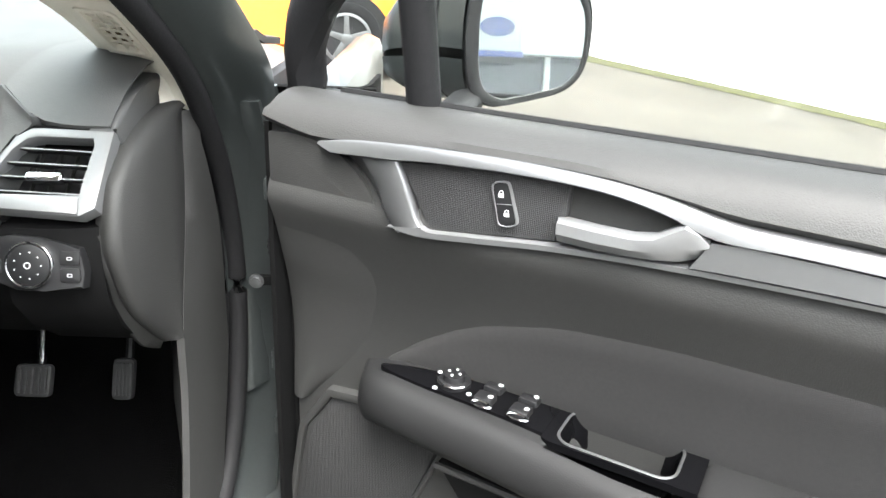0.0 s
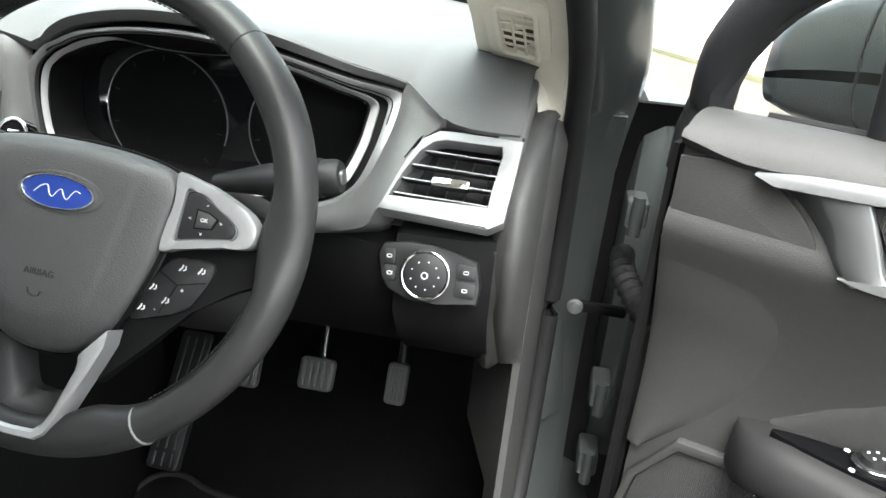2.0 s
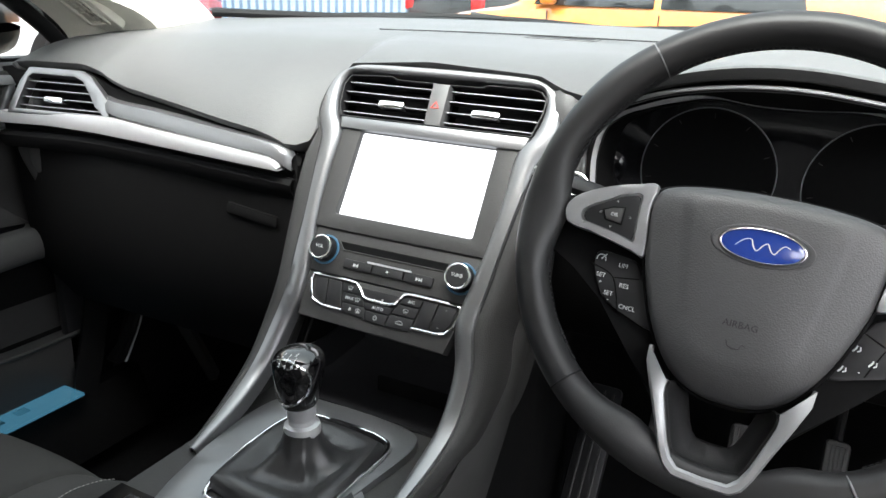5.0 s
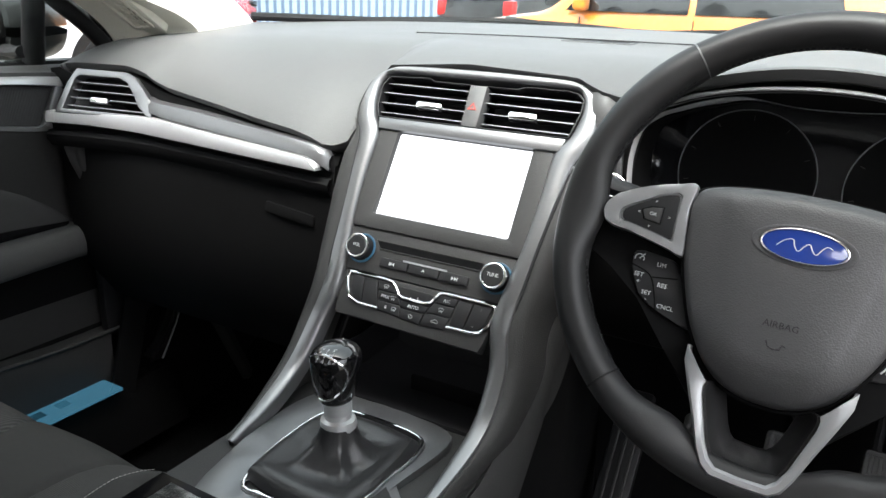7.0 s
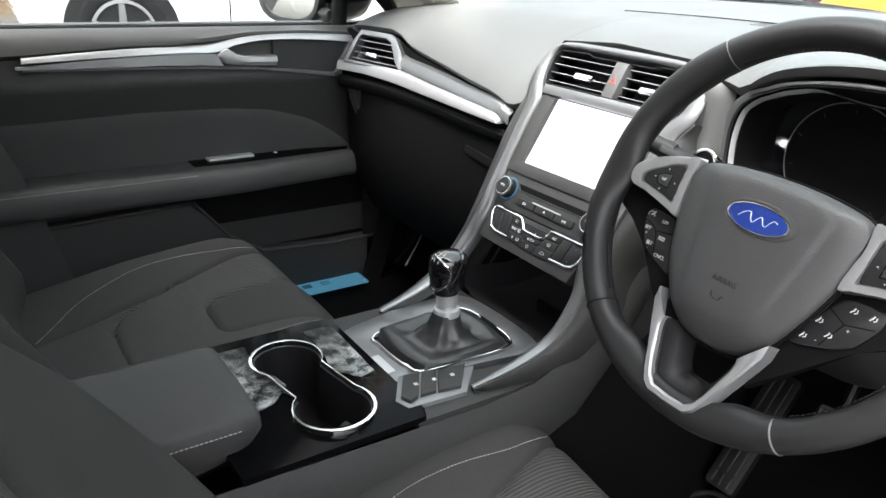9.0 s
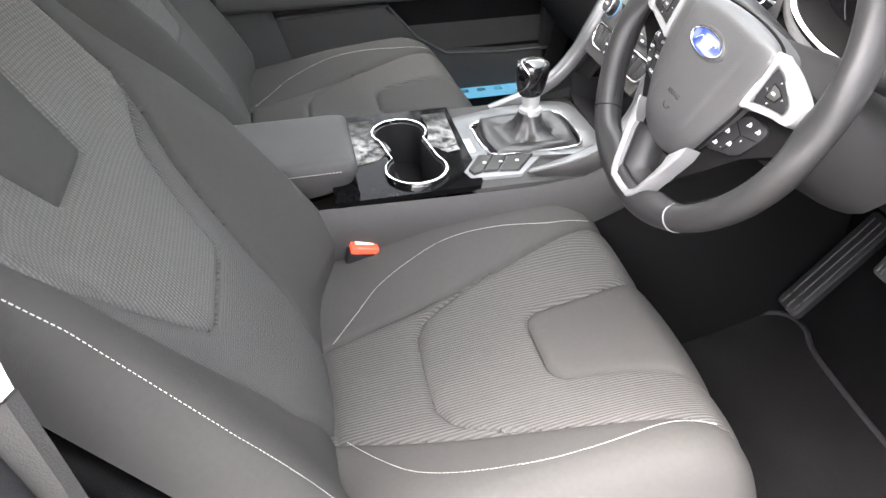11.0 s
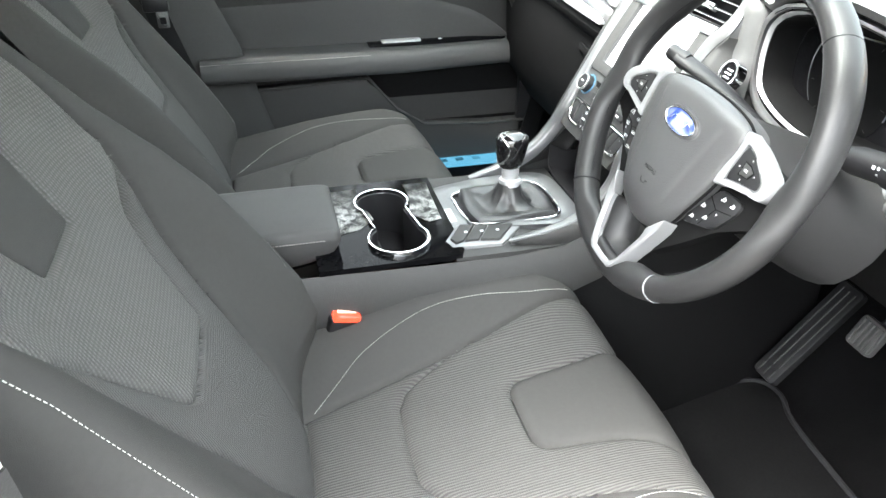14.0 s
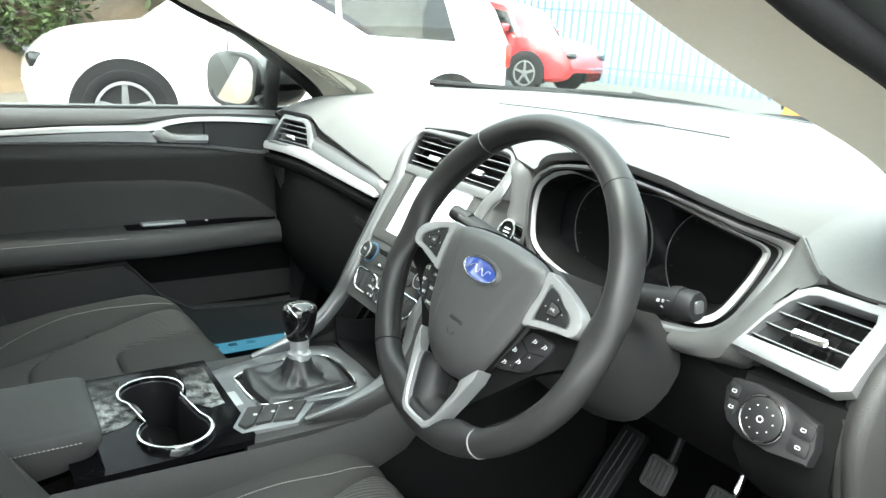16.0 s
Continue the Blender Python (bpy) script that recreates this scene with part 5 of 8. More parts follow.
def console():
    c = thing("centre_console", "dark centre console between the seats with gloss black top", "centre console", (0.02, -0.3, 0.4))
    cx = 0.02
    # body
    rows, low = [], []
    for y, zt, hw in ((-0.95, 0.715, 0.115), (-0.75, 0.715, 0.125), (-0.55, 0.715, 0.13), (-0.40, 0.712, 0.132), (-0.28, 0.712, 0.135), (-0.2, 0.72, 0.137), (-0.14, 0.745, 0.138), (-0.09, 0.80, 0.138), (-0.05, 0.86, 0.137), (0.01, 0.95, 0.135), (0.04, 1.0, 0.13), (0.10, 1.0, 0.12), (0.2, 0.98, 0.10), (0.32, 0.95, 0.09)):
        lo = max(0.36, zt - 0.085)
        rows.append([(cx + a, y, b) for a, b in ((-hw + 0.01, lo - 0.004), (-hw - 0.010, lo), (-hw - 0.013, lo + 0.012), (-hw - 0.010, zt - 0.045), (-hw - 0.005, zt - 0.02), (-hw + 0.004, zt - 0.004))])
        low.append([(cx - hw + 0.006 - q * 0.03, y, 0.36 + (lo + 0.02 - 0.36) * (1 - q)) for q in (0.0, 0.35, 0.7, 1.0)])
    for flip in (0, 1):
        side = lambda rr: [[(2 * cx - p[0] if flip else p[0], p[1], p[2]) for p in r] for r in rr]
        part("side_panel", sheet(side(rows), 0.005), PLASTIC, c, "grained grey upper side")
        part("lower_side", sheet(side(low), 0.005), DARK, c, "dark carpeted lower side")
    top = frame_of((cx, 0, 0.716), (1, 0, 0), (0, 1, 0), (0, 0, 1))
    # gloss black deck round the cup holders, with a two-lobed hole
    n = 40
    lob = []
    for (a, b, r, q0, q1) in ((0.068, -0.432, 0.043, -138, 122), (-0.045, -0.438, 0.041, 52, 308)):
        for q in np.linspace(q0, q1, n // 2):
            lob.append((a + r * math.cos(radians(q)), b + r * math.sin(radians(q))))
    lob = [tuple(p) for p in smooth_line(lob, 1, True)]
    ctr = np.mean(np.array(lob), 0)
    box_pts = []
    for a, b in lob:
        dx, dy = a - ctr[0], b - ctr[1]
        k = min(abs((0.1165 if dx > 0 else 0.1365) / dx) if abs(dx) > 1e-6 else 9, abs(((-0.345 - ctr[1]) if dy > 0 else (ctr[1] + 0.56)) / dy) if abs(dy) > 1e-6 else 9)
        box_pts.append((ctr[0] + dx * k, ctr[1] + dy * k))
    part("deck", ring(box_pts, lob, top, -0.004, 0.004, 0.0), GLOSS, c, "piano black deck")
    off = [(ctr[0] + (a - ctr[0]) * 1.045, ctr[1] + (b - ctr[1]) * 1.07) for a, b in lob]
    part("cup_rim", ring(off, lob, top, 0.0, 0.011, 0.002), CHROME, c, "chrome rim round both cup holders")
    rows = [[top(a, b, k) for a, b in lob] for k in (0.004, -0.07)]
    part("cup_well", sheet(rows, 0.002, loop_v=True), BLACK, c)
    part("cup_floor", prism(lob, top, -0.075, -0.068), BLACK, c)
    for a, b, r in ((0.07, -0.415, 10), (0.03, -0.46, -30)):
        part("cup_grip", rbox(tuple(top(a, b, -0.03)), (0.016, 0.012, 0.02), 0.003, turn=pose(0, 0, 0, 20, 0, r)), PLASTIC, c)
    # inlays with a marbled look between cups and gear plate
    pat = material("marbled_inlay", (0.006, 0.006, 0.006), 0.30, metal=0.7, var=0.5, var_scale=62, second=(0.36, 0.36, 0.35), spec=0.3, hard=(0.20, 0.36))
    part("inlay", prism([(-0.105, -0.352), (-0.07, -0.354), (0.021, -0.356), (0.026, -0.376), (0.012, -0.388), (-0.005, -0.402), (-0.03, -0.394), (-0.062, -0.39), (-0.105, -0.392)][::-1], top, 0.0035, 0.0052, 0.0006), pat, c, "marbled grey inlay")
    part("inlay", prism([(-0.105, -0.512), (0.037, -0.515), (0.026, -0.482), (0.0, -0.458), (-0.024, -0.462), (-0.045, -0.476), (-0.105, -0.47)], top, 0.0035, 0.0052, 0.0006), pat, c, "marbled grey inlay")
    part("deck_front", prism([(-0.128, -0.36), (0.128, -0.36), (0.130, -0.25), (0.128, -0.13), (-0.128, -0.13)], top, -0.012, -0.001, 0.002), PLASTIC, c)
    # buttons beside the gear plate, over a bright lower edge
    part("key_plinth", prism([(0.046, -0.338), (0.088, -0.366), (0.107, -0.36), (0.112, -0.286), (0.07, -0.245), (0.058, -0.25)], top, -0.006, 0.0045, 0.001), SILVER, c, "bright edged plinth")
    for k, pl in enumerate(([(0.052, -0.335), (0.088, -0.359), (0.101, -0.354), (0.0965, -0.341), (0.056, -0.3145)], [(0.057, -0.3125), (0.0965, -0.339), (0.0975, -0.318), (0.061, -0.2945)], [(0.062, -0.2925), (0.0985, -0.316), (0.104, -0.288), (0.066, -0.256)])):
        b = part("console_key", prism(pl, top, 0.002, 0.009, 0.0015), PLASTIC, c, "grey console button")
        part("key_symbol", prism(rounded(0.074 + 0.002 * k, -0.335 + 0.024 * k, 0.079 + 0.002 * k, -0.330 + 0.024 * k, 0.001), top, 0.0088, 0.0094), MARK, b)
    # gear plate
    gp = frame_of((cx, 0, 0.7195), (1, 0, 0), (0, 1, 0.03), (0, 0, 1))
    o = smooth_line([(-0.085, -0.345), (-0.102, -0.24), (-0.098, -0.17), (-0.07, -0.143), (0.0, -0.140), (0.062, -0.143), (0.082, -0.168), (0.070, -0.25), (0.058, -0.32), (0.046, -0.350), (-0.05, -0.360)], 4, True)
    i2 = smooth_line([(-0.052, -0.318), (-0.064, -0.25), (-0.062, -0.195), (-0.045, -0.172), (0.0, -0.168), (0.045, -0.170), (0.064, -0.187), (0.062, -0.25), (0.055, -0.308), (0.035, -0.320), (-0.02, -0.324)], 4, True)
    part("gear_plate", ring(o, i2, gp, 0.0, 0.010, 0.003), TITAN, c, "dark satin gear plate")
    i3 = [(a * 0.955, -0.245 + (b + 0.245) * 0.962) for a, b in i2]
    part("gaiter_frame", ring(i2, i3, gp, 0.004, 0.0135, 0.0014), CHROME, c, "thin bright gaiter frame")
    part("plate_label", prism(rounded(-0.008, -0.347, 0.034, -0.334, 0.002), gp, 0.009, 0.0108), BRIGHT, c)
    # open tray ahead of the gear lever
    rows = []
    for y, z in ((-0.13, 0.715), (-0.10, 0.70), (-0.04, 0.695), (0.04, 0.70), (0.07, 0.78), (0.075, 0.86)):
        rows.append([(cx + a, y, z + b) for a, b in ((-0.118, 0.05), (-0.112, 0.01), (-0.09, 0.0), (0.09, 0.0), (0.112, 0.01), (0.118, 0.05))])
    part("tray", sheet(rows, 0.003), BLACK, c)
    part("tray_lip", rbox((cx + 0.02, -0.055, 0.712), (0.10, 0.006, 0.02), 0.002), DARK, c)
    # cushioned lid
    a = thing("console_armrest", "dark grey padded armrest lid with pale stitched edges on the console", "armrest", (0.0, -0.66, 0.74))
    rows = []
    for y, k, dz, zb in ((-0.5165, 0.86, 0.014, 0.742), (-0.5175, 0.92, 0.007, 0.737), (-0.5205, 0.96, 0.003, 0.730), (-0.527, 0.985, 0.001, 0.721), (-0.54, 1.0, 0.0, 0.713), (-0.565, 1.0, 0.0, 0.706), (-0.60, 1.0, 0.0, 0.701), (-0.70, 1.0, 0.0, 0.699), (-0.86, 0.98, 0.0, 0.698)):
        hw = 0.0775 * k
        half = [(hw * 0.88, zb), (hw * 0.965, zb + (0.742 - zb) * 0.35), (hw * 1.005, 0.742 - dz * 0.4), (hw * 1.0, 0.7485 - dz * 0.6), (hw * 0.993, 0.7495 - dz * 0.6), (hw * 0.985, 0.7545 - dz * 0.8), (hw * 0.945, 0.7590 - dz), (hw * 0.85, 0.7606 - dz), (hw * 0.4, 0.7625 - dz)]
        rows.append([(cx + 0.011 - p, y, q) for p, q in half] + [(cx + 0.011, y, 0.763 - dz)] + [(cx + 0.011 + p, y, q) for p, q in half[::-1]])
    part("lid", sheet(rows, caps=True), VINYL, a, angle=60)
    for s in (-1, 1):
        stitches([(cx + 0.011 + s * 0.0785, y, 0.7455) for y in (-0.540, -0.65, -0.86)], a, width=0.0011)
    part("lid_seam", tube([(cx + 0.011 + e * 0.0775 * q, y, 0.7490) for e, y, q in ((-1, -0.86, 0.98), (-1, -0.60, 1.0), (-1, -0.54, 0.998))], 0.0006, 5), BLACK, a)


def gear_lever():
    g = thing("gear_lever", "gloss black gear lever with silver collar in a leather gaiter", "gear lever", (0.012, -0.235, 0.73))
    base, tip = Vector((0.0215, -0.2405, 0.728)), Vector((0.0165, -0.2400, 0.844))
    ax = (tip - base).normalized()
    u = ax.cross(Vector((0, 1, 0))).normalized()
    gp = frame_of(base, -u, ax.cross(-u), ax)
    n = 48
    rows = []
    for h, k, wr in ((-0.022, 1.08, 0.0), (-0.012, 1.04, 0.0), (-0.008, 0.97, 0.001), (-0.007, 0.86, 0.003), (-0.009, 0.74, 0.0045), (-0.010, 0.62, 0.005), (-0.006, 0.50, 0.005), (0.001, 0.41, 0.004), (0.009, 0.345, 0.003), (0.018, 0.30, 0.0015), (0.027, 0.265, 0.0)):
        r = []
        for i in range(n):
            q = 2 * math.pi * i / n
            sq = 1 / max(abs(math.cos(q)), abs(math.sin(q))) ** (0.7 if k > 0.4 else 0.2)
            fold = wr * (0.55 * math.sin(q * 3 + 0.8) + 0.35 * math.sin(q * 5 + h * 60) + 0.15 * math.sin(q * 9 + 1.3))
            r.append(Vector((0.02, -0.244, 0.735)).lerp(base, 1 - k) + Vector((0.058 * k * sq * math.cos(q) + fold * math.cos(q), 0.066 * k * sq * math.sin(q) + fold * math.sin(q), h + 0.004 + 0.5 * fold)))
        rows.append(r)
    part("gaiter", sheet(rows, loop_v=True, caps=True), GAITER, g, "creased black leather gaiter")
    part("collar", lathe([(0.0135, 0.024), (0.0172, 0.026), (0.0176, 0.034), (0.0168, 0.038), (0.0128, 0.0395), (0.0122, 0.044), (0.0136, 0.046), (0.0136, 0.062)], gp), BRIGHT, g, "satin silver collar")
    prof = [(0.0575, 0.0120), (0.0600, 0.0155), (0.0660, 0.0178), (0.0760, 0.0202), (0.0870, 0.0222), (0.0970, 0.0232), (0.1040, 0.0228), (0.1090, 0.0205), (0.1125, 0.0160), (0.1145, 0.0100), (0.1152, 0.004)]
    lean = lambda h: 0.10 * (h - 0.09) * 0.5
    rows = []
    for h, ra in smooth_line(prof, 2):
        rows.append([gp(ra * math.cos(q), ra * 1.10 * math.sin(q) + lean(h), h) for q in (2 * math.pi * j / 32 for j in range(32))])
    kn = part("knob", sheet(rows, loop_v=True, caps=True), LACQUER, g, "gloss black knob with white gear pattern", angle=60)
    # bright loop round the face that looks to the rear
    edge = []
    for q in (2 * math.pi * j / 60 for j in range(60)):
        h = 0.0890 + 0.0222 * math.sin(q)
        ra = interp(h, [(p, r) for p, r in prof]) + 0.0002
        w = radians(-90 + (66 + 6 * math.sin(q)) * math.cos(q))
        edge.append(gp(ra * math.cos(w), ra * 1.10 * math.sin(w) + lean(h), h))
    part("knob_trim", tube(edge, 0.0013, 6, closed=True), CHROME, kn, "thin chrome line")
    arc = [0.0]
    for (h0, r0), (h1, r1) in zip(prof, prof[1:]):
        arc.append(arc[-1] + math.hypot(h1 - h0, (r1 - r0) * 1.1))

    def kp(a, b, c):
        at = arc[-1] - 0.0175 + b
        h, r = interp(at, [(k, p[0]) for k, p in zip(arc, prof)]), interp(at, [(k, p[1]) for k, p in zip(arc, prof)])
        return gp(a, -math.sqrt(max(0.0, (r + c) ** 2 - a * a)) * 1.10 + lean(h), h + c * interp(at, [(arc[-5], 0.0), (arc[-1], 1.0)]))
    for k, a in enumerate((-0.0040, 0.0025, 0.0090)):
        txt(str(2 * k + 2), kp, (a, -0.0045), 0.0052, 0.0001, MARK, kn, "gear_digit", 0.0002)
        part("gear_line", tube([kp(a, q, 0.0002) for q in (-0.0008, 0.002, 0.0048)], 0.0003, 5), MARK, kn)
        txt(str(2 * k + 1), kp, (a * 0.8, 0.0078), 0.0044, 0.0002, MARK, kn, "gear_digit", 0.0002)
    part("gear_line", tube([kp(a, 0.002, 0.0002) for a in (-0.0040, 0.0, 0.005, 0.0090)], 0.0003, 5), MARK, kn)


# ---------------- seats ----------------


CUSH = [(0.0, -0.175, 0.42), (0.06, -0.162, 0.50), (0.13, -0.166, 0.565), (0.20, -0.19, 0.607), (0.27, -0.225, 0.626), (0.4, -0.30, 0.628), (0.7, -0.47, 0.610), (1.0, -0.66, 0.590)]
BACK = [(0.0, -0.60, 0.535), (0.1, -0.610, 0.618), (0.3, -0.665, 0.728), (0.6, -0.777, 0.900), (0.85, -0.87, 1.043), (0.95, -0.915, 1.098), (1.0, -0.955, 1.103)]
_CS = np.array(smooth_line(CUSH, 10))
_BS = np.array(smooth_line(BACK, 10))


def cushion_np(u, v, side=1):
    """Points of the seat cushion: u across, v from the front edge (0) to the backrest (1)."""
    y, z = np.interp(v, _CS[:, 0], _CS[:, 1]), np.interp(v, _CS[:, 0], _CS[:, 2])
    a = np.abs(u)
    rise = np.clip(v * 3.2, 0, 1) * (0.25 + 0.75 * np.clip((1.02 - v) / 0.4, 0, 1) ** 0.8)
    low = np.where(u * side > 0, 0.62, 1.0)
    hump = low * np.where(a < 0.212, np.exp(-((a - 0.212) / 0.068) ** 2), 1 - ((a - 0.212) / 0.07) ** 2)
    fall = -0.11 * np.clip((a - 0.212) / 0.07, 0, 2) ** 2.4
    dish = -0.010 * np.clip(1 - (u / 0.2) ** 2, 0, 1) * rise
    bow = 0.045 * np.clip(1 - (u / 0.24) ** 2, -0.3, 1) * np.clip(1 - v / 0.42, 0, 1) ** 0.8
    return np.stack([u, y + bow, z + 0.049 * rise * hump + fall + dish + 0.25 * bow * np.clip(v / 0.2, 0, 1)], -1)


def back_np(u, v, side=1):
    """Points of the backrest: u across, v from the foot (0) to the shoulder (1)."""
    y, z = np.interp(v, _BS[:, 0], _BS[:, 1]), np.interp(v, _BS[:, 0], _BS[:, 2])
    a = np.abs(u)
    fade = np.clip(0.25 + v / 0.16, 0, 1) * np.clip((1.02 - v) / 0.4, 0.12, 1)
    fade = np.where(u * side > 0, fade, np.minimum(fade, np.interp(v, [0.36, 0.48, 0.58, 0.70, 1.0], [1.0, 1.0, 0.86, 0.56, 0.12])))
    w = 0.228 - 0.03 * v
    lift = np.where(u * side > 0, 0.6, 1.0) * 0.064 * fade * np.where(a < w, np.exp(-((a - w) / 0.062) ** 2), 1 - ((a - w) / 0.065) ** 2 - 1.9 * np.clip((a - w) / 0.065, 0, 2) ** 2.5)
    return np.stack([u, y + lift * 0.84 + 0.006 * np.clip(1 - (u / 0.2) ** 2, 0, 1), z + lift * 0.54], -1)


def tab(x, t):
    return np.interp(x, [p[0] for p in t], [p[1] for p in t])


def box_field(u, v, hw, v1, r, s=0.65):
    """Negative inside a rounded tongue |u| < hw(v), v < v1."""
    a, b = np.abs(u) - hw + r, (v - v1) * s + r
    return np.minimum(np.maximum(a, b), 0) + np.hypot(np.maximum(a, 0), np.maximum(b, 0)) - r


def upholstery(s, f, nu, nv, ulim, seams, region, panels, depth=0.006):
    """One padded surface cut along its seams into panels, each a mesh of its own."""
    V, U = np.meshgrid(np.linspace(0, 1, nv), np.linspace(-1, 1, nu), indexing="ij")
    W = ulim(V)
    U = U * W
    hu, hv = 2 * W.max() / nu, 1.0 / nv
    sc = 0.65
    near = np.full(U.shape, 9.0)
    for F in seams:
        for k in range(2):
            e = 1e-4
            f0 = F(U, V)
            gu, gv = (F(U + e, V) - f0) / e, (F(U, V + e) - f0) / e / sc
            g2 = np.maximum(gu * gu + gv * gv, 1e-3)
            d = f0 / np.sqrt(g2)
            if k == 0:
                lim = 0.75 * max(hu, hv * sc)
                m = np.abs(d) < lim
                m[0] = m[-1] = False
                U = np.where(m, U - f0 * gu / g2, U)
                V = np.where(m, V - f0 * gv / g2 / sc, V)
        near = np.minimum(near, np.abs(F(U, V)))
    P = f(U, V)
    e = 2e-3
    n = np.cross(f(U + e, V) - f(U - e, V), f(U, V + e) - f(U, V - e))
    n /= np.maximum(np.linalg.norm(n, axis=-1, keepdims=True), 1e-9)
    n *= np.where((n[..., 1:2] + n[..., 2:3]) < 0, -1, 1)
    P = P + n * (-depth * np.exp(-near / 0.0045) + 0.4 * depth * (1 - np.exp(-near / 0.03)))[..., None]
    Uc, Vc = (U[:-1, :-1] + U[1:, 1:] + U[1:, :-1] + U[:-1, 1:]) / 4, (V[:-1, :-1] + V[1:, 1:] + V[1:, :-1] + V[:-1, 1:]) / 4
    R = region(Uc, Vc)
    o = np.array(s.location)
    idx = np.arange(U.size).reshape(U.shape)
    flat = P.reshape(-1, 3) - o
    for k, (nm, mt, lb) in enumerate(panels):
        ii, jj = np.nonzero(R == k)
        q = np.stack([idx[ii, jj], idx[ii, jj + 1], idx[ii + 1, jj + 1], idx[ii + 1, jj]], 1)
        used, inv = np.unique(q, return_inverse=True)
        me = bpy.data.meshes.new(nm)
        me.from_pydata(flat[used].tolist(), [], inv.reshape(q.shape).tolist())
        me.materials.append(mt)
        me.polygons.foreach_set("use_smooth", [True] * len(me.polygons))
        ob = new(nm, me)
        ob.parent = s
        if lb:
            ob["label"] = lb


SEAM_C = [(0, 0.205), (0.15, 0.195), (0.3, 0.165), (0.46, 0.139), (0.57, 0.125), (0.67, 0.113), (0.81, 0.092), (0.9, 0.075), (1.0, 0.06)]
SEAM_B = [(0, 0.06), (0.12, 0.075), (0.2, 0.095), (0.3, 0.105), (0.41, 0.122), (0.5, 0.136), (0.58, 0.155), (0.67, 0.176), (0.8, 0.19), (1.0, 0.19)]


def seat(name, label, at, side):
    s = thing(name, label, "seat", at, "front seats")
    M = np.array(at)
    fine = 1.0 if side > 0 else 0.6
    # cushion
    cf = lambda u, v: cushion_np(u, v, side) + M
    bol = lambda u, v: np.abs(u) - tab(v, SEAM_C)
    arc = lambda u, v: (v - tab(np.abs(u), [(0, 0.715), (0.06, 0.712), (0.085, 0.69), (0.10, 0.655), (0.115, 0.60), (0.13, 0.53), (0.2, 0.2)])) * 0.55
    pad = lambda u, v: box_field(u, v, tab(v, [(0, 0.12), (0.16, 0.10), (0.3, 0.072), (0.45, 0.058)]), 0.462, 0.024)
    tuck = lambda u, v: np.where(np.abs(u) < tab(v, SEAM_C), np.abs(v - 0.90) * 0.6, 9.0)
    inside = lambda u, v: np.where(bol(u, v) < 0.002, arc(u, v), 0.3)

    def zone(u, v):
        r = np.where(v > 0.90, 0, np.where(arc(u, v) > 0, 0, 1))
        r = np.where(pad(u, v) < 0, 2, r)
        return np.where(bol(u, v) > 0, np.where(u > 0, 3, 4), r)
    upholstery(s, cf, int(240 * fine), int(260 * fine), lambda v: 0.275 + 0 * v, (bol, inside, pad, tuck), zone,
               (("cushion_rear", RIBBED, "ribbed grey cloth"), ("cushion_middle", RIBBED, "ribbed grey cloth"), ("cushion_pad", SMOOTHCLOTH, "plain dark front pad"), ("cushion_bolster", SMOOTHCLOTH, "plain dark cloth bolster"), ("cushion_bolster", SMOOTHCLOTH, "plain dark cloth bolster")))
    st = [(0.24, 0.185), (0.33, 0.178), (0.45, 0.187), (0.57, 0.188), (0.68, 0.175), (0.77, 0.152), (0.83, 0.118), (0.88, 0.082)]
    for sg in (-1, 1):
        vv = np.linspace(0.24, 0.88, 90)
        uu = sg * np.array([q[1] for q in smooth_line(st, 8)])[np.linspace(0, 8 * 7, 90).astype(int)]
        vv = np.array([q[0] for q in smooth_line(st, 8)])[np.linspace(0, 8 * 7, 90).astype(int)]
        keep = [0] + [k for k in range(1, 90) if vv[k] != vv[k - 1]]
        pts = cf(uu[keep], vv[keep]) + np.array((0, 0, 0.0022))
        stitches([tuple(p) for p in pts], s)
    # backrest
    bf = lambda u, v: back_np(u, v, side) + M
    bb = lambda u, v: np.abs(u) - tab(v, SEAM_B)
    hexa = lambda u, v: box_field(u, -v, tab(v, [(0.3, 0.062), (0.39, 0.070), (0.5, 0.104), (0.57, 0.128), (0.62, 0.16), (1.0, 0.3)]), -0.388, 0.012)
    vee = lambda u, v: box_field(u, -v, tab(v, [(0.55, 0.04), (0.65, 0.050), (0.73, 0.062), (0.8, 0.076), (0.88, 0.11), (1.0, 0.14)]), -0.645, 0.006)
    hx = lambda u, v: np.where(bb(u, v) < 0.001, hexa(u, v), 0.3)

    def bzone(u, v):
        r = np.where(hexa(u, v) < 0, 1, 0)
        r = np.where(vee(u, v) < 0, 2, r)
        return np.where(bb(u, v) > 0, np.where(u > 0, 3, 4), r)
    upholstery(s, bf, int(230 * fine), int(260 * fine), lambda v: 0.272 - 0.03 * v, (bb, hx, vee), bzone,
               (("back_lower", WEAVE, "fine ribbed cloth"), ("back_middle", RIBBEDBACK, "coarse ribbed cloth"), ("back_panel", SMOOTHCLOTH, "plain dark middle panel"), ("back_bolster", SMOOTHCLOTH, "plain dark cloth bolster"), ("back_bolster", SMOOTHCLOTH, "plain dark cloth bolster")))
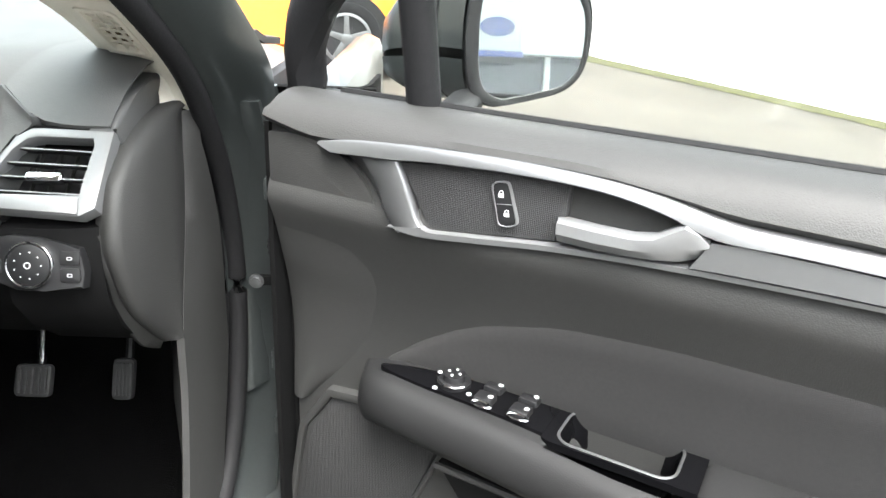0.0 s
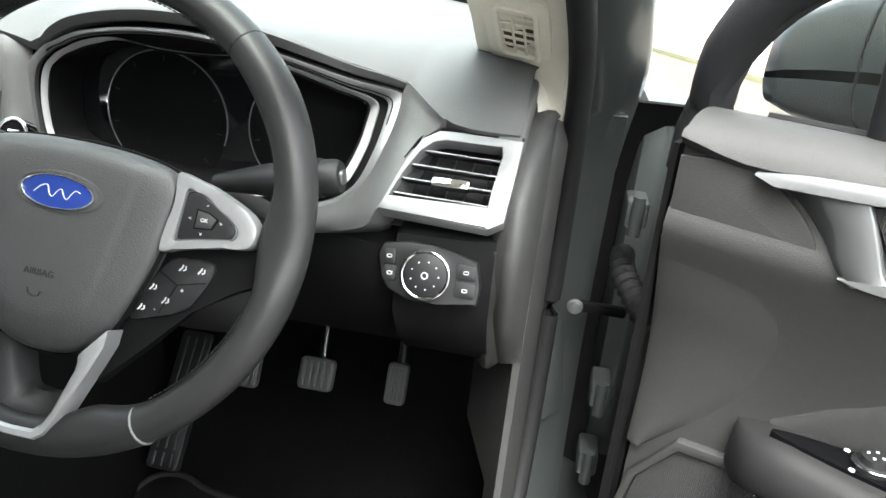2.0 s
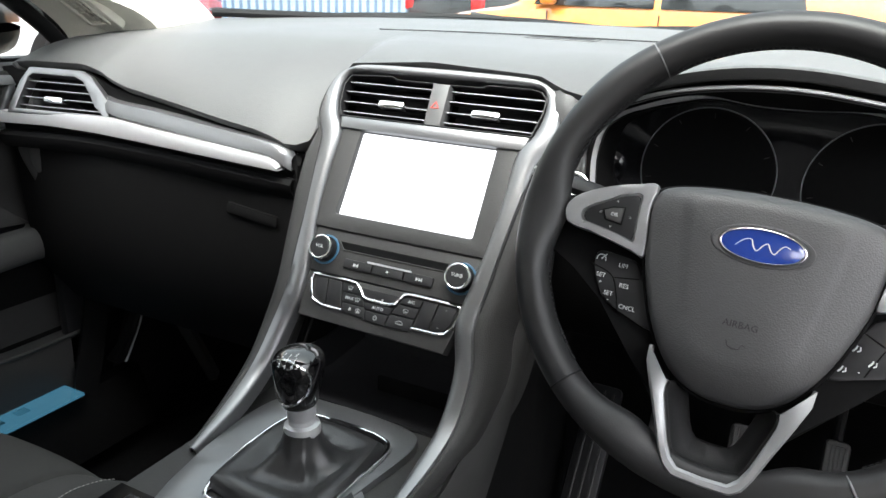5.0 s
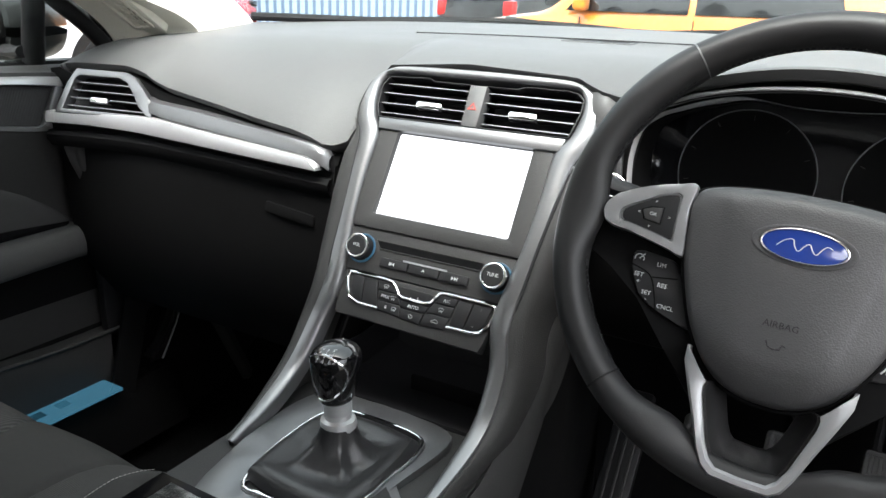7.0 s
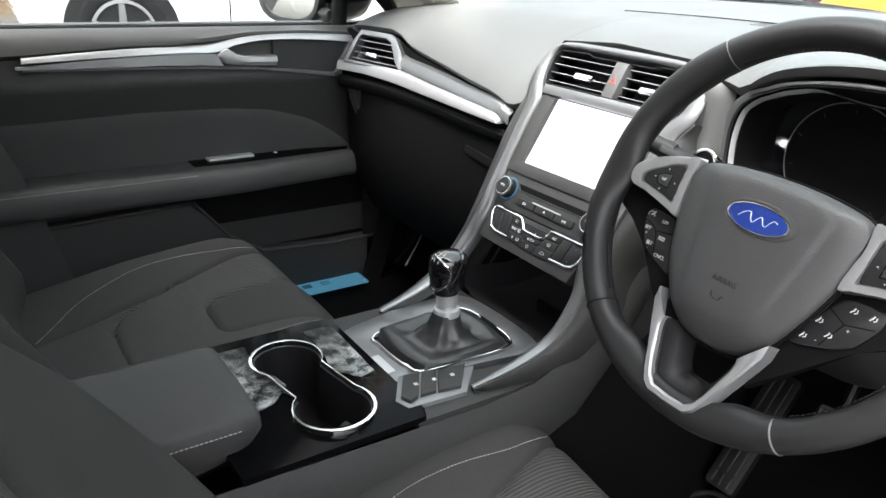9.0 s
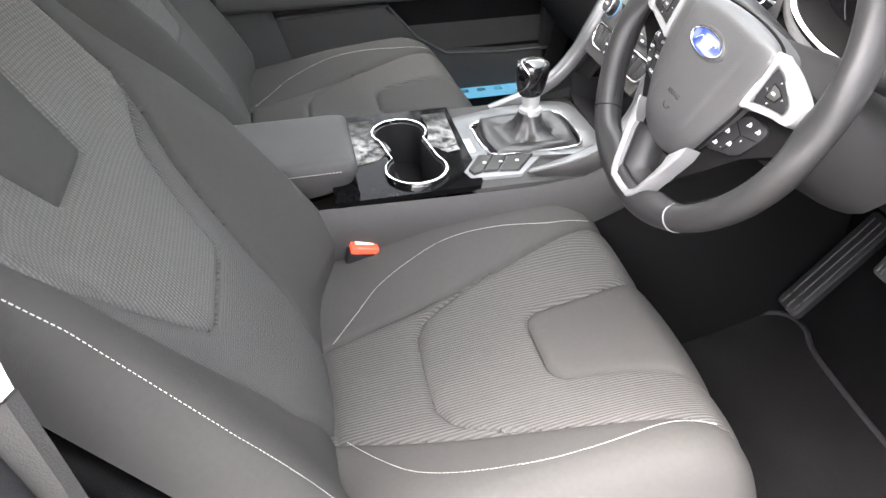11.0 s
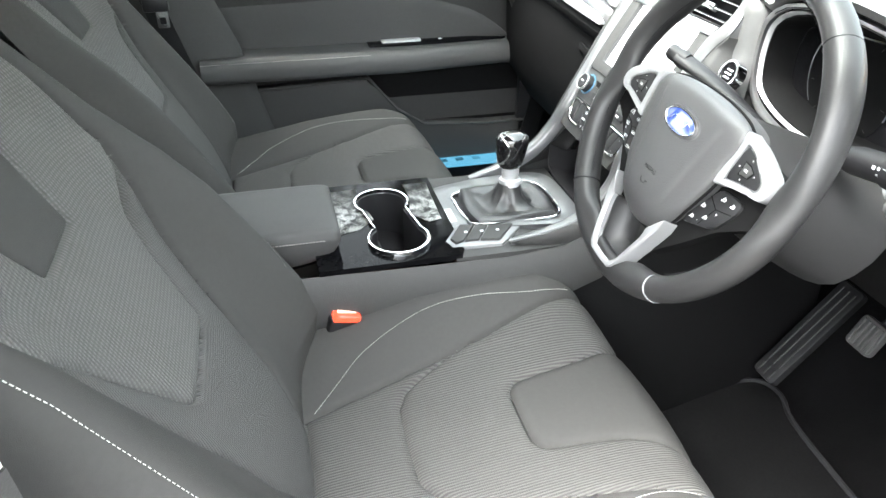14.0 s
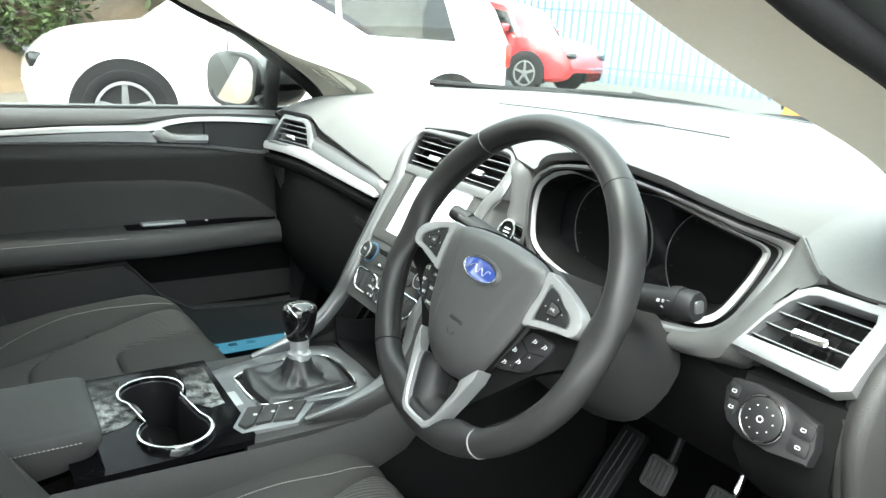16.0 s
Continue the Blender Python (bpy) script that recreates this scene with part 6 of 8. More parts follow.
    for sg in (-1, 1):
        v = np.linspace(0.06, 0.95 if sg * side > 0 else 0.60, 100)
        u = sg * tab(v, [(0.06, 0.195), (0.145, 0.197), (0.25, 0.210), (0.31, 0.222), (0.385, 0.236), (0.48, 0.246), (0.60, 0.254)])
        if sg * side > 0:
            u = sg * tab(v, [(0.06, 0.222), (0.25, 0.222), (0.4, 0.224), (0.7, 0.220), (0.95, 0.208)])
        stitches([tuple(p) for p in bf(u, v) + np.array((0, 0.0016, 0.0012))], s, width=0.0011 if sg * side > 0 else 0.0008)
    # hard base, rear shell and outer side roll
    part("seat_base", rbox((M[0], M[1] - 0.40, M[2] + 0.42), (0.46, 0.44, 0.16), 0.03), DARK, s)
    rows, roll = [], []
    for v in np.linspace(0.0, 1.0, 14):
        y, z = float(np.interp(v, _BS[:, 0], _BS[:, 1])), float(np.interp(v, _BS[:, 0], _BS[:, 2]))
        w = 0.27 - 0.03 * v
        rows.append([(M[0] + a, M[1] + y - b, M[2] + z) for a, b in ((-w, 0.045), (-w + 0.02, 0.09), (0, 0.12), (w - 0.02, 0.09), (w, 0.045))])
        if v < 0.85:
            roll.append((M[0] + side * (w - 0.012), M[1] + y - 0.035, M[2] + z - 0.02))
    part("back_shell", sheet(rows, 0.01), DARK, s)
    part("side_roll", tube(roll, 0.018, 12), DARK, s)
    return s


def buckle():
    b = thing("seat_belt_buckle", "black seat belt buckle with an orange release button brightened by added glow", "seat belt buckle", (0.155, -0.53, 0.56))
    m = pose(0, 0, 0, -14, 8, 4)
    part("body", rbox((0.150, -0.537, 0.603), (0.036, 0.048, 0.105), 0.006, turn=m), BLACK, b)
    # button and its pale mark carry added glow, neither is a lamp
    part("button", rbox((0.158, -0.524, 0.653), (0.031, 0.040, 0.012), 0.003, turn=m), ORANGE_BTN, b, "orange release button")
    part("button_mark", rbox((0.1593, -0.5225, 0.6595), (0.012, 0.026, 0.001), 0.0, turn=m), glowing("pale_mark_glow", (1.0, 0.55, 0.4), 0.12), b)
    part("stem", tube([(0.165, -0.545, 0.42), (0.162, -0.53, 0.58)], 0.012, 8, flat=0.5), BLACK, b)
# ---------------- doors ----------------


ARMREST = material("grained_armrest", (0.014, 0.014, 0.0145), 0.6, bump=0.15, bump_scale=1300, kind="leather", spec=0.22, var=0.06)


def door(side, place, label, full):
    d = thing("door_" + side, label, "car door", tuple(place(0.3, 0.6, 0)), kind="structure")
    U0, U1 = -0.10, 0.80
    us = np.linspace(U0, U1, 46)

    def sect(u, tab):
        return [place(u, z, c) for z, c in tab]
    panel_c = lambda z: interp(z, [(0.43, -0.06), (0.5, -0.05), (0.6, -0.044), (0.7, -0.046), (0.76, -0.049), (0.79, -0.0485), (0.82, -0.046), (0.845, -0.042), (0.87, -0.036), (0.89, -0.030), (0.91, -0.023), (0.925, -0.017), (0.938, -0.012), (0.948, -0.008), (0.957, -0.006), (0.966, -0.008), (0.985, -0.016), (1.03, -0.018)])
    # belt shelf
    rows = []
    for u in us:
        zl = interp(u, [(-0.10, 1.040), (-0.088, 1.0376), (-0.06, 1.0315), (-0.032, 1.0275), (0.02, 1.0315), (0.06, 1.0355), (0.115, 1.0395), (0.2175, 1.0405), (0.2635, 1.0390), (0.307, 1.0340), (0.348, 1.0285), (0.444, 1.0265), (0.66, 1.013), (0.8, 1.008)]) if full else interp(u, [(-0.10, 1.022), (-0.02, 1.027), (0.06, 1.036), (0.16, 1.040), (0.27, 1.0385), (0.33, 1.031), (0.40, 1.0245), (0.5, 1.0225), (0.66, 1.013), (0.8, 1.008)])
        low = 0.0 if full else 0.012
        tall = [(1.0610 - low, -0.062), (1.0615 - low, -0.048), (1.0600 - low, -0.036), (1.0565 - low, -0.024), (max(zl + 0.008, 1.049) - low, -0.012)]
        tall = [(max(z, zl + 0.006 + 0.05 * (-0.003 - c)), c) for z, c in tall]
        rows.append(sect(u, tall + [(zl + 0.006, -0.003), (zl, 0.0), (zl - 0.006, -0.006), (zl - 0.012, -0.02)]))
    part("belt_shelf", sheet(rows, 0.004, caps=False), PLASTIC, d, "soft dark grey shelf")
    # inner panel below the trim
    rows = []
    for u in us:
        rows.append(sect(u, [(z, panel_c(z)) for z in (1.03, 0.985, 0.966, 0.957, 0.948, 0.938, 0.925, 0.91, 0.89, 0.87, 0.845, 0.82, 0.79, 0.76, 0.70, 0.60, 0.5, 0.43)]))
    part("inner_panel", sheet(rows, 0.004), PLASTIC, d, "grained dark plastic panel")
    # front corner plate, proud of the panel
    fc = smooth_line([(-0.10, 1.022), (-0.06, 1.026), (-0.028, 1.022), (0.0, 1.006), (0.022, 0.985), (0.038, 0.958)], 4) + [(0.04, 0.952), (-0.10, 0.945)]
    part("corner_plate", prism(fc[::-1], place, -0.03, -0.006, 0.003), PLASTIC, d)
    rows = []
    for z in np.linspace(0.943, 0.695, 22):
        uc = interp(z, [(0.695, -0.085), (0.72, -0.06), (0.76, -0.02), (0.80, 0.012), (0.86, 0.036), (0.92, 0.045), (0.943, 0.046)])
        p = panel_c(z)
        bl = interp(z, [(0.7, 0.013), (0.88, 0.010), (0.943, 0.001)])
        rows.append([place(-0.105, z, p - 0.03), place(-0.103, z, p + bl * 0.7), place(-0.095, z, p + bl)] + [place(-0.09 + (uc + 0.09) * q, z, p + bl - bl * q ** 3) for q in (0.3, 0.6, 0.85, 0.95)] + [place(uc, z, p + 0.0006), place(uc + 0.004, z, p - 0.004)])
    part("lower_corner", sheet(rows, 0.003), PLASTIC, d)
    # silver loop of trim
    top = [(-0.03, 1.024), (0.0, 1.03), (0.04, 1.034), (0.10, 1.038), (0.18, 1.040), (0.25, 1.038), (0.30, 1.032), (0.35, 1.022), (0.40, 1.020), (0.5, 1.018), (0.66, 1.008)]
    topi = [(-0.012, 1.0165), (0.02, 1.0185), (0.058, 1.021), (0.10, 1.0255), (0.18, 1.0295), (0.25, 1.0285), (0.30, 1.0205), (0.34, 1.0085), (0.40, 1.0085), (0.5, 1.006), (0.66, 0.999)]
    rows = []
    for (a, b), (c, e) in zip(smooth_line(top, 4), smooth_line(topi, 4)):
        rows.append([place(a, b + 0.002, -0.012), place(a, b, 0.001), place(a, b - 0.0015, 0.0025), place((a + c) / 2, (b + e) / 2, 0.005), place(c, e + 0.0012, 0.0065), place(c, e, 0.005), place(c, e - 0.002, -0.014)])
    part("upper_trim", sheet(rows, 0.0015), TITAN if full else BRIGHT, d, "satin silver trim", angle=60)
    fr_o = [(-0.032, 1.0235), (-0.004, 1.008), (0.0228, 0.983), (0.033, 0.966), (0.040, 0.950)]
    fr_m = [(0.016, 1.027), (0.027, 1.010), (0.0392, 0.9933), (0.049, 0.968), (0.062, 0.9525)]
    fr_i = [(0.058, 1.024), (0.066, 1.008), (0.075, 0.987), (0.082, 0.970), (0.088, 0.9625)]
    rows = []
    for (a, b), (m, f), (c, e) in zip(smooth_line(fr_o, 4), smooth_line(fr_m, 4), smooth_line(fr_i, 4)):
        rows.append([place(a, b, -0.026), place(a + 0.001, b, -0.016), place(m - 0.002, f, 0.000), place(m + 0.002, f, 0.003), place(c - 0.003, e, 0.003), place(c, e, 0.0005), place(c, e, -0.012)])
    part("front_trim", sheet(rows, 0.0015), TITAN, d, "dark satin trim", angle=60)
    bt = [(0.052, 0.9565), (0.075, 0.9535), (0.10, 0.9545), (0.15, 0.961), (0.22, 0.970), (0.32, 0.977), (0.45, 0.982), (0.66, 0.986)]
    bi = [(0.088, 0.9625), (0.094, 0.9605), (0.105, 0.961), (0.15, 0.9665), (0.22, 0.975), (0.32, 0.982), (0.45, 0.986), (0.66, 0.990)]
    rows = []
    for (a, b), (c, e) in zip(smooth_line(bt, 4), smooth_line(bi, 4)):
        rows.append([place(a, b - 0.002, -0.01), place(a, b, 0.003), place(c, e, 0.004), place(c, e + 0.002, -0.012)])
    part("lower_trim", sheet(rows, 0.0015), SILVER, d, "satin silver trim")
    st = [(0.337, 1.0060), (0.36, 1.0075), (0.42, 1.0072), (0.5, 1.0045), (0.60, 0.999), (0.67, 0.994)]
    sb = [(0.325, 0.984), (0.36, 0.986), (0.42, 0.988), (0.5, 0.989), (0.60, 0.990), (0.67, 0.990)]
    rows = [[place(a, b, -0.01), place(a, b, 0.004), place(c, e, 0.007), place(c, e, -0.01)] for (a, b), (c, e) in zip(st, sb)]
    part("strip", sheet(rows, 0.0015), TITAN if full else SILVER, d, "satin silver strip")
    # meshed insert, recess and pull
    ins = [(0.060, 1.019), (0.094, 0.962), (0.15, 0.969), (0.215, 0.977), (0.222, 1.0), (0.222, 1.028), (0.15, 1.028)]
    part("insert", prism(ins, place, -0.016, -0.003, 0.001), material("meshed_insert", (0.062, 0.062, 0.064), 0.7, bump=1.0, bump_scale=190, kind="mesh", spec=0.25), d, "fine meshed dark insert")
    rec = [(0.222, 0.978), (0.33, 0.985), (0.33, 1.005), (0.30, 1.018), (0.25, 1.03), (0.222, 1.033)]
    part("recess", prism(rec, place, -0.05, -0.034), BLACK, d)
    rows = []
    for u, zt, zb, dp in ((0.216, 0.999, 0.9815, 0.003), (0.219, 1.0, 0.980, 0.010), (0.25, 1.0005, 0.981, 0.014), (0.28, 1.001, 0.9825, 0.015), (0.297, 1.004, 0.9835, 0.014), (0.308, 1.011, 0.9845, 0.012), (0.318, 1.0165, 0.986, 0.010), (0.328, 1.0125, 0.990, 0.008), (0.336, 1.006, 0.998, 0.005)):
        zm = zb + (zt - zb) * 0.45
        rows.append([place(u, zt, dp - 0.016), place(u, zt, dp - 0.004), place(u, zt - 0.002, dp), place(u, zm, dp + 0.001), place(u, zb + 0.001, dp - 0.005), place(u, zb, dp - 0.016)])
    part("pull_handle", sheet(rows, loop_v=True, caps=True), SILVER if full else BRIGHT, d, "bright satin door pull")
    if full:
        lo = smooth_line([(0.1655, 0.9815), (0.172, 0.9815), (0.1795, 0.984), (0.181, 0.989), (0.176, 1.004), (0.1715, 1.0175), (0.168, 1.0205), (0.160, 1.0195), (0.1555, 1.0165), (0.156, 1.011), (0.160, 0.997), (0.163, 0.985)], 2, True)
        li = [(0.168 + (p - 0.168) * 0.90, 1.001 + (q - 1.001) * 0.96) for p, q in lo]
        ls = part("lock_switch", prism(li, place, -0.003, 0.001, 0.001), BLACK, d, "black lock switch with chrome rim")
        part("switch_rim", ring(lo, li, place, -0.003, 0.002, 0.0003), SILVER, ls)
        for b in (0.993, 1.009):
            part("lock_symbol", prism(rounded(0.1655 - (b - 1.0) * 0.4, b - 0.0025, 0.1705 - (b - 1.0) * 0.4, b + 0.001, 0.0008), place, 0.0005, 0.0014), MARK, ls)
            part("lock_symbol", ring(circle(0.168 - (b - 1.0) * 0.4, b + 0.0018, 0.0021, 10), circle(0.168 - (b - 1.0) * 0.4, b + 0.0018, 0.0014, 10), place, 0.0005, 0.0014), MARK, ls)
        part("switch_gap", tube([place(0.161, 1.0, 0.001), place(0.1755, 1.002, 0.001)], 0.0004, 5), TITAN, ls)
    # padded lower insert with a curved upper edge
    rows = []
    for u in np.linspace(0.03, 0.78, 34):
        zt = interp(u, [(0.03, 0.785), (0.08, 0.83), (0.135, 0.866), (0.22, 0.895), (0.32, 0.907), (0.47, 0.910), (0.8, 0.90)])
        zb = 0.775
        row = []
        for s in np.linspace(0, 1, 9):
            z = zb + (zt - zb) * s
            back = panel_c(z)
            row.append(place(u, z, back + 0.006 * math.sin(math.pi * min(1, s * 1.0)) ** 0.5 + (0.0 if s < 1 else -0.003)))
        rows.append(row)
    part("padded_insert", sheet(rows, 0.003), FABRIC if full else VINYL, d, "padded dark insert")
    # armrest
    AZ = 0.79
    rows = []
    for u in list(np.linspace(0.0, 0.1, 8)) + list(np.linspace(0.13, 0.78, 20)):
        dn = interp(u, [(0.0, -0.03), (0.012, -0.006), (0.03, 0.010), (0.055, 0.018), (0.1, 0.023), (0.2, 0.033), (0.3, 0.045), (0.5, 0.05), (0.8, 0.05)])
        zt = interp(u, [(0.0, 0.775), (0.05, AZ), (0.36, AZ), (0.42, AZ + 0.002), (0.8, AZ + 0.004)])
        sink = 0.06 if full and 0.235 < u < 0.35 else 0.0
        df = -0.07
        rows.append([place(u, zt, df), place(u, zt - sink, -0.055), place(u, zt - sink, dn - 0.022), place(u, zt, dn - 0.018)] + [place(u, zt - 0.030 + 0.030 * math.cos(q), dn - 0.018 + 0.018 * math.sin(q)) for q in (radians(g) for g in (25, 50, 75, 95, 115, 135))] + [place(u, zt - 0.06, dn - 0.03), place(u, zt - 0.068, df)])
    part("armrest", sheet(rows, 0.003), VINYL if not full else ARMREST, d, "padded armrest", angle=65)
    ap = lambda a, b, c: place(a, AZ + c, b)
    gl = [(0.19, -0.052), (0.395, -0.06), (0.395, 0.0), (0.25, 0.0), (0.06, -0.012), (0.05, -0.022)]
    well = rounded(0.238, -0.050, 0.345, 0.008, 0.016, 5)
    if full:
        cut = smooth_line([(0.036, -0.018), (0.07, -0.03), (0.14, -0.045), (0.226, -0.056)], 4) + [(0.226, 0.004), (0.188, 0.0), (0.14, -0.003), (0.10, -0.004), (0.065, -0.007), (0.045, -0.011), (0.036, -0.015)]
        sw = part("switch_panel", prism(cut[::-1], ap, -0.004, 0.0035, 0.001), GLOSS, d, "piano black window switch panel")
        wc = (0.2915, -0.021)
        box = []
        for a, b in well:
            da, db = a - wc[0], b - wc[1]
            k = min(abs((0.074 if da > 0 else 0.0655) / da) if abs(da) > 1e-6 else 9, abs((0.033 if db > 0 else 0.040) / db) if abs(db) > 1e-6 else 9)
            box.append((wc[0] + da * k, wc[1] + db * k))
        part("cup_plate", ring(box, well, ap, -0.004, 0.0035, 0.0), GLOSS, sw)
        ins = [(wc[0] + (a - wc[0]) * 0.93, wc[1] + (b - wc[1]) * 0.88) for a, b in well]
        part("grab_cup", sheet([[ap(a, b, 0.003) for a, b in well], [ap(a, b, -0.012) for a, b in ins], [ap(a, b, -0.045) for a, b in ins]], 0.0015, loop_v=True), GLOSS, sw, "deep gloss black grab cup")
        part("cup_floor", prism(ins, ap, -0.05, -0.042), PLASTIC, sw)
        part("cup_rim", tube([ap(a, b, 0.0035) for a, b in well], 0.0014, 6, closed=True), TITAN, sw)
    else:
        sw = part("switch_panel", prism(gl[::-1], ap, -0.004, 0.0035, 0.001), GLOSS, d, "piano black window switch panel")
    if full:
        part("mirror_knob", lathe([(0.017, 0.0), (0.017, 0.004), (0.012, 0.006), (0.011, 0.012), (0.004, 0.013)], lambda a, b, c: ap(0.118 + a, -0.025 + b, 0.003 + c)), BLACK, sw)
        for q in range(4):
            part("knob_mark", prism(circle(0.118 + 0.006 * math.cos(q * 1.57), -0.025 + 0.006 * math.sin(q * 1.57), 0.0014, 8), ap, 0.0155, 0.0166), MARK, sw)
        for q in range(4):
            part("knob_mark", prism(circle(0.118 + 0.025 * math.cos(q * 1.57 + 0.5), -0.025 + 0.021 * math.sin(q * 1.57 + 0.5), 0.0026, 10), ap, 0.003, 0.0044), MARK, sw)
        part("knob_arc", tube([ap(0.118 + 0.0168 * math.cos(q), -0.025 + 0.0168 * math.sin(q), 0.0085) for q in np.linspace(0.5, 2.8, 12)], 0.0012, 6), CHROME, sw)
        for a in (0.158, 0.196):
            for b in (-0.038, -0.014):
                k = part("window_switch", prism(rounded(a - 0.010, b - 0.009, a + 0.010, b + 0.009, 0.003), ap, 0.0, 0.010, 0.003), BLACK, sw, "black window switch")
                part("switch_symbol", prism(circle(a + 0.006, b, 0.0026, 10), ap, 0.0098, 0.0106), MARK, k)
            part("switch_glint", tube([ap(a + 0.002 + 0.0105 * math.cos(q), -0.0015 + 0.0042 * math.sin(q), 0.0075) for q in (2 * math.pi * j / 18 for j in range(18))], 0.0012, 6, closed=True), CHROME, sw)
    else:
        part("switch_key", prism(rounded(0.265, -0.045, 0.36, -0.02, 0.003), ap, 0.003, 0.0075, 0.001), BRIGHT, sw, "silver window switch")
        part("switch_symbol", prism(circle(0.215, -0.032, 0.004, 10), ap, 0.003, 0.0046), MARK, sw)
    stitches([place(u, AZ - 0.004, interp(u, [(0.38, 0.044), (0.5, 0.0445), (0.8, 0.0445)])) for u in (0.40, 0.5, 0.78)], d) if not full else None
    # speaker grille / map pocket
    if full:
        sp = [(-0.085, 0.655), (-0.045, 0.712), (0.0, 0.718), (0.10, 0.695), (0.06, 0.60), (0.03, 0.54), (-0.11, 0.52)]
        part("speaker_grille", prism(sp, place, -0.05, -0.036, 0.004), material("speaker_mesh", (0.042, 0.042, 0.043), 0.75, bump=1.0, bump_scale=150, kind="mesh", spec=0.25), d, "fine meshed speaker grille")
        part("speaker_rim", ring([(a * 1.0 + (a - 0.0) * 0.10, 0.62 + (b - 0.62) * 1.12) for a, b in sp], sp, place, -0.05, -0.032, 0.003), PLASTIC, d)
    pk = [(0.11, 0.70), (0.40, 0.70), (0.40, 0.70), (0.78, 0.69), (0.78, 0.50), (0.27, 0.56), (0.20, 0.585)] if full else [(0.40, 0.715), (0.78, 0.70), (0.78, 0.46), (-0.02, 0.46), (-0.02, 0.575), (0.10, 0.575), (0.26, 0.585), (0.33, 0.63)]
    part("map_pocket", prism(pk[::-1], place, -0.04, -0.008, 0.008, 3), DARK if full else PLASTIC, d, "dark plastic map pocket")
    if not full:
        # no hole here: a dark plate on the panel paints the pocket's shade
        part("pocket_shade", prism([(-0.03, 0.722), (-0.03, 0.56), (0.10, 0.56), (0.28, 0.575), (0.35, 0.63), (0.41, 0.722)], place, -0.06, -0.041, 0.002), DARK, d, "dark plate for the shaded pocket opening")
    part("pocket_lip", tube([place(a, b, -0.008) for a, b in (pk[:4] if full else pk[4:] + pk[:2])], 0.004, 6), PLASTIC, d)
    # outer skin and metal edge
    rows = []
    for u in (-0.13, -0.10, 0.2, 0.5, 0.82, 0.88):
        rows.append(sect(u, [(1.055, -0.10), (1.0, -0.135), (0.85, -0.155), (0.65, -0.16), (0.45, -0.15), (0.34, -0.12)]))
    part("outer_skin", sheet(rows, 0.006), PAINT, d, "dark grey painted outer skin")
    # front edge coloured black in place of the shade in the hinge gap
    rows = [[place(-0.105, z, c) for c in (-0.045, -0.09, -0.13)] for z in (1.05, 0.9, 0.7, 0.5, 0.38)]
    part("front_edge", sheet(rows, 0.006), HOODBLACK, d, "hinge edge of the door blackened for its shade")
    rows = [[place(u, z, -0.10) for u in (-0.10, 0.3, 0.82)] for z in (1.05, 0.7, 0.38)]
    part("core", sheet(rows, 0.03), BLACK, d)
    # window frame
    up = smooth_line([(-0.115, 0.99), (-0.112, 1.05), (-0.10, 1.11), (-0.06, 1.165), (0.0, 1.205), (0.10, 1.26), (0.25, 1.33), (0.4, 1.385), (0.6, 1.42), (0.8, 1.40)], 4)
    part("window_frame", tube([place(a, b, -0.085 + 0.30 * max(0, b - 1.06)) for a, b in up], 0.022, 10, flat=1.2, up=(0, 0, 1)), RUBBER, d, "black rubber window frame")
    part("quarter_divider", tube([place(0.048, 1.05, -0.066), place(0.046, 1.24, -0.03)], 0.018, 12, flat=0.8), RUBBER, d, "black divider bar")
    part("glass_seal", tube([place(u, 1.0615 if full else 1.050, -0.0655) for u in (-0.05, 0.2, 0.5, 0.8)], 0.004, 6), RUBBER, d)
    part("shut_line", tube([place(-0.095, 0.9440, -0.0065), place(-0.0108, 0.9470, -0.0058), place(0.0400, 0.9465, -0.0058)], 0.0009, 5), TITAN, d, "pale edge line")
    if full:
        rows = []
        for u in np.linspace(-0.05, 0.8, 12):
            t = interp(u, [(a, b) for a, b in up[8:]])
            rows.append([place(u, z, -0.068 + 0.28 * (z - 1.06)) for z in np.linspace(1.05, max(1.1, t), 4)])
        p = part("pane", sheet(rows, 0.004), WINDOW, d)
        p.visible_shadow = False
    return d


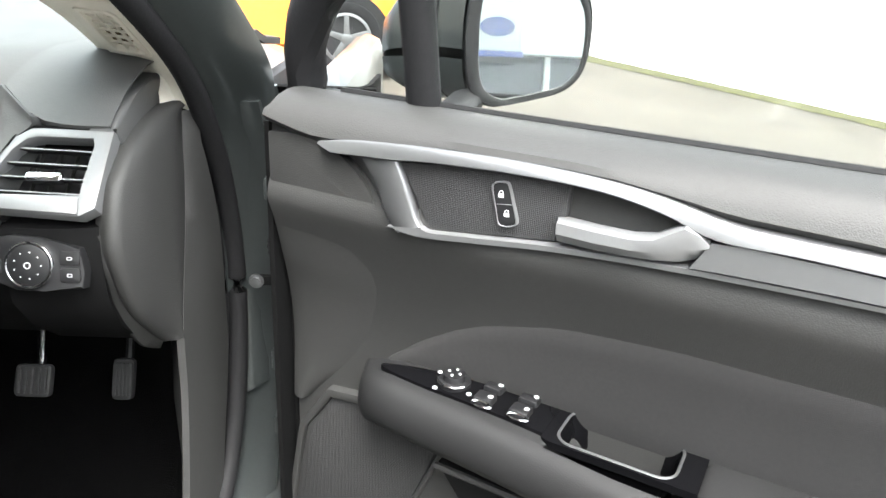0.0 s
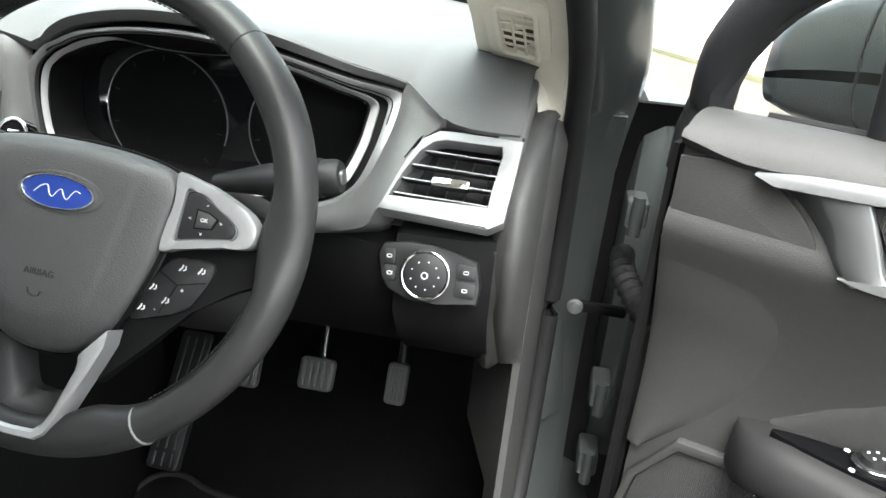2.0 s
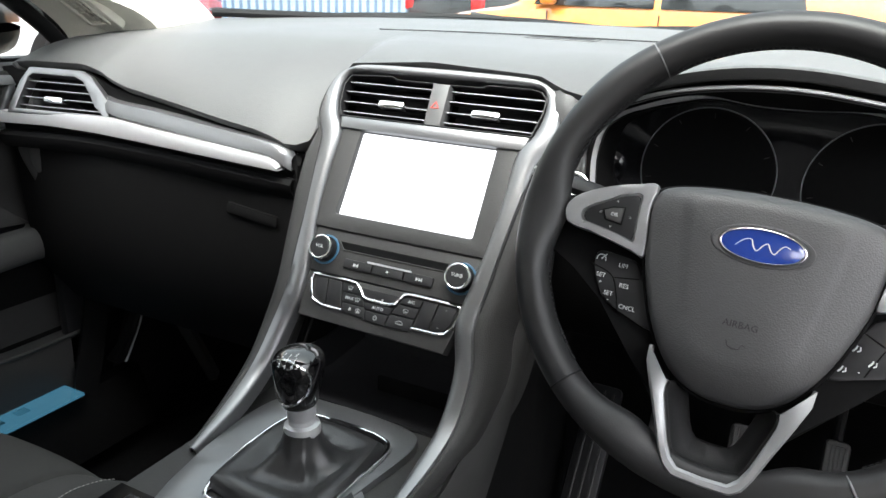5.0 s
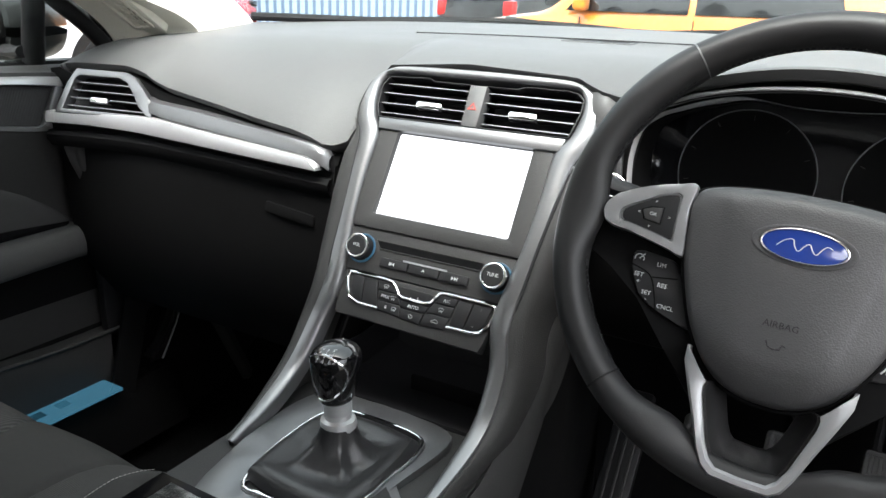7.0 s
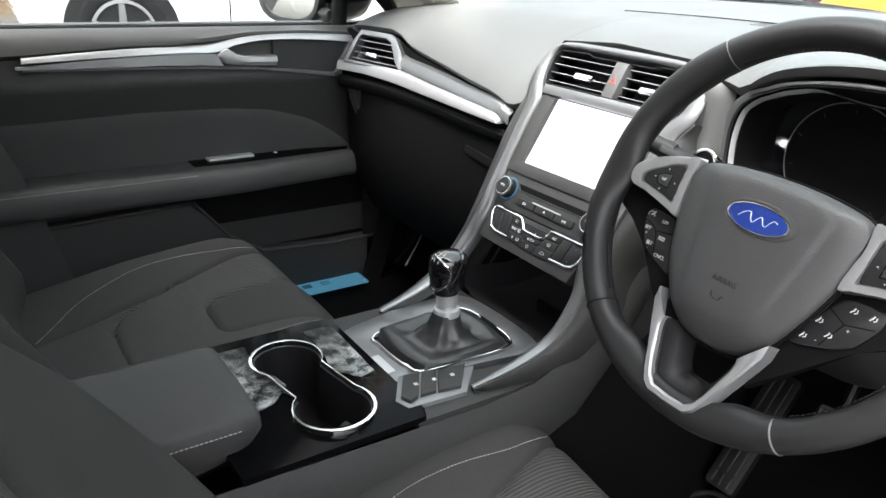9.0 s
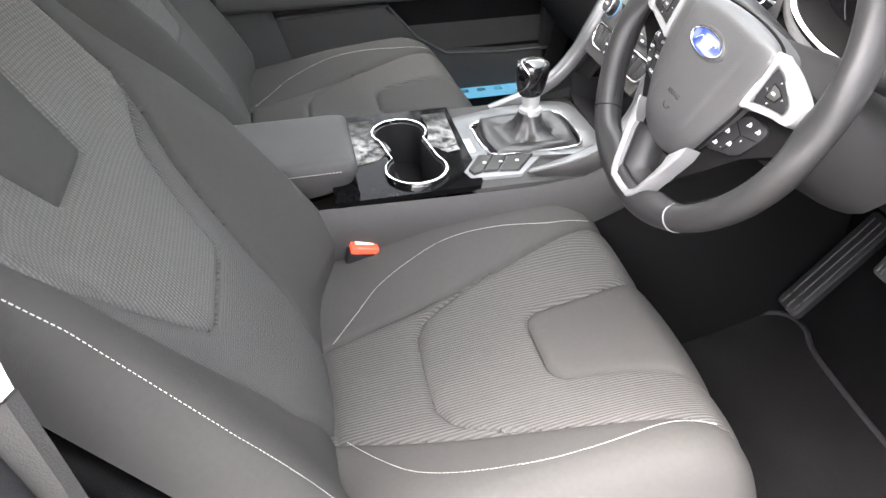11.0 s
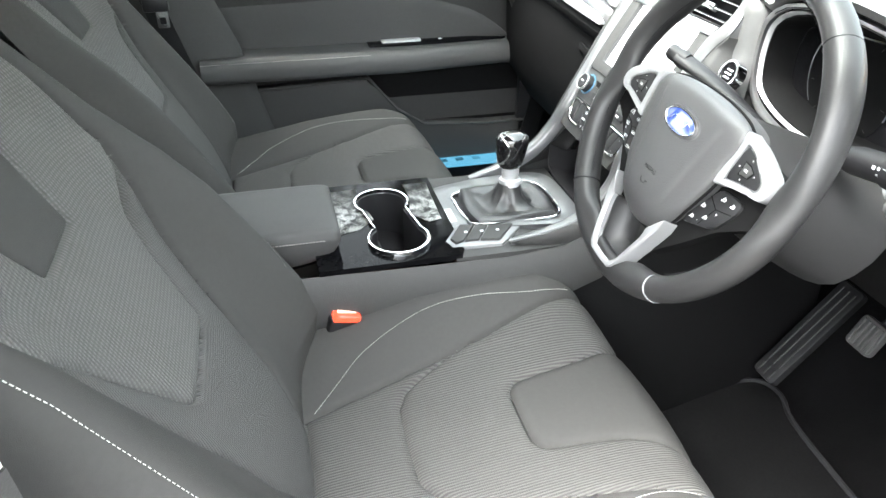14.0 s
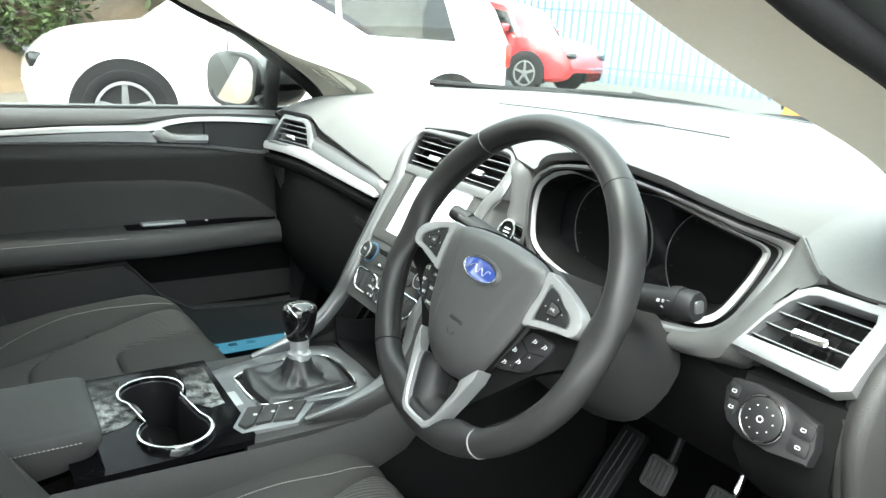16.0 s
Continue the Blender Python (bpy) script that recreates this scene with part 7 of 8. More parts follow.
def wing_mirror(side, place):
    m = thing("wing_mirror_" + side, "dark grey wing mirror outside the " + side + " door window", "wing mirror", tuple(place(0.1, 1.1, -0.2)))
    n = 28
    if side == "driver":
        # the glass faces the driver, the shell tapers forward along the open door
        m_n = Vector((0.02, -0.985, 0.10)).normalized()
        m_a = Vector((1, 0.02, 0)).normalized()
        gp = frame_of((1.085, 0.128, 1.11), m_a, m_a.cross(-m_n), m_n)
        g = smooth_line([(-0.057, -0.006), (-0.0565, 0.03), (-0.050, 0.055), (-0.025, 0.064), (0.02, 0.062), (0.047, 0.047), (0.055, 0.018), (0.052, -0.019), (0.036, -0.039), (0.010, -0.048), (-0.018, -0.055), (-0.032, -0.056), (-0.048, -0.048), (-0.055, -0.030)], 3, True)[::-1]
        g2 = [(a * 1.17 - 0.004, b * 1.15) for a, b in g]
        rows = []
        for dx, dy, dz, k in ((0.0, -0.004, 0.0, 1.0), (0.0, 0.004, 0.0, 1.045), (-0.02, 0.035, -0.002, 1.05), (-0.055, 0.075, -0.008, 1.0), (-0.095, 0.108, -0.016, 0.84), (-0.125, 0.130, -0.024, 0.60), (-0.145, 0.142, -0.030, 0.28)):
            rows.append([Vector((1.085 + dx + a * k, 0.128 + dy, 1.11 + dz + b * k)) for a, b in g2])
        part("housing", sheet(rows[1:]), PAINT, m, "dark grey painted housing", angle=60)
        part("housing_nose", prism([(a * 0.28, b * 0.28) for a, b in g2], frame_of((0.94, 0.27, 1.08), (1, 0, 0), (0, 0, 1), (0, -1, 0)), -0.002, 0.002), PAINT, m)
        seam = [p.lerp(q, 0.25) for p, q in zip(rows[2], rows[3])]
        part("housing_seam", tube(seam, 0.0016, 6, closed=True), BLACK, m)
        part("arm", tube([place(0.06, 1.05, -0.06), place(0.05, 1.045, -0.11), place(0.04, 1.05, -0.17)], [0.018, 0.016, 0.02], 10, flat=0.6), BLACK, m)
    else:
        cen = (0.045, 1.105, -0.21)
        rows = []
        for du, s in ((-0.12, 0.25), (-0.105, 0.55), (-0.07, 0.83), (-0.02, 0.97), (0.03, 1.02), (0.05, 1.0), (0.052, 0.9)):
            r = []
            for i in range(n):
                q = 2 * math.pi * i / n
                sq = (abs(math.cos(q)) ** 3 + abs(math.sin(q)) ** 3) ** (-1 / 3)
                r.append(place(cen[0] + du - 0.36 * 0.11 * s * sq * math.cos(q) - 0.015, cen[1] + 0.072 * s * sq * math.sin(q) - 0.02 * du, cen[2] - 0.03 + 0.11 * s * sq * math.cos(q)))
            rows.append(r)
        part("housing", sheet(rows, caps=True), PAINT, m, "dark grey painted housing")
        g = []
        for i in range(n):
            q = 2 * math.pi * i / n
            sq = (abs(math.cos(q)) ** 3 + abs(math.sin(q)) ** 3) ** (-1 / 3)
            g.append((0.093 * sq * math.cos(q), 0.058 * sq * math.sin(q)))
        m_n = Vector((0.25, -0.96, 0.08)).normalized()
        m_a = m_n.cross(Vector((0, 0, 1))).normalized()
        up = m_n.cross(m_a)
        gp = frame_of(place(cen[0] + 0.035, cen[1], cen[2] - 0.03), m_a, up if up.z > 0 else -up, m_n)
        g2 = [(a * 1.16, b * 1.16) for a, b in g]
        part("arm", tube([place(0.06, 1.07, -0.06), place(0.05, 1.065, -0.11), place(0.04, 1.07, -0.17)], [0.018, 0.016, 0.02], 10, flat=0.6), BLACK, m)
    part("mirror_glass", prism(g, gp, 0.0, 0.004), MIRROR, m, "reflecting mirror glass")
    part("mirror_rim", ring(g2, g, gp, -0.01, 0.008, 0.002), BLACK, m)


DD = frame_of((0.90, 0, 0), (0.866, -0.5, 0), (0, 0, 1), (-0.5, -0.866, 0))
PD = frame_of((-0.71, 0.05, -0.02), (0, -1, 0), (0, 0, 1), (1, 0, 0))


def sill_plates():
    s = thing("sill_plate", "metal sill plate with dark lettering bars on the passenger sill, its blue reflection put in as glow", "sill plate", (-0.71, -0.2, 0.46))
    # the plate is no lamp; its blue sheen is added as weak glow
    part("plate", rbox((-0.695, -0.19, 0.462), (0.058, 0.42, 0.006), 0.001), SILLBLUE, s)
    for k in range(6):
        part("lettering_bar", rbox((-0.70, -0.30 + 0.045 * k, 0.4645), (0.02, 0.022, 0.001), 0), BLACK, s)


def door_hardware(d):
    c = thing("door_check_strap", "grey steel door check strap bolted to the driver's post", "check strap", (0.755, 0.205, 0.78))
    part("strap", prism(rounded(0.0, -0.007, 0.07, 0.007, 0.004), frame_of((0.757, 0.225, 0.779), Vector((0.9, 0.1, -0.05)), (0, 0, 1), (0, -1, 0)), -0.003, 0.003, 0.001), DARK, c)
    part("bolt", lathe([(0.010, 0.0), (0.010, 0.003), (0.007, 0.004), (0.007, 0.007), (0.002, 0.008)], frame_of((0.756, 0.222, 0.779), (1, 0, 0), (0, 0, 1), (0, -1, 0)), 14), TITAN, c)
    # added filler: closes the gap at the hinges, black like the shade there
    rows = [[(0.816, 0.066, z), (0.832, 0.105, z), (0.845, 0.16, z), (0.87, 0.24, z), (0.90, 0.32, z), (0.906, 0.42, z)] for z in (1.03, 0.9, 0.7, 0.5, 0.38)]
    part("hinge_gap_filler", sheet(rows, 0.006), HOODBLACK, d, "black sheet added over the shaded hinge gap")
    cable = smooth_line([(0.80, 0.215, 0.86), (0.80, 0.17, 0.855), (0.815, 0.13, 0.84), (0.835, 0.10, 0.82)], 8)
    part("cable_sleeve", tube(cable, [0.013 + 0.0025 * (k % 2) for k in range(len(cable))], 10), RUBBER, d, "ribbed black cable sleeve")
    for z in (0.93, 0.70, 0.60):
        h = part("hinge", rbox((0.80, 0.172, z), (0.024, 0.05, 0.03), 0.004), PAINT, d, "dark steel hinge")
        part("hinge_pin", tube([(0.80, 0.145, z - 0.022), (0.80, 0.145, z + 0.022)], 0.007, 10), PAINT, h)


# ---------------- footwell ----------------


def seat_belt():
    s = thing("seat_belt", "black seat belt with a steel tongue beside the passenger seat", "seat belt", (-0.66, -0.72, 0.7))
    ln = smooth_line([(-0.60, -0.86, 1.30), (-0.635, -0.84, 1.10), (-0.655, -0.80, 0.90), (-0.665, -0.74, 0.68), (-0.67, -0.70, 0.50)], 5)
    part("strap", sheet([[(x, y - 0.022, z), (x + 0.001, y, z), (x, y + 0.022, z)] for x, y, z in ln], 0.0014), RUBBER, s)
    part("tongue_grip", rbox((-0.648, -0.795, 0.905), (0.012, 0.052, 0.028), 0.004), BLACK, s, "black plastic grip")
    part("tongue", ring(rounded(-0.012, -0.034, 0.012, 0.004, 0.004), rounded(-0.006, -0.026, 0.006, -0.012, 0.002), frame_of((-0.646, -0.785, 0.892), (0, 1, 0), (0, 0, 1), (1, 0, 0)), -0.0012, 0.0012), CHROME, s, "steel tongue")


def pedals():
    for x, y, z, w, h, rx, nm in ((0.291, 0.262, 0.570, 0.058, 0.062, 28, "clutch"), (0.402, 0.272, 0.577, 0.062, 0.056, 28, "brake"), (0.515, 0.318, 0.555, 0.038, 0.075, 25, "accelerator")):
        p = thing(nm + "_pedal", "worn ribbed grey " + nm + " pedal in the driver's footwell", "pedal", (x, y, z))
        w, h = w * 0.86, h * 0.86
        pf = frame_of((x, y, z), (1, 0, 0), (0, math.sin(radians(rx)), math.cos(radians(rx))), (0, -math.cos(radians(rx)), math.sin(radians(rx))))
        part("pad", prism(rounded(-w / 2, -h / 2, w / 2, h / 2, 0.008), pf, -0.008, 0.004, 0.003), STEEL, p)
        for k in range(5):
            a = -w * 0.36 + w * 0.72 * k / 4
            part("rib", prism(rounded(a - 0.003, -h * 0.40, a + 0.003, h * 0.40, 0.002), pf, 0.003, 0.007, 0.001), STEEL, p)
        part("lever", tube([pf(0, 0.0, -0.008), pf(0.0, h * 0.6, -0.02), (x, y + 0.10, z + 0.2)], 0.007, 8), CHROME if nm == "brake" else BLACK, p)
    r = thing("foot_rest", "black footrest with raised grey strips beside the clutch", "footrest", (0.19, 0.25, 0.42))
    rp = frame_of((0.185, 0.235, 0.46), (1, 0, 0), (0, 0.62, 0.785), (0, -0.785, 0.62))
    part("plate", prism(rounded(-0.026, -0.065, 0.026, 0.15, 0.008), rp, -0.01, 0.004, 0.003), BLACK, r)
    for a in (-0.014, 0.0, 0.014):
        for b0, b1 in ((-0.060, -0.040), (-0.034, 0.14)):
            part("strip", prism(rounded(a - 0.0018, b0, a + 0.0018, b1, 0.0017), rp, 0.003, 0.006, 0.001), PLASTIC, r)
    m = smooth_line([(0.14, 0.0), (0.14, 0.16), (0.155, 0.22), (0.20, 0.235), (0.26, 0.215), (0.40, 0.205), (0.56, 0.20), (0.61, 0.18), (0.615, 0.1), (0.61, -0.3), (0.30, -0.35), (0.15, -0.3)], 4, True)
    mt = thing("floor_mat", "black carpet floor mat with a bound edge under the pedals", "floor mat", (0.38, 0.0, 0.33))
    part("mat", prism(m, lambda a, b, c: Vector((a, b, 0.345 + 0.10 * max(0, b - 0.05) + c)), -0.008, 0.004, 0.002), MATCLOTH, mt)
    part("binding", tube([(a, b, 0.349 + 0.10 * max(0, b - 0.05)) for a, b in m], 0.005, 6, closed=True), RUBBER, mt)


def dash_end(d):
    # half-moon caps closing both ends of the dashboard, with a padded corner above and a lip below
    lead = smooth_line([(1.0273, 0.1500), (1.0172, 0.0784), (1.0013, 0.0326), (0.9844, 0.0073), (0.9715, -0.0057), (0.9419, -0.0184), (0.9146, -0.0216), (0.8804, -0.0126), (0.8344, 0.0102), (0.7945, 0.0474), (0.7662, 0.0791)], 4)
    lip = smooth_line([(-0.0161, 0.9288, -0.0184, 0.9350), (-0.0144, 0.8926, -0.0150, 0.8880), (-0.0034, 0.8629, 0.0, 0.8550), (0.0129, 0.8224, 0.0190, 0.8240), (0.0530, 0.7713, 0.0560, 0.7860), (0.1000, 0.7400, 0.0800, 0.7640)], 4)
    for sx in (1, -1):
        rows = []
        for z, y0 in lead:
            yb = max(interp(z, [(0.766, 0.085), (0.776, 0.090), (0.8286, 0.112), (0.8909, 0.130), (0.9547, 0.140), (1.02, 0.142), (1.03, 0.155)]), y0 + 0.004)
            w = yb - y0
            e = min(0.006, w * 0.3)
            rows.append([(sx * 0.664, y0 + 0.014, z), (sx * 0.6765, y0 + 0.003, z), (sx * 0.6815, y0, z), (sx * 0.6860, y0 + e * 0.4, z), (sx * 0.6885, y0 + e, z), (sx * 0.694, y0 + w * 0.4, z), (sx * 0.698, y0 + w * 0.75, z), (sx * 0.699, yb, z), (sx * 0.690, yb + 0.010, z)])
        part("end_cap", sheet(rows, 0.003), PLASTIC, d, "grained half-moon end cap", angle=60)
        rows = [[(sx * 0.655, y + 0.02, z - 0.004), (sx * 0.662, y + 0.002, z), (sx * 0.667, y, z + 0.001), (sx * 0.680, y2 + 0.002, z2), (sx * 0.682, y2 + 0.012, z2 + 0.002)] for y, z, y2, z2 in lip]
        part("cap_lip", sheet(rows, 0.003), PLASTIC, d, "dark lower edge of the dashboard end", angle=50)
        pl = [(0.0216, 1.0230), (0.045, 1.0370), (0.085, 1.0490), (0.125, 1.0555), (0.158, 1.0590), (0.166, 1.0255), (0.10, 1.0215), (0.065, 1.0120), (0.0445, 0.9990), (0.0300, 1.0100)]
        part("corner_pad", prism(pl if sx < 0 else pl[::-1], frame_of((0, 0, 0), (0, 1, 0), (0, 0, 1), (sx, 0, 0)), 0.655, 0.6785, 0.006, 3), PAD, d, "soft dark corner")


def light_switch():
    s = thing("light_switch", "round black headlamp switch with a chrome ring in a dark panel", "switch", (0.613, -0.02, 0.905))
    lp = frame_of((0.6117, -0.0320, 0.906), (1, 0.02, 0), (0, 0.2924, 0.9563), (0, -0.9563, 0.2924))
    pl = [(-0.046, 0.012), (-0.042, 0.0225), (-0.018, 0.027), (0.004, 0.0255), (0.025, 0.021), (0.043, 0.016), (0.048, -0.006), (0.0465, -0.0225), (0.011, -0.026), (-0.016, -0.0255), (-0.034, -0.018), (-0.041, -0.008)]
    cp = lambda a, b, c: lp(a - 0.001, b - 0.001, c - 0.004)
    part("panel", prism(pl[::-1], lp, -0.010, 0.004, 0.002), BLACK, s)
    part("ring", ring(circle(0, 0, 0.0225, 36), circle(0, 0, 0.0195, 36), cp, 0.004, 0.014, 0.0015), CHROME, s)
    part("dial", lathe([(0.0196, 0.004), (0.0196, 0.0135), (0.0175, 0.015), (0.004, 0.0155)], cp, 36), BLACK, s)
    for q in range(9):
        a = radians(40 * q)
        part("dial_mark", prism(circle(0.0125 * math.cos(a), 0.0125 * math.sin(a), 0.0007, 6), cp, 0.0142, 0.0158), MARK, s)
    part("dial_mark", ring(circle(0, 0, 0.0032, 12), circle(0, 0, 0.0023, 12), cp, 0.015, 0.016), MARK, s)
    for a, b, w in ((-0.0355, 0.0115, 0.006), (-0.0335, -0.0035, 0.006), (0.0345, 0.0060, 0.0095), (0.0350, -0.0100, 0.0095)):
        k = part("key", prism(rounded(a - w, b - 0.007, a + w, b + 0.007, 0.003), lp, 0.002, 0.0055, 0.001), BLACK, s)
        part("key_symbol", ring(rounded(a - 0.0024, b - 0.0016, a + 0.0024, b + 0.0016, 0.001), rounded(a - 0.0018, b - 0.001, a + 0.0018, b + 0.001, 0.0005), lp, 0.0053, 0.0060), MARK, k)


def stack():
    s = thing("touch_screen", "bright white lit touch screen in a dark bezel", "screen", tuple(ST(0, 0, 0)))
    part("bezel", ring(rounded(-0.1085, -0.068, 0.1105, 0.0525, 0.004), rounded(-0.0835, -0.0505, 0.0865, 0.0505, 0.003), ST, -0.01, 0.006, 0.0025), PLASTIC, s)
    part("display", prism(rounded(-0.083, -0.051, 0.086, 0.051, 0.002), ST, -0.006, -0.001), SCREEN, s, "glowing white display")
    a = thing("audio_panel", "dark audio panel with two chrome-ringed knobs and a disc slot", "audio panel", tuple(ST(0, -0.09, 0)))
    part("face", prism([(-0.100, -0.1185), (0.102, -0.1185), (0.107, -0.0675), (-0.106, -0.0675)], ST, -0.012, 0.003, 0.002), PLASTIC, a)
    part("disc_slot", prism([(-0.0590, -0.0890), (0.0655, -0.0890), (0.0690, -0.0805), (-0.0665, -0.0805)], ST, 0.0020, 0.0034), HOODBLACK, a, "black disc slot")
    part("slot_edge", tube([ST(-0.0672, -0.0808, 0.0034), ST(-0.0595, -0.0895, 0.0034), ST(0.0660, -0.0895, 0.0034), ST(0.0695, -0.0808, 0.0034)], 0.0009, 6), PLASTIC, a)
    blue = material("dim_blue_ring", (0.03, 0.10, 0.17), 0.4)
    for x, wd in ((-0.083, "VOL"), (0.086, "TUNE")):
        kp = lambda p, q, c, x=x: ST(x + p, -0.093 + q, 0.003 + c)
        k = part("knob", lathe([(0.0138, 0.0), (0.0134, 0.010), (0.0112, 0.0135), (0.0105, 0.0140), (0.003, 0.0136)], kp, 32), BLACK, a, "black knob")
        part("knob_ring", ring(circle(x, -0.093, 0.0142, 32), circle(x, -0.093, 0.0116, 32), ST, 0.0125, 0.0165, 0.0012), CHROME, k)
        part("knob_glow", ring(circle(x, -0.093, 0.0172, 32), circle(x, -0.093, 0.0148, 32), ST, 0.002, 0.0042, 0.0004), blue, k, "dim blue ring")
        txt(wd, ST, (x, -0.0925), 0.0052, 0.0169, MARK, k, "knob_word", 0.0002)
    for i, (x0, x1) in enumerate(((-0.0535, -0.0178), (-0.0168, 0.0215), (0.0225, 0.0570))):
        x = (x0 + x1) / 2
        k = part("key", prism(rounded(x0, -0.1090, x1, -0.0985, 0.0018), ST, 0.002, 0.0062, 0.001), BLACK, a)
        if i == 1:
            part("key_symbol", prism([(x - 0.0022, -0.1045), (x + 0.0022, -0.1045), (x, -0.1018)], ST, 0.006, 0.0066), MARK, k)
        else:
            f = -1 if i == 0 else 1
            for e in (-0.0022, 0.0012):
                tri = [(x + e, -0.1060), (x + e + f * 0.0030, -0.1040), (x + e, -0.1020)]
                part("key_symbol", prism(tri if f > 0 else tri[::-1], ST, 0.006, 0.0066), MARK, k)
            part("key_symbol", prism(rounded(x + f * 0.0046 - 0.0004, -0.1060, x + f * 0.0046 + 0.0004, -0.1020, 0.0002), ST, 0.006, 0.0066), MARK, k)
    part("key_strip", prism(rounded(-0.0245, -0.0986, 0.0295, -0.0968, 0.0008), ST, 0.004, 0.0070), BRIGHT, a, "bright strip over the keys")
    c = thing("climate_panel", "dark climate control panel with a stepped silver outline", "climate panel", tuple(ST(0, -0.14, 0)))
    part("face", prism([(-0.094, -0.170), (0.088, -0.172), (0.100, -0.1195), (-0.0995, -0.1195)], ST, -0.012, 0.002, 0.002), PLASTIC, c)
    ln = [(-0.0395, -0.1545), (-0.0655, -0.1545), (-0.0790, -0.1500), (-0.0850, -0.1400), (-0.0885, -0.1280), (-0.0865, -0.1225), (-0.0800, -0.1213), (-0.0400, -0.1215), (-0.0300, -0.1228), (-0.0240, -0.1275), (-0.0180, -0.1350), (-0.0120, -0.1367), (0.0150, -0.1367), (0.0215, -0.1345), (0.0250, -0.1290), (0.0290, -0.1228), (0.0350, -0.1213), (0.0860, -0.1213), (0.0935, -0.1228), (0.0950, -0.1285), (0.0915, -0.1440), (0.0850, -0.1520), (0.0760, -0.1545), (0.0468, -0.1550)]
    part("outline", tube([ST(p, q, 0.0042) for p, q in ln], 0.0016, 8), CHROME, c, "silver outline")
    # rocker keys at either end, a block of nine smaller keys between
    keys = [([(-0.0835, -0.1245), (-0.0675, -0.1245), (-0.0625, -0.1525), (-0.0720, -0.1515), (-0.0795, -0.1420)], ""), ([(-0.0665, -0.1245), (-0.0495, -0.1245), (-0.0415, -0.1525), (-0.0615, -0.1525)], ""),
            ([(0.0705, -0.1245), (0.0915, -0.1245), (0.0885, -0.1420), (0.0820, -0.1505), (0.0735, -0.1525), (0.0665, -0.1525)], ""), ([(0.0525, -0.1245), (0.0695, -0.1245), (0.0655, -0.1530), (0.0495, -0.1530)], ""),
            ([(-0.0485, -0.1245), (-0.0300, -0.1245), (-0.0215, -0.1340), (-0.0455, -0.1340)], "fan"), ([(-0.0195, -0.1385), (-0.0125, -0.1388), (0.0190, -0.1388), (0.0225, -0.1375), (0.0260, -0.1255), (-0.0280, -0.1255)], "-     +"),
            ([(0.0300, -0.1245), (0.0515, -0.1245), (0.0500, -0.1330), (0.0265, -0.1330)], "A/C"), ([(-0.0450, -0.1350), (-0.0205, -0.1350), (-0.0135, -0.1450), (-0.0420, -0.1450)], "MAX"),
            ([(0.0260, -0.1340), (0.0498, -0.1340), (0.0480, -0.1450), (0.0190, -0.1450)], "screen"), ([(-0.0150, -0.1400), (0.0210, -0.1400), (0.0175, -0.1475), (-0.0125, -0.1475)], "AUTO"),
            ([(-0.0415, -0.1460), (-0.0130, -0.1460), (-0.0100, -0.1580), (-0.0385, -0.1560)], "R"), ([(-0.0120, -0.1485), (0.0172, -0.1485), (0.0150, -0.1600), (-0.0090, -0.1590)], "power"), ([(0.0185, -0.1460), (0.0478, -0.1460), (0.0450, -0.1590), (0.0160, -0.1600)], "car")]
    for pl, wd in keys:
        area = sum(p[0] * q[1] - q[0] * p[1] for p, q in zip(pl, pl[1:] + pl[:1]))
        k = part("key", prism(pl if area > 0 else pl[::-1], ST, 0.001, 0.0042, 0.0007), BLACK, c)
        x, y = sum(p[0] for p in pl) / len(pl), sum(p[1] for p in pl) / len(pl)
        if wd in ("A/C", "AUTO", "MAX", "R", "-     +"):
            txt(wd, ST, (x - (0.004 if wd in ("MAX", "R") else 0), y), 0.0050, 0.0044, MARK, k, "key_word", 0.0002)
        if wd in ("fan", "screen", "MAX", "R"):
            xs = x + (0.0062 if wd in ("MAX", "R") else 0)
            part("key_symbol", tube([ST(xs + p, y + q, 0.0044) for p, q in ((-0.0022, -0.0010), (-0.0030, 0.0016), (0.0, 0.0024), (0.0030, 0.0016), (0.0022, -0.0010))], 0.0003, 5, closed=True), MARK, k)
            part("key_symbol", tube([ST(xs + p, y + q, 0.0044) for p, q in ((-0.0016, -0.0024), (0.0, 0.0008), (0.0016, -0.0024))], 0.0003, 5), MARK, k)
        elif wd == "power":
            part("key_symbol", tube([ST(x + 0.0022 * math.cos(q), y + 0.0022 * math.sin(q), 0.0044) for q in np.linspace(2.1, 7.3, 11)], 0.0003, 5), MARK, k)
            part("key_symbol", tube([ST(x, y + 0.0005, 0.0044), ST(x, y + 0.0030, 0.0044)], 0.0003, 5), MARK, k)
        elif wd == "car":
            part("key_symbol", tube([ST(x + p, y + q, 0.0044) for p, q in ((-0.0042, -0.0012), (-0.0040, 0.0004), (-0.0018, 0.0010), (-0.0004, 0.0022), (0.0022, 0.0018), (0.0042, 0.0002), (0.0040, -0.0014))], 0.0003, 5, closed=True), MARK, k)
    txt("-", ST, (-0.0735, -0.1455), 0.0045, 0.0044, TITAN, c, "key_mark", 0.0002)
    txt("+", ST, (0.0800, -0.1290), 0.0045, 0.0044, TITAN, c, "key_mark", 0.0002)
    txt("-", ST, (0.0755, -0.1475), 0.0055, 0.0044, MARK, c, "key_mark", 0.0002)


# ---------------- outside ----------------
def ground_z(x, y):
    return (0.05 if x > 0 else 0.032) * (-0.83 * x) + (0.05 if x > 0 else 0.032) * 0.56 * y if abs(x) + abs(y) > 0 else 0.0


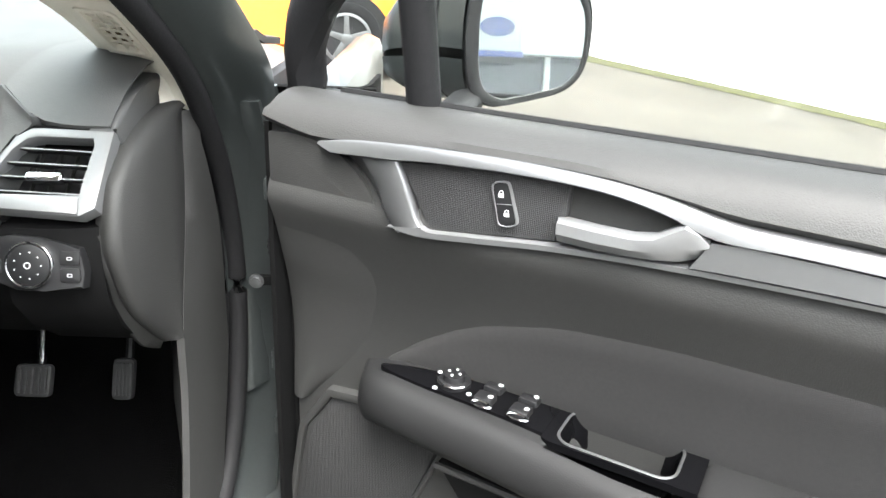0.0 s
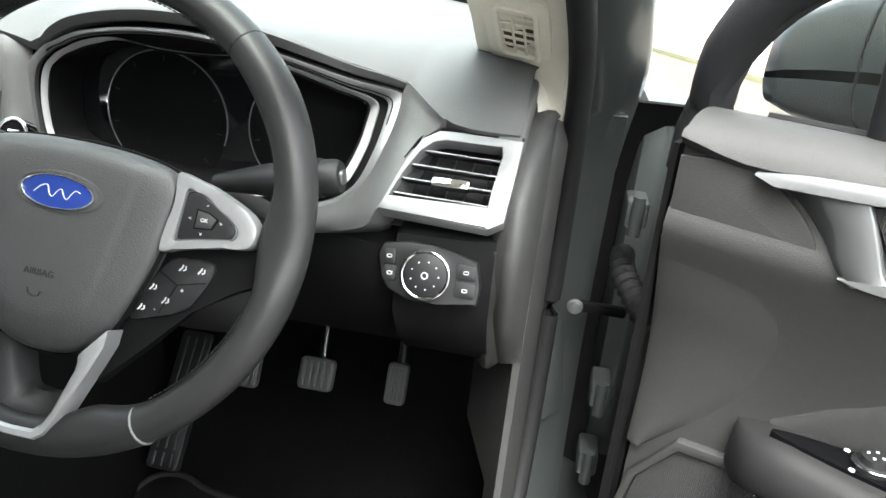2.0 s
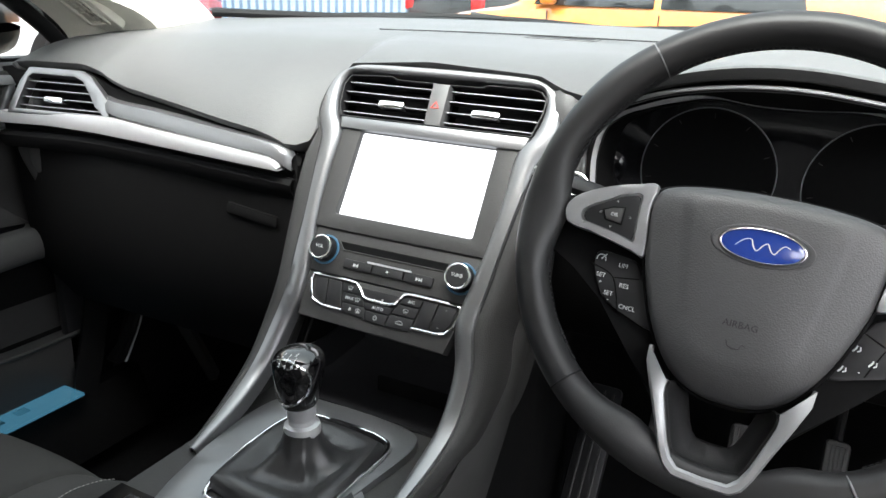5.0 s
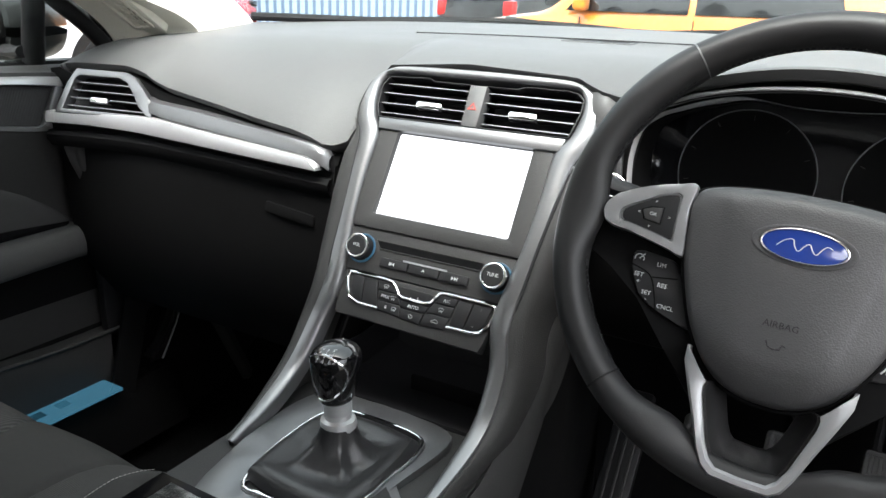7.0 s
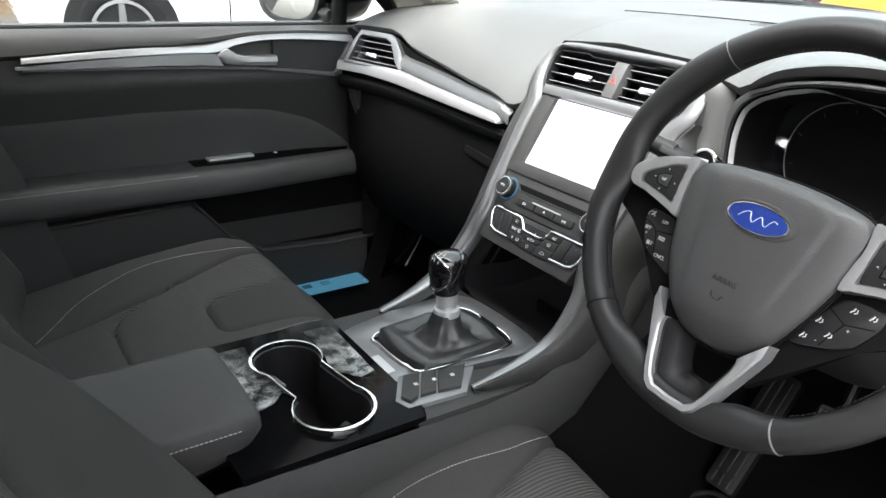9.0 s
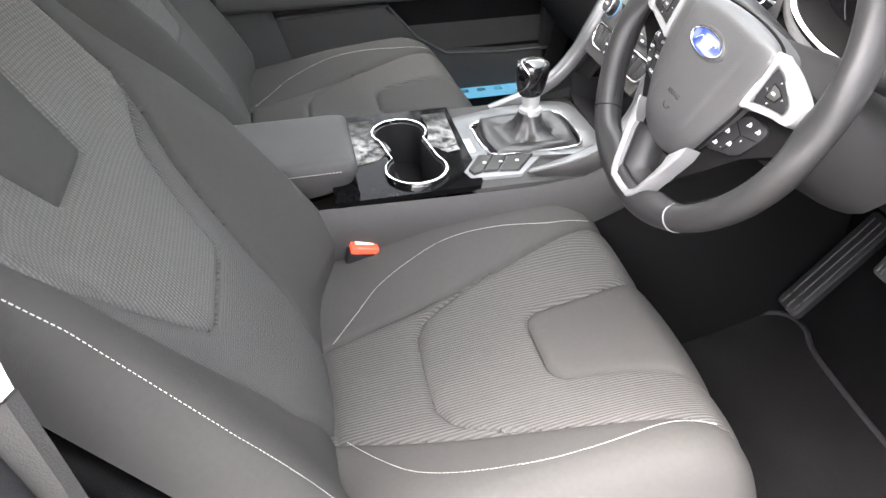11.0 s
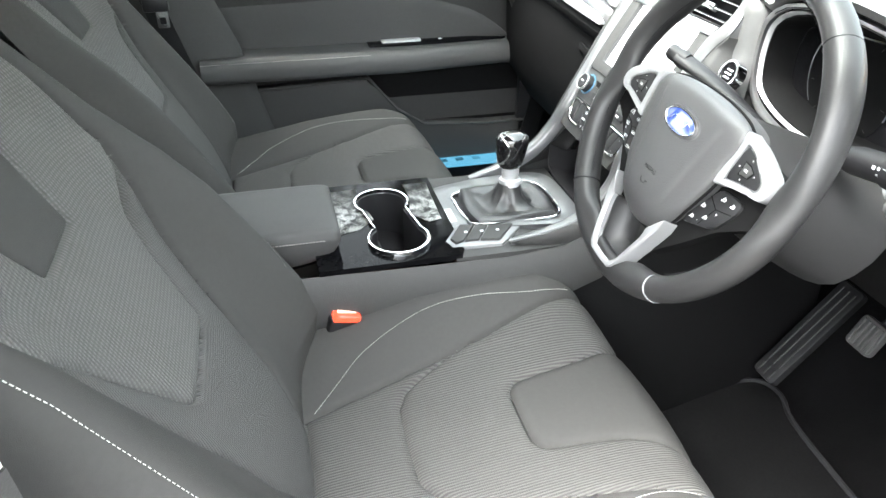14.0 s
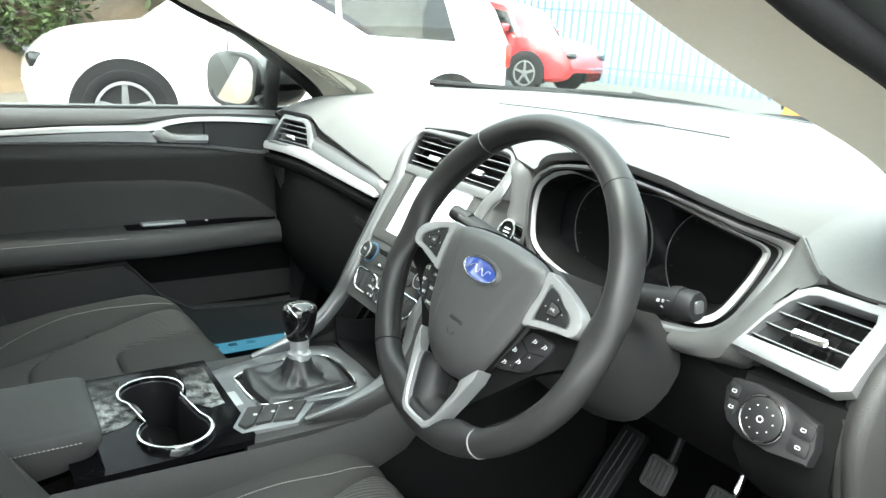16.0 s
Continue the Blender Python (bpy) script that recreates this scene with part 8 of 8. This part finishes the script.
def outside():
    asphalt = material("wet_asphalt", (0.040, 0.033, 0.026), 0.6, var=0.35, var_scale=2.2, bump=1.0, bump_scale=45, second=(0.17, 0.16, 0.135))
    rows = []
    for x in (-900, -200, -60, -30, -18, -10, -6, -3, -1, 1, 3, 6, 10, 18, 60, 200, 900):
        rows.append([(x, y, ground_z(max(-22, min(22, x)), max(-22, min(22, y)))) for y in (-900, -200, -60, -25, -12, -6, -3, 0, 3, 6, 12, 25, 60, 200, 900)])
    single("ground", sheet(rows), asphalt, "wet grey asphalt yard", "ground", "structure")
    # white profiled steel wall
    wallm = material("white_profiled_steel", (0.66, 0.67, 0.66), 0.5, var=0.06, var_scale=1.5)
    a, b = Vector((2.2, 9.6)), Vector((6.8, 4.0))
    dr = (b - a).normalized()
    nn = Vector((-dr.y, dr.x))
    if nn.dot(-a) < 0:
        nn = -nn
    rows = []
    k = 0.0
    start = a - dr * 9
    while k < 24:
        for off, dep in ((0.0, 0.0), (0.010, -0.018), (0.026, -0.018), (0.036, 0.0), (0.12, 0.0), (0.13, 0.012), (0.15, 0.012), (0.16, 0.0), (0.25, 0.0), (0.258, 0.012), (0.278, 0.012), (0.286, 0.0)):
            p = start + dr * (k + off) + nn * dep
            rows.append([(p.x, p.y, ground_z(p.x, p.y) - 0.2), (p.x, p.y, 4.5)])
        k += 0.34
    foot = [start + dr * q + nn * 0.12 for q in np.linspace(0, 24, 60)]
    rnd = random.Random(9)
    strip = [[(p.x + nn.x * w * rnd.uniform(0.6, 1.4), p.y + nn.y * w * rnd.uniform(0.6, 1.4), ground_z(p.x, p.y) + h) for w, h in ((-0.12, 0.04), (-0.02, 0.025), (0.03 + 0.10 * max(0.0, math.sin(p.x * 2.3 + 1.0)), 0.006))] for p in foot]
    single("litter_strip", sheet(strip), material("moss_and_litter", (0.05, 0.045, 0.03), 0.95, var=0.5, var_scale=9.0, bump=1.0, bump_scale=25, second=(0.14, 0.15, 0.05)), "mossy strip of litter along the wall foot", "litter", "structure")
    single("wall_steel", sheet(rows), wallm, "white profiled steel shed wall beside the yard", "wall", "structure")



def alloy_wheel(parent, place, r=0.33, w=0.2, spokes=5, rim_mat=None):
    """Tyre and rim about the third axis of place, which points outward."""
    t = part("wheel", lathe([(r * 0.62, -w), (r * 0.95, -w), (r, -w * 0.8), (r, -w * 0.2), (r * 0.95, 0.0), (r * 0.75, 0.012), (r * 0.68, 0.0), (r * 0.66, -0.06)], place, 36), RUBBER, parent, "black tyre on an alloy rim")
    part("rim", sheet([[place(k * r * math.cos(q), k * r * math.sin(q), c) for q in (2 * math.pi * j / 36 for j in range(36))] for k, c in ((0.69, 0.004), (0.63, 0.008), (0.60, -0.04))], 0.004, loop_v=True), rim_mat or SILVER, t)
    part("rim_well", prism(circle(0, 0, r * 0.64, 28), place, -0.09, -0.07), BLACK, t)
    for k in range(spokes):
        q = 2 * math.pi * k / spokes + 0.3
        c, s = math.cos(q), math.sin(q)
        pl = [(0.05 * r * 0 + 0.10 * r * c - 0.09 * r * s, 0.10 * r * s + 0.09 * r * c), (0.62 * r * c - 0.06 * r * s, 0.62 * r * s + 0.06 * r * c), (0.62 * r * c + 0.06 * r * s, 0.62 * r * s - 0.06 * r * c), (0.10 * r * c + 0.09 * r * s, 0.10 * r * s - 0.09 * r * c)]
        part("spoke", prism(pl, place, -0.03, 0.0, 0.006), rim_mat or SILVER, t)
    part("hub_cap", prism(circle(0, 0, r * 0.15, 16), place, -0.03, 0.006, 0.004), rim_mat or SILVER, t)


def parked_car(name, label, at, yaw, paint, length=4.3, width=1.8, height=1.5, rim=None, lamp=None, tall=0.0):
    """A parked car; its nose points along +x before it is turned by yaw."""
    base = thing(name, label, "car", (at[0], at[1], ground_z(at[0], at[1])))
    m = Matrix.Rotation(radians(yaw), 3, "Z")
    o = Vector(base.location)
    P = lambda x, y, z: o + m @ Vector((x, y, z))
    L, W, H = length / 2, width / 2, height
    belt = 0.62 * H
    prof = [(-L, 0.45, 0.60, 0.62, 0.72), (-L + 0.06, 0.30, 0.74 * H * 0.9, 0.74 * H, 0.88), (-L + 0.25, 0.24, belt, H * 0.90, 0.96), (-L + 0.6, 0.22, belt, H * 0.975, 1.0), (-0.3, 0.20, belt * 0.985, H, 1.0), (0.25, 0.20, belt * 0.97, H * 0.985, 1.0),
            (0.62, 0.20, belt * 0.96, H * 0.90, 1.0), (L - 1.05, 0.20, belt * 0.95, belt * 1.06, 1.0), (L - 0.75, 0.20, belt * 0.93, belt * 0.99, 0.99), (L - 0.3, 0.22, belt * 0.82, belt * 0.90, 0.95), (L - 0.07, 0.28, belt * 0.66, belt * 0.72, 0.84), (L, 0.40, 0.5, 0.54, 0.72)]
    rows = []
    for x, zb, zl, zt, k in smooth_line(prof, 3):
        w = W * k
        ins = 0.80 if zt > zl * 1.1 else 0.9
        half = [(w * 0.9, zb), (w, zb + 0.06), (w * 1.0, (zb + zl) * 0.5), (w * 0.985, zl - 0.02), (w * (ins + 0.12 if ins < 0.85 else 0.96), zl + (zt - zl) * 0.25), (w * ins, zt - 0.04), (w * ins * 0.85, zt - 0.01), (0, zt + 0.015)]
        rows.append([P(x, a, b) for a, b in half] + [P(x, -a, b) for a, b in half[-2::-1]])
    part("body", sheet(rows, caps=True), paint, base, "painted bodywork")
    # side glass, lamps, arches and wheels on both sides
    for s in (1, -1):
        wp = lambda a, b, c: P(a, s * (W * (0.985 - 0.165 * (b - belt) / (H * 0.36)) + c), b)
        for k, (x0, x1, t0, t1) in enumerate(((-L + 0.75, -0.28, H * 0.90, H * 0.935), (-0.22, 0.62, H * 0.935, H * 0.86))):
            pl = [(x0, belt + 0.03), (x1 + (0.28 if k else 0), belt + 0.03), (x1, t1), (x0 + (0.0 if k else 0.12), t0)]
            part("side_window", prism(pl, wp, -0.02, 0.008, 0.004), LCD, base, "dark side glass")
        for x in (-L + 0.78, L - (0.66 if tall else 0.82)):
            ap = lambda a, b, c: P(x + a, s * (W - 0.0 + c), 0.335 + b)
            arch = [(0.40 * math.cos(q), 0.40 * math.sin(q)) for q in np.linspace(-0.4, math.pi + 0.4, 26)]
            part("wheel_arch", prism(arch, ap, -0.10, 0.006), BLACK, base, "dark wheel arch")
            alloy_wheel(base, lambda a, b, c: P(x + a * s, s * (W + 0.012 + c), 0.335 + b), 0.33, 0.2, 5, rim)
        part("lamp", rbox(tuple(P(-L + 0.09, s * W * 0.78, belt * 0.92)), (0.16, 0.22, 0.26), 0.04, turn=m.to_4x4()), lamp or material("red_tail_lamp", (0.5, 0.02, 0.02), 0.15, coat=1.0), base, "red tail lamp")
        part("lamp", rbox(tuple(P(L - 0.12, s * W * 0.66, belt * 0.68)), (0.2, 0.3, 0.12), 0.04, turn=m.to_4x4()), LCD, base, "dark headlamp")
        part("door_mirror", rbox(tuple(P(0.72, s * (W + 0.08), belt + 0.10)), (0.12, 0.2, 0.14), 0.04, 3, turn=m.to_4x4()), LCD if tall else paint, base)
        for x in (-0.28, 0.75):
            part("door_gap", tube([P(x, s * (W + 0.0), 0.32), P(x, s * (W + 0.003), belt - 0.02)], 0.006, 5), BLACK, base)
    part("rear_bumper", rbox(tuple(P(-L + 0.02, 0, 0.40)), (0.10, W * 1.5, 0.2), 0.04, turn=m.to_4x4()), BLACK if tall else paint, base)
    part("rear_window", prism([(-W * 0.66, belt + 0.05), (W * 0.66, belt + 0.05), (W * 0.58, H * 0.88), (-W * 0.58, H * 0.88)], lambda a, b, c: P(-L + 0.04 + (b - belt) * 0.42 - c, a, b), -0.06, 0.035), LCD, base, "dark rear glass")
    return base


def broadleaf(name, at, h, r, seed):
    rnd = random.Random(seed)
    z0 = ground_z(at[0], at[1])
    t = thing(name, "leafy green tree with brown trunk beyond the parked cars", "tree", (at[0], at[1], z0), "trees at the yard's edge")
    o = Vector(t.location)
    bm = tube([o + Vector((0, 0, -0.1)), o + Vector((0.05, 0.05, h * 0.3)), o + Vector((0.0, 0.1, h * 0.6)), o + Vector((0.1, 0.0, h * 0.85))], [0.16, 0.12, 0.08, 0.03], 9)
    for k in range(7):
        q = rnd.uniform(0, 6.28)
        z = h * rnd.uniform(0.25, 0.7)
        e = Vector((math.cos(q) * r * 0.8, math.sin(q) * r * 0.8, z + h * 0.2))
        tube([o + Vector((0, 0, z)), o + e * 0.5 + Vector((0, 0, z * 0.5)), o + e], [0.06, 0.04, 0.012], 6, bm=bm)
    part("trunk", bm, material("bark", (0.09, 0.065, 0.045), 0.9, bump=1.0, bump_scale=30, var=0.3), t)
    verts, faces = [], []
    for k in range(5200):
        q, ph = rnd.uniform(0, 6.28), rnd.uniform(0, 1)
        rr = r * (0.35 + 0.65 * rnd.random() ** 0.5) * (0.8 + 0.25 * math.sin(3 * q + 5 * ph))
        c = Vector((math.cos(q) * rr * math.sin(math.pi * (0.12 + 0.8 * ph)), math.sin(q) * rr * math.sin(math.pi * (0.12 + 0.8 * ph)), h * (0.12 + 0.95 * ph)))
        a = Vector((rnd.uniform(-1, 1), rnd.uniform(-1, 1), rnd.uniform(-0.6, 0.6))).normalized()
        b = a.cross(Vector((rnd.uniform(-1, 1), rnd.uniform(-1, 1), 1))).normalized()
        s = rnd.uniform(0.035, 0.075) * r ** 0.8
        i = len(verts)
        verts += [c - a * s, c + b * s * 0.45, c + a * s, c - b * s * 0.45]
        faces.append((i, i + 1, i + 2, i + 3))
    me = bpy.data.meshes.new("crown")
    me.from_pydata([tuple(v) for v in verts], [], faces)
    me.materials.append(LEAF)
    cr = new("crown", me)
    cr.parent = t


LEAF = material("green_leaves", (0.05, 0.085, 0.025), 0.6, var=0.35, var_scale=3.0, second=(0.14, 0.19, 0.06))


def yard():
    white = material("white_car_paint", (0.75, 0.76, 0.77), 0.22, coat=1.0, var=0.02)
    red = material("red_car_paint", (0.42, 0.02, 0.025), 0.25, coat=1.0, var=0.04)
    orange = material("orange_car_paint", (0.78, 0.24, 0.02), 0.3, coat=1.0, var=0.04)
    dark = material("black_car_paint", (0.02, 0.021, 0.024), 0.25, coat=1.0, var=0.04)
    parked_car("parked_suv", "white parked sport utility car beside the passenger window", (-6.05, 2.0), -92, white, 4.4, 1.85, 1.62, tall=0.1)
    parked_car("parked_hatchback", "white parked hatchback with a red tail lamp", (-9.74, 4.46), 215, white, 4.2, 1.78, 1.5)
    parked_car("parked_hatchback", "red parked hatchback with silver wheels", (-10.91, 8.32), 20, red, 4.0, 1.76, 1.62)
    parked_car("parked_car", "bright orange parked car with dark alloy wheels near the shed", (-1.2, 6.95), 180, orange, 4.4, 1.8, 1.62, rim=TITAN)
    parked_car("parked_car", "black parked car facing the shed wall", (-4.5, 12.0), 75, dark, 4.3, 1.8, 1.5)
    # blue palisade fence
    blue = material("blue_steel_paling", (0.10, 0.15, 0.24), 0.5, var=0.15)
    f = thing("palisade_fence", "blue steel palisade fence at the far side of the yard", "fence", (-12.0, 11.0, ground_z(-12, 11)))
    a, b = Vector((-18.5, 8.0)), Vector((-6.0, 15.5))
    n = 84
    for k in range(n):
        p = a.lerp(b, k / (n - 1))
        z = ground_z(p.x, p.y)
        pa = part("paling", rbox((p.x, p.y, z + 1.0), (0.07, 0.02, 2.0), 0.0, turn=Matrix.Rotation(math.atan2(b.y - a.y, b.x - a.x), 4, "Z")), blue, f) if k == 0 else None
        if k == 0:
            first, p0, z0 = pa, p, z
        else:
            c = first.copy()
            scene.collection.objects.link(c)
            c.location = Vector((p.x - p0.x, p.y - p0.y, z - z0))
    for h in (0.35, 1.6):
        part("fence_rail", tube([(q.x, q.y, ground_z(q.x, q.y) + h) for q in (a.lerp(b, s) + Vector((-0.03, 0.05)) for s in np.linspace(0, 1, 7))], 0.03, 6), blue, f)
    # grey shed behind the fence and white shed behind the camera
    single("shed_far", rbox((-15.5, 17.5, 3.0), (16, 5, 7.0), 0.02, turn=pose(0, 0, 0, 0, 0, 31)), material("pale_blue_cladding", (0.36, 0.45, 0.54), 0.6, var=0.1, var_scale=1.0), "pale blue clad shed beyond the fence", "shed", "structure")
    clad = material("white_shed_cladding", (0.7, 0.72, 0.72), 0.5, var=0.08, var_scale=2.0)
    sh = thing("showroom", "white showroom with tall windows behind the car", "building", (3.0, -9.4, ground_z(3, -9)), kind="structure")
    part("fascia", rbox((3.0, -9.6, 3.4), (13, 0.5, 2.9), 0.02), clad, sh)
    part("wall", rbox((7.0, -9.65, 1.0), (5, 0.4, 2.4), 0.01), clad, sh)
    for k in range(6):
        part("window", rbox((-2.6 + 1.25 * k, -9.62, 0.9), (1.17, 0.05, 2.2), 0.004), LCD, sh, "dark reflecting window")
        part("mullion", rbox((-3.22 + 1.25 * k, -9.58, 0.9), (0.08, 0.1, 2.2), 0.004), clad, sh)
    sg = thing("sign_board", "white sign board with a plain blue oval on the showroom", "sign", (2.1, -9.3, 2.6))
    sp = frame_of((2.05, -9.3, 2.6), (-1, 0, 0), (0, 0, 1), (0, 1, 0))
    part("board", prism(rounded(-0.55, -0.62, 0.9, 0.6, 0.02), sp, -0.06, 0.02, 0.01), MARK, sg)
    part("blue_edge", prism(rounded(-0.58, -0.70, 0.9, -0.62, 0.01), sp, -0.06, 0.025, 0.005), BADGE, sg)
    part("blue_oval", prism(circle(-0.2, -0.3, 0.24, 32, 0.13), sp, 0.02, 0.03), BADGE, sg)
    part("lettering_bar", prism(rounded(0.2, -0.42, 0.7, -0.34, 0.01), sp, 0.02, 0.028), TITAN, sg)
    # planted bank on the passenger side
    rnd = random.Random(4)
    rows = []
    for i in range(24):
        y = -14 + i * 0.85
        rows.append([(-9.6 - k * 1.1 + rnd.uniform(-0.2, 0.2), y, ground_z(-9.6 - k * 1.1, y) + h + rnd.uniform(-0.08, 0.08)) for k, h in enumerate((0.02, 0.5, 0.9, 1.2, 1.4))])
    tagged(single("bank", sheet(rows), material("leaf_litter", (0.07, 0.048, 0.028), 0.95, var=0.5, var_scale=7.0, second=(0.2, 0.14, 0.075), bump=1.0, bump_scale=20), "brown bank covered in leaf litter", "bank", "structure"))
    for k, (x, y, h, r) in enumerate(((-12.2, -0.9, 7.5, 2.6), (-10.7, 0.1, 2.6, 1.2), (-12.6, 3.2, 8.5, 2.8), (-10.9, -2.4, 3.0, 1.4), (-12.4, -4.6, 8.0, 2.7), (-13.6, 7.5, 8.0, 2.8), (-12.6, -8.4, 7.8, 2.6), (-3.5, -15.5, 7.0, 2.6), (-8.5, -13.0, 7.4, 2.6))):
        broadleaf("tree", (x, y), h, r, k)
    # wipers at the foot of the windscreen
    for x0, x1 in ((-0.55, 0.05), (0.02, 0.55)):
        w = thing("wiper", "black windscreen wiper resting at the foot of the glass", "wiper", (x0, wind_y(x0), 1.06))
        ln = [(x, wind_y(x) - 0.005 + 0.05, 1.112 + 0.012 * math.sin(3.1 * k / 7)) for k, x in enumerate(np.linspace(x0, x1, 8))]
        part("blade", tube(ln, 0.007, 6), RUBBER, w)
        part("arm", tube([(x1, wind_y(x1) + 0.08, 1.10), (x0 * 0.5 + x1 * 0.5, wind_y(x0 * 0.5 + x1 * 0.5) + 0.055, 1.128)], 0.008, 6), BLACK, w)


shell()
pillars()
glazing()
dash = dashboard()
centre_frame(dash)
passenger_trim(dash)
dash_end(dash)
vents()
cluster()
stack()
light_switch()
steering_wheel()
column()
console()
gear_lever()
seat("driver_seat", "dark grey ribbed cloth driver's seat with pale stitching", (0.367, 0.0, 0.0), 1)
seat("passenger_seat", "dark grey ribbed cloth passenger seat with pale stitching", (-0.375, -0.09, 0.0), -1)
buckle()
driver_door = door("driver", DD, "open driver's door with dark plastic panel and satin silver trim", True)
door("passenger", PD, "closed passenger door with dark panel and satin silver trim", False)
wing_mirror("driver", DD)
wing_mirror("passenger", PD)
sill_plates()
door_hardware(driver_door)
pedals()
seat_belt()
outside()
yard()
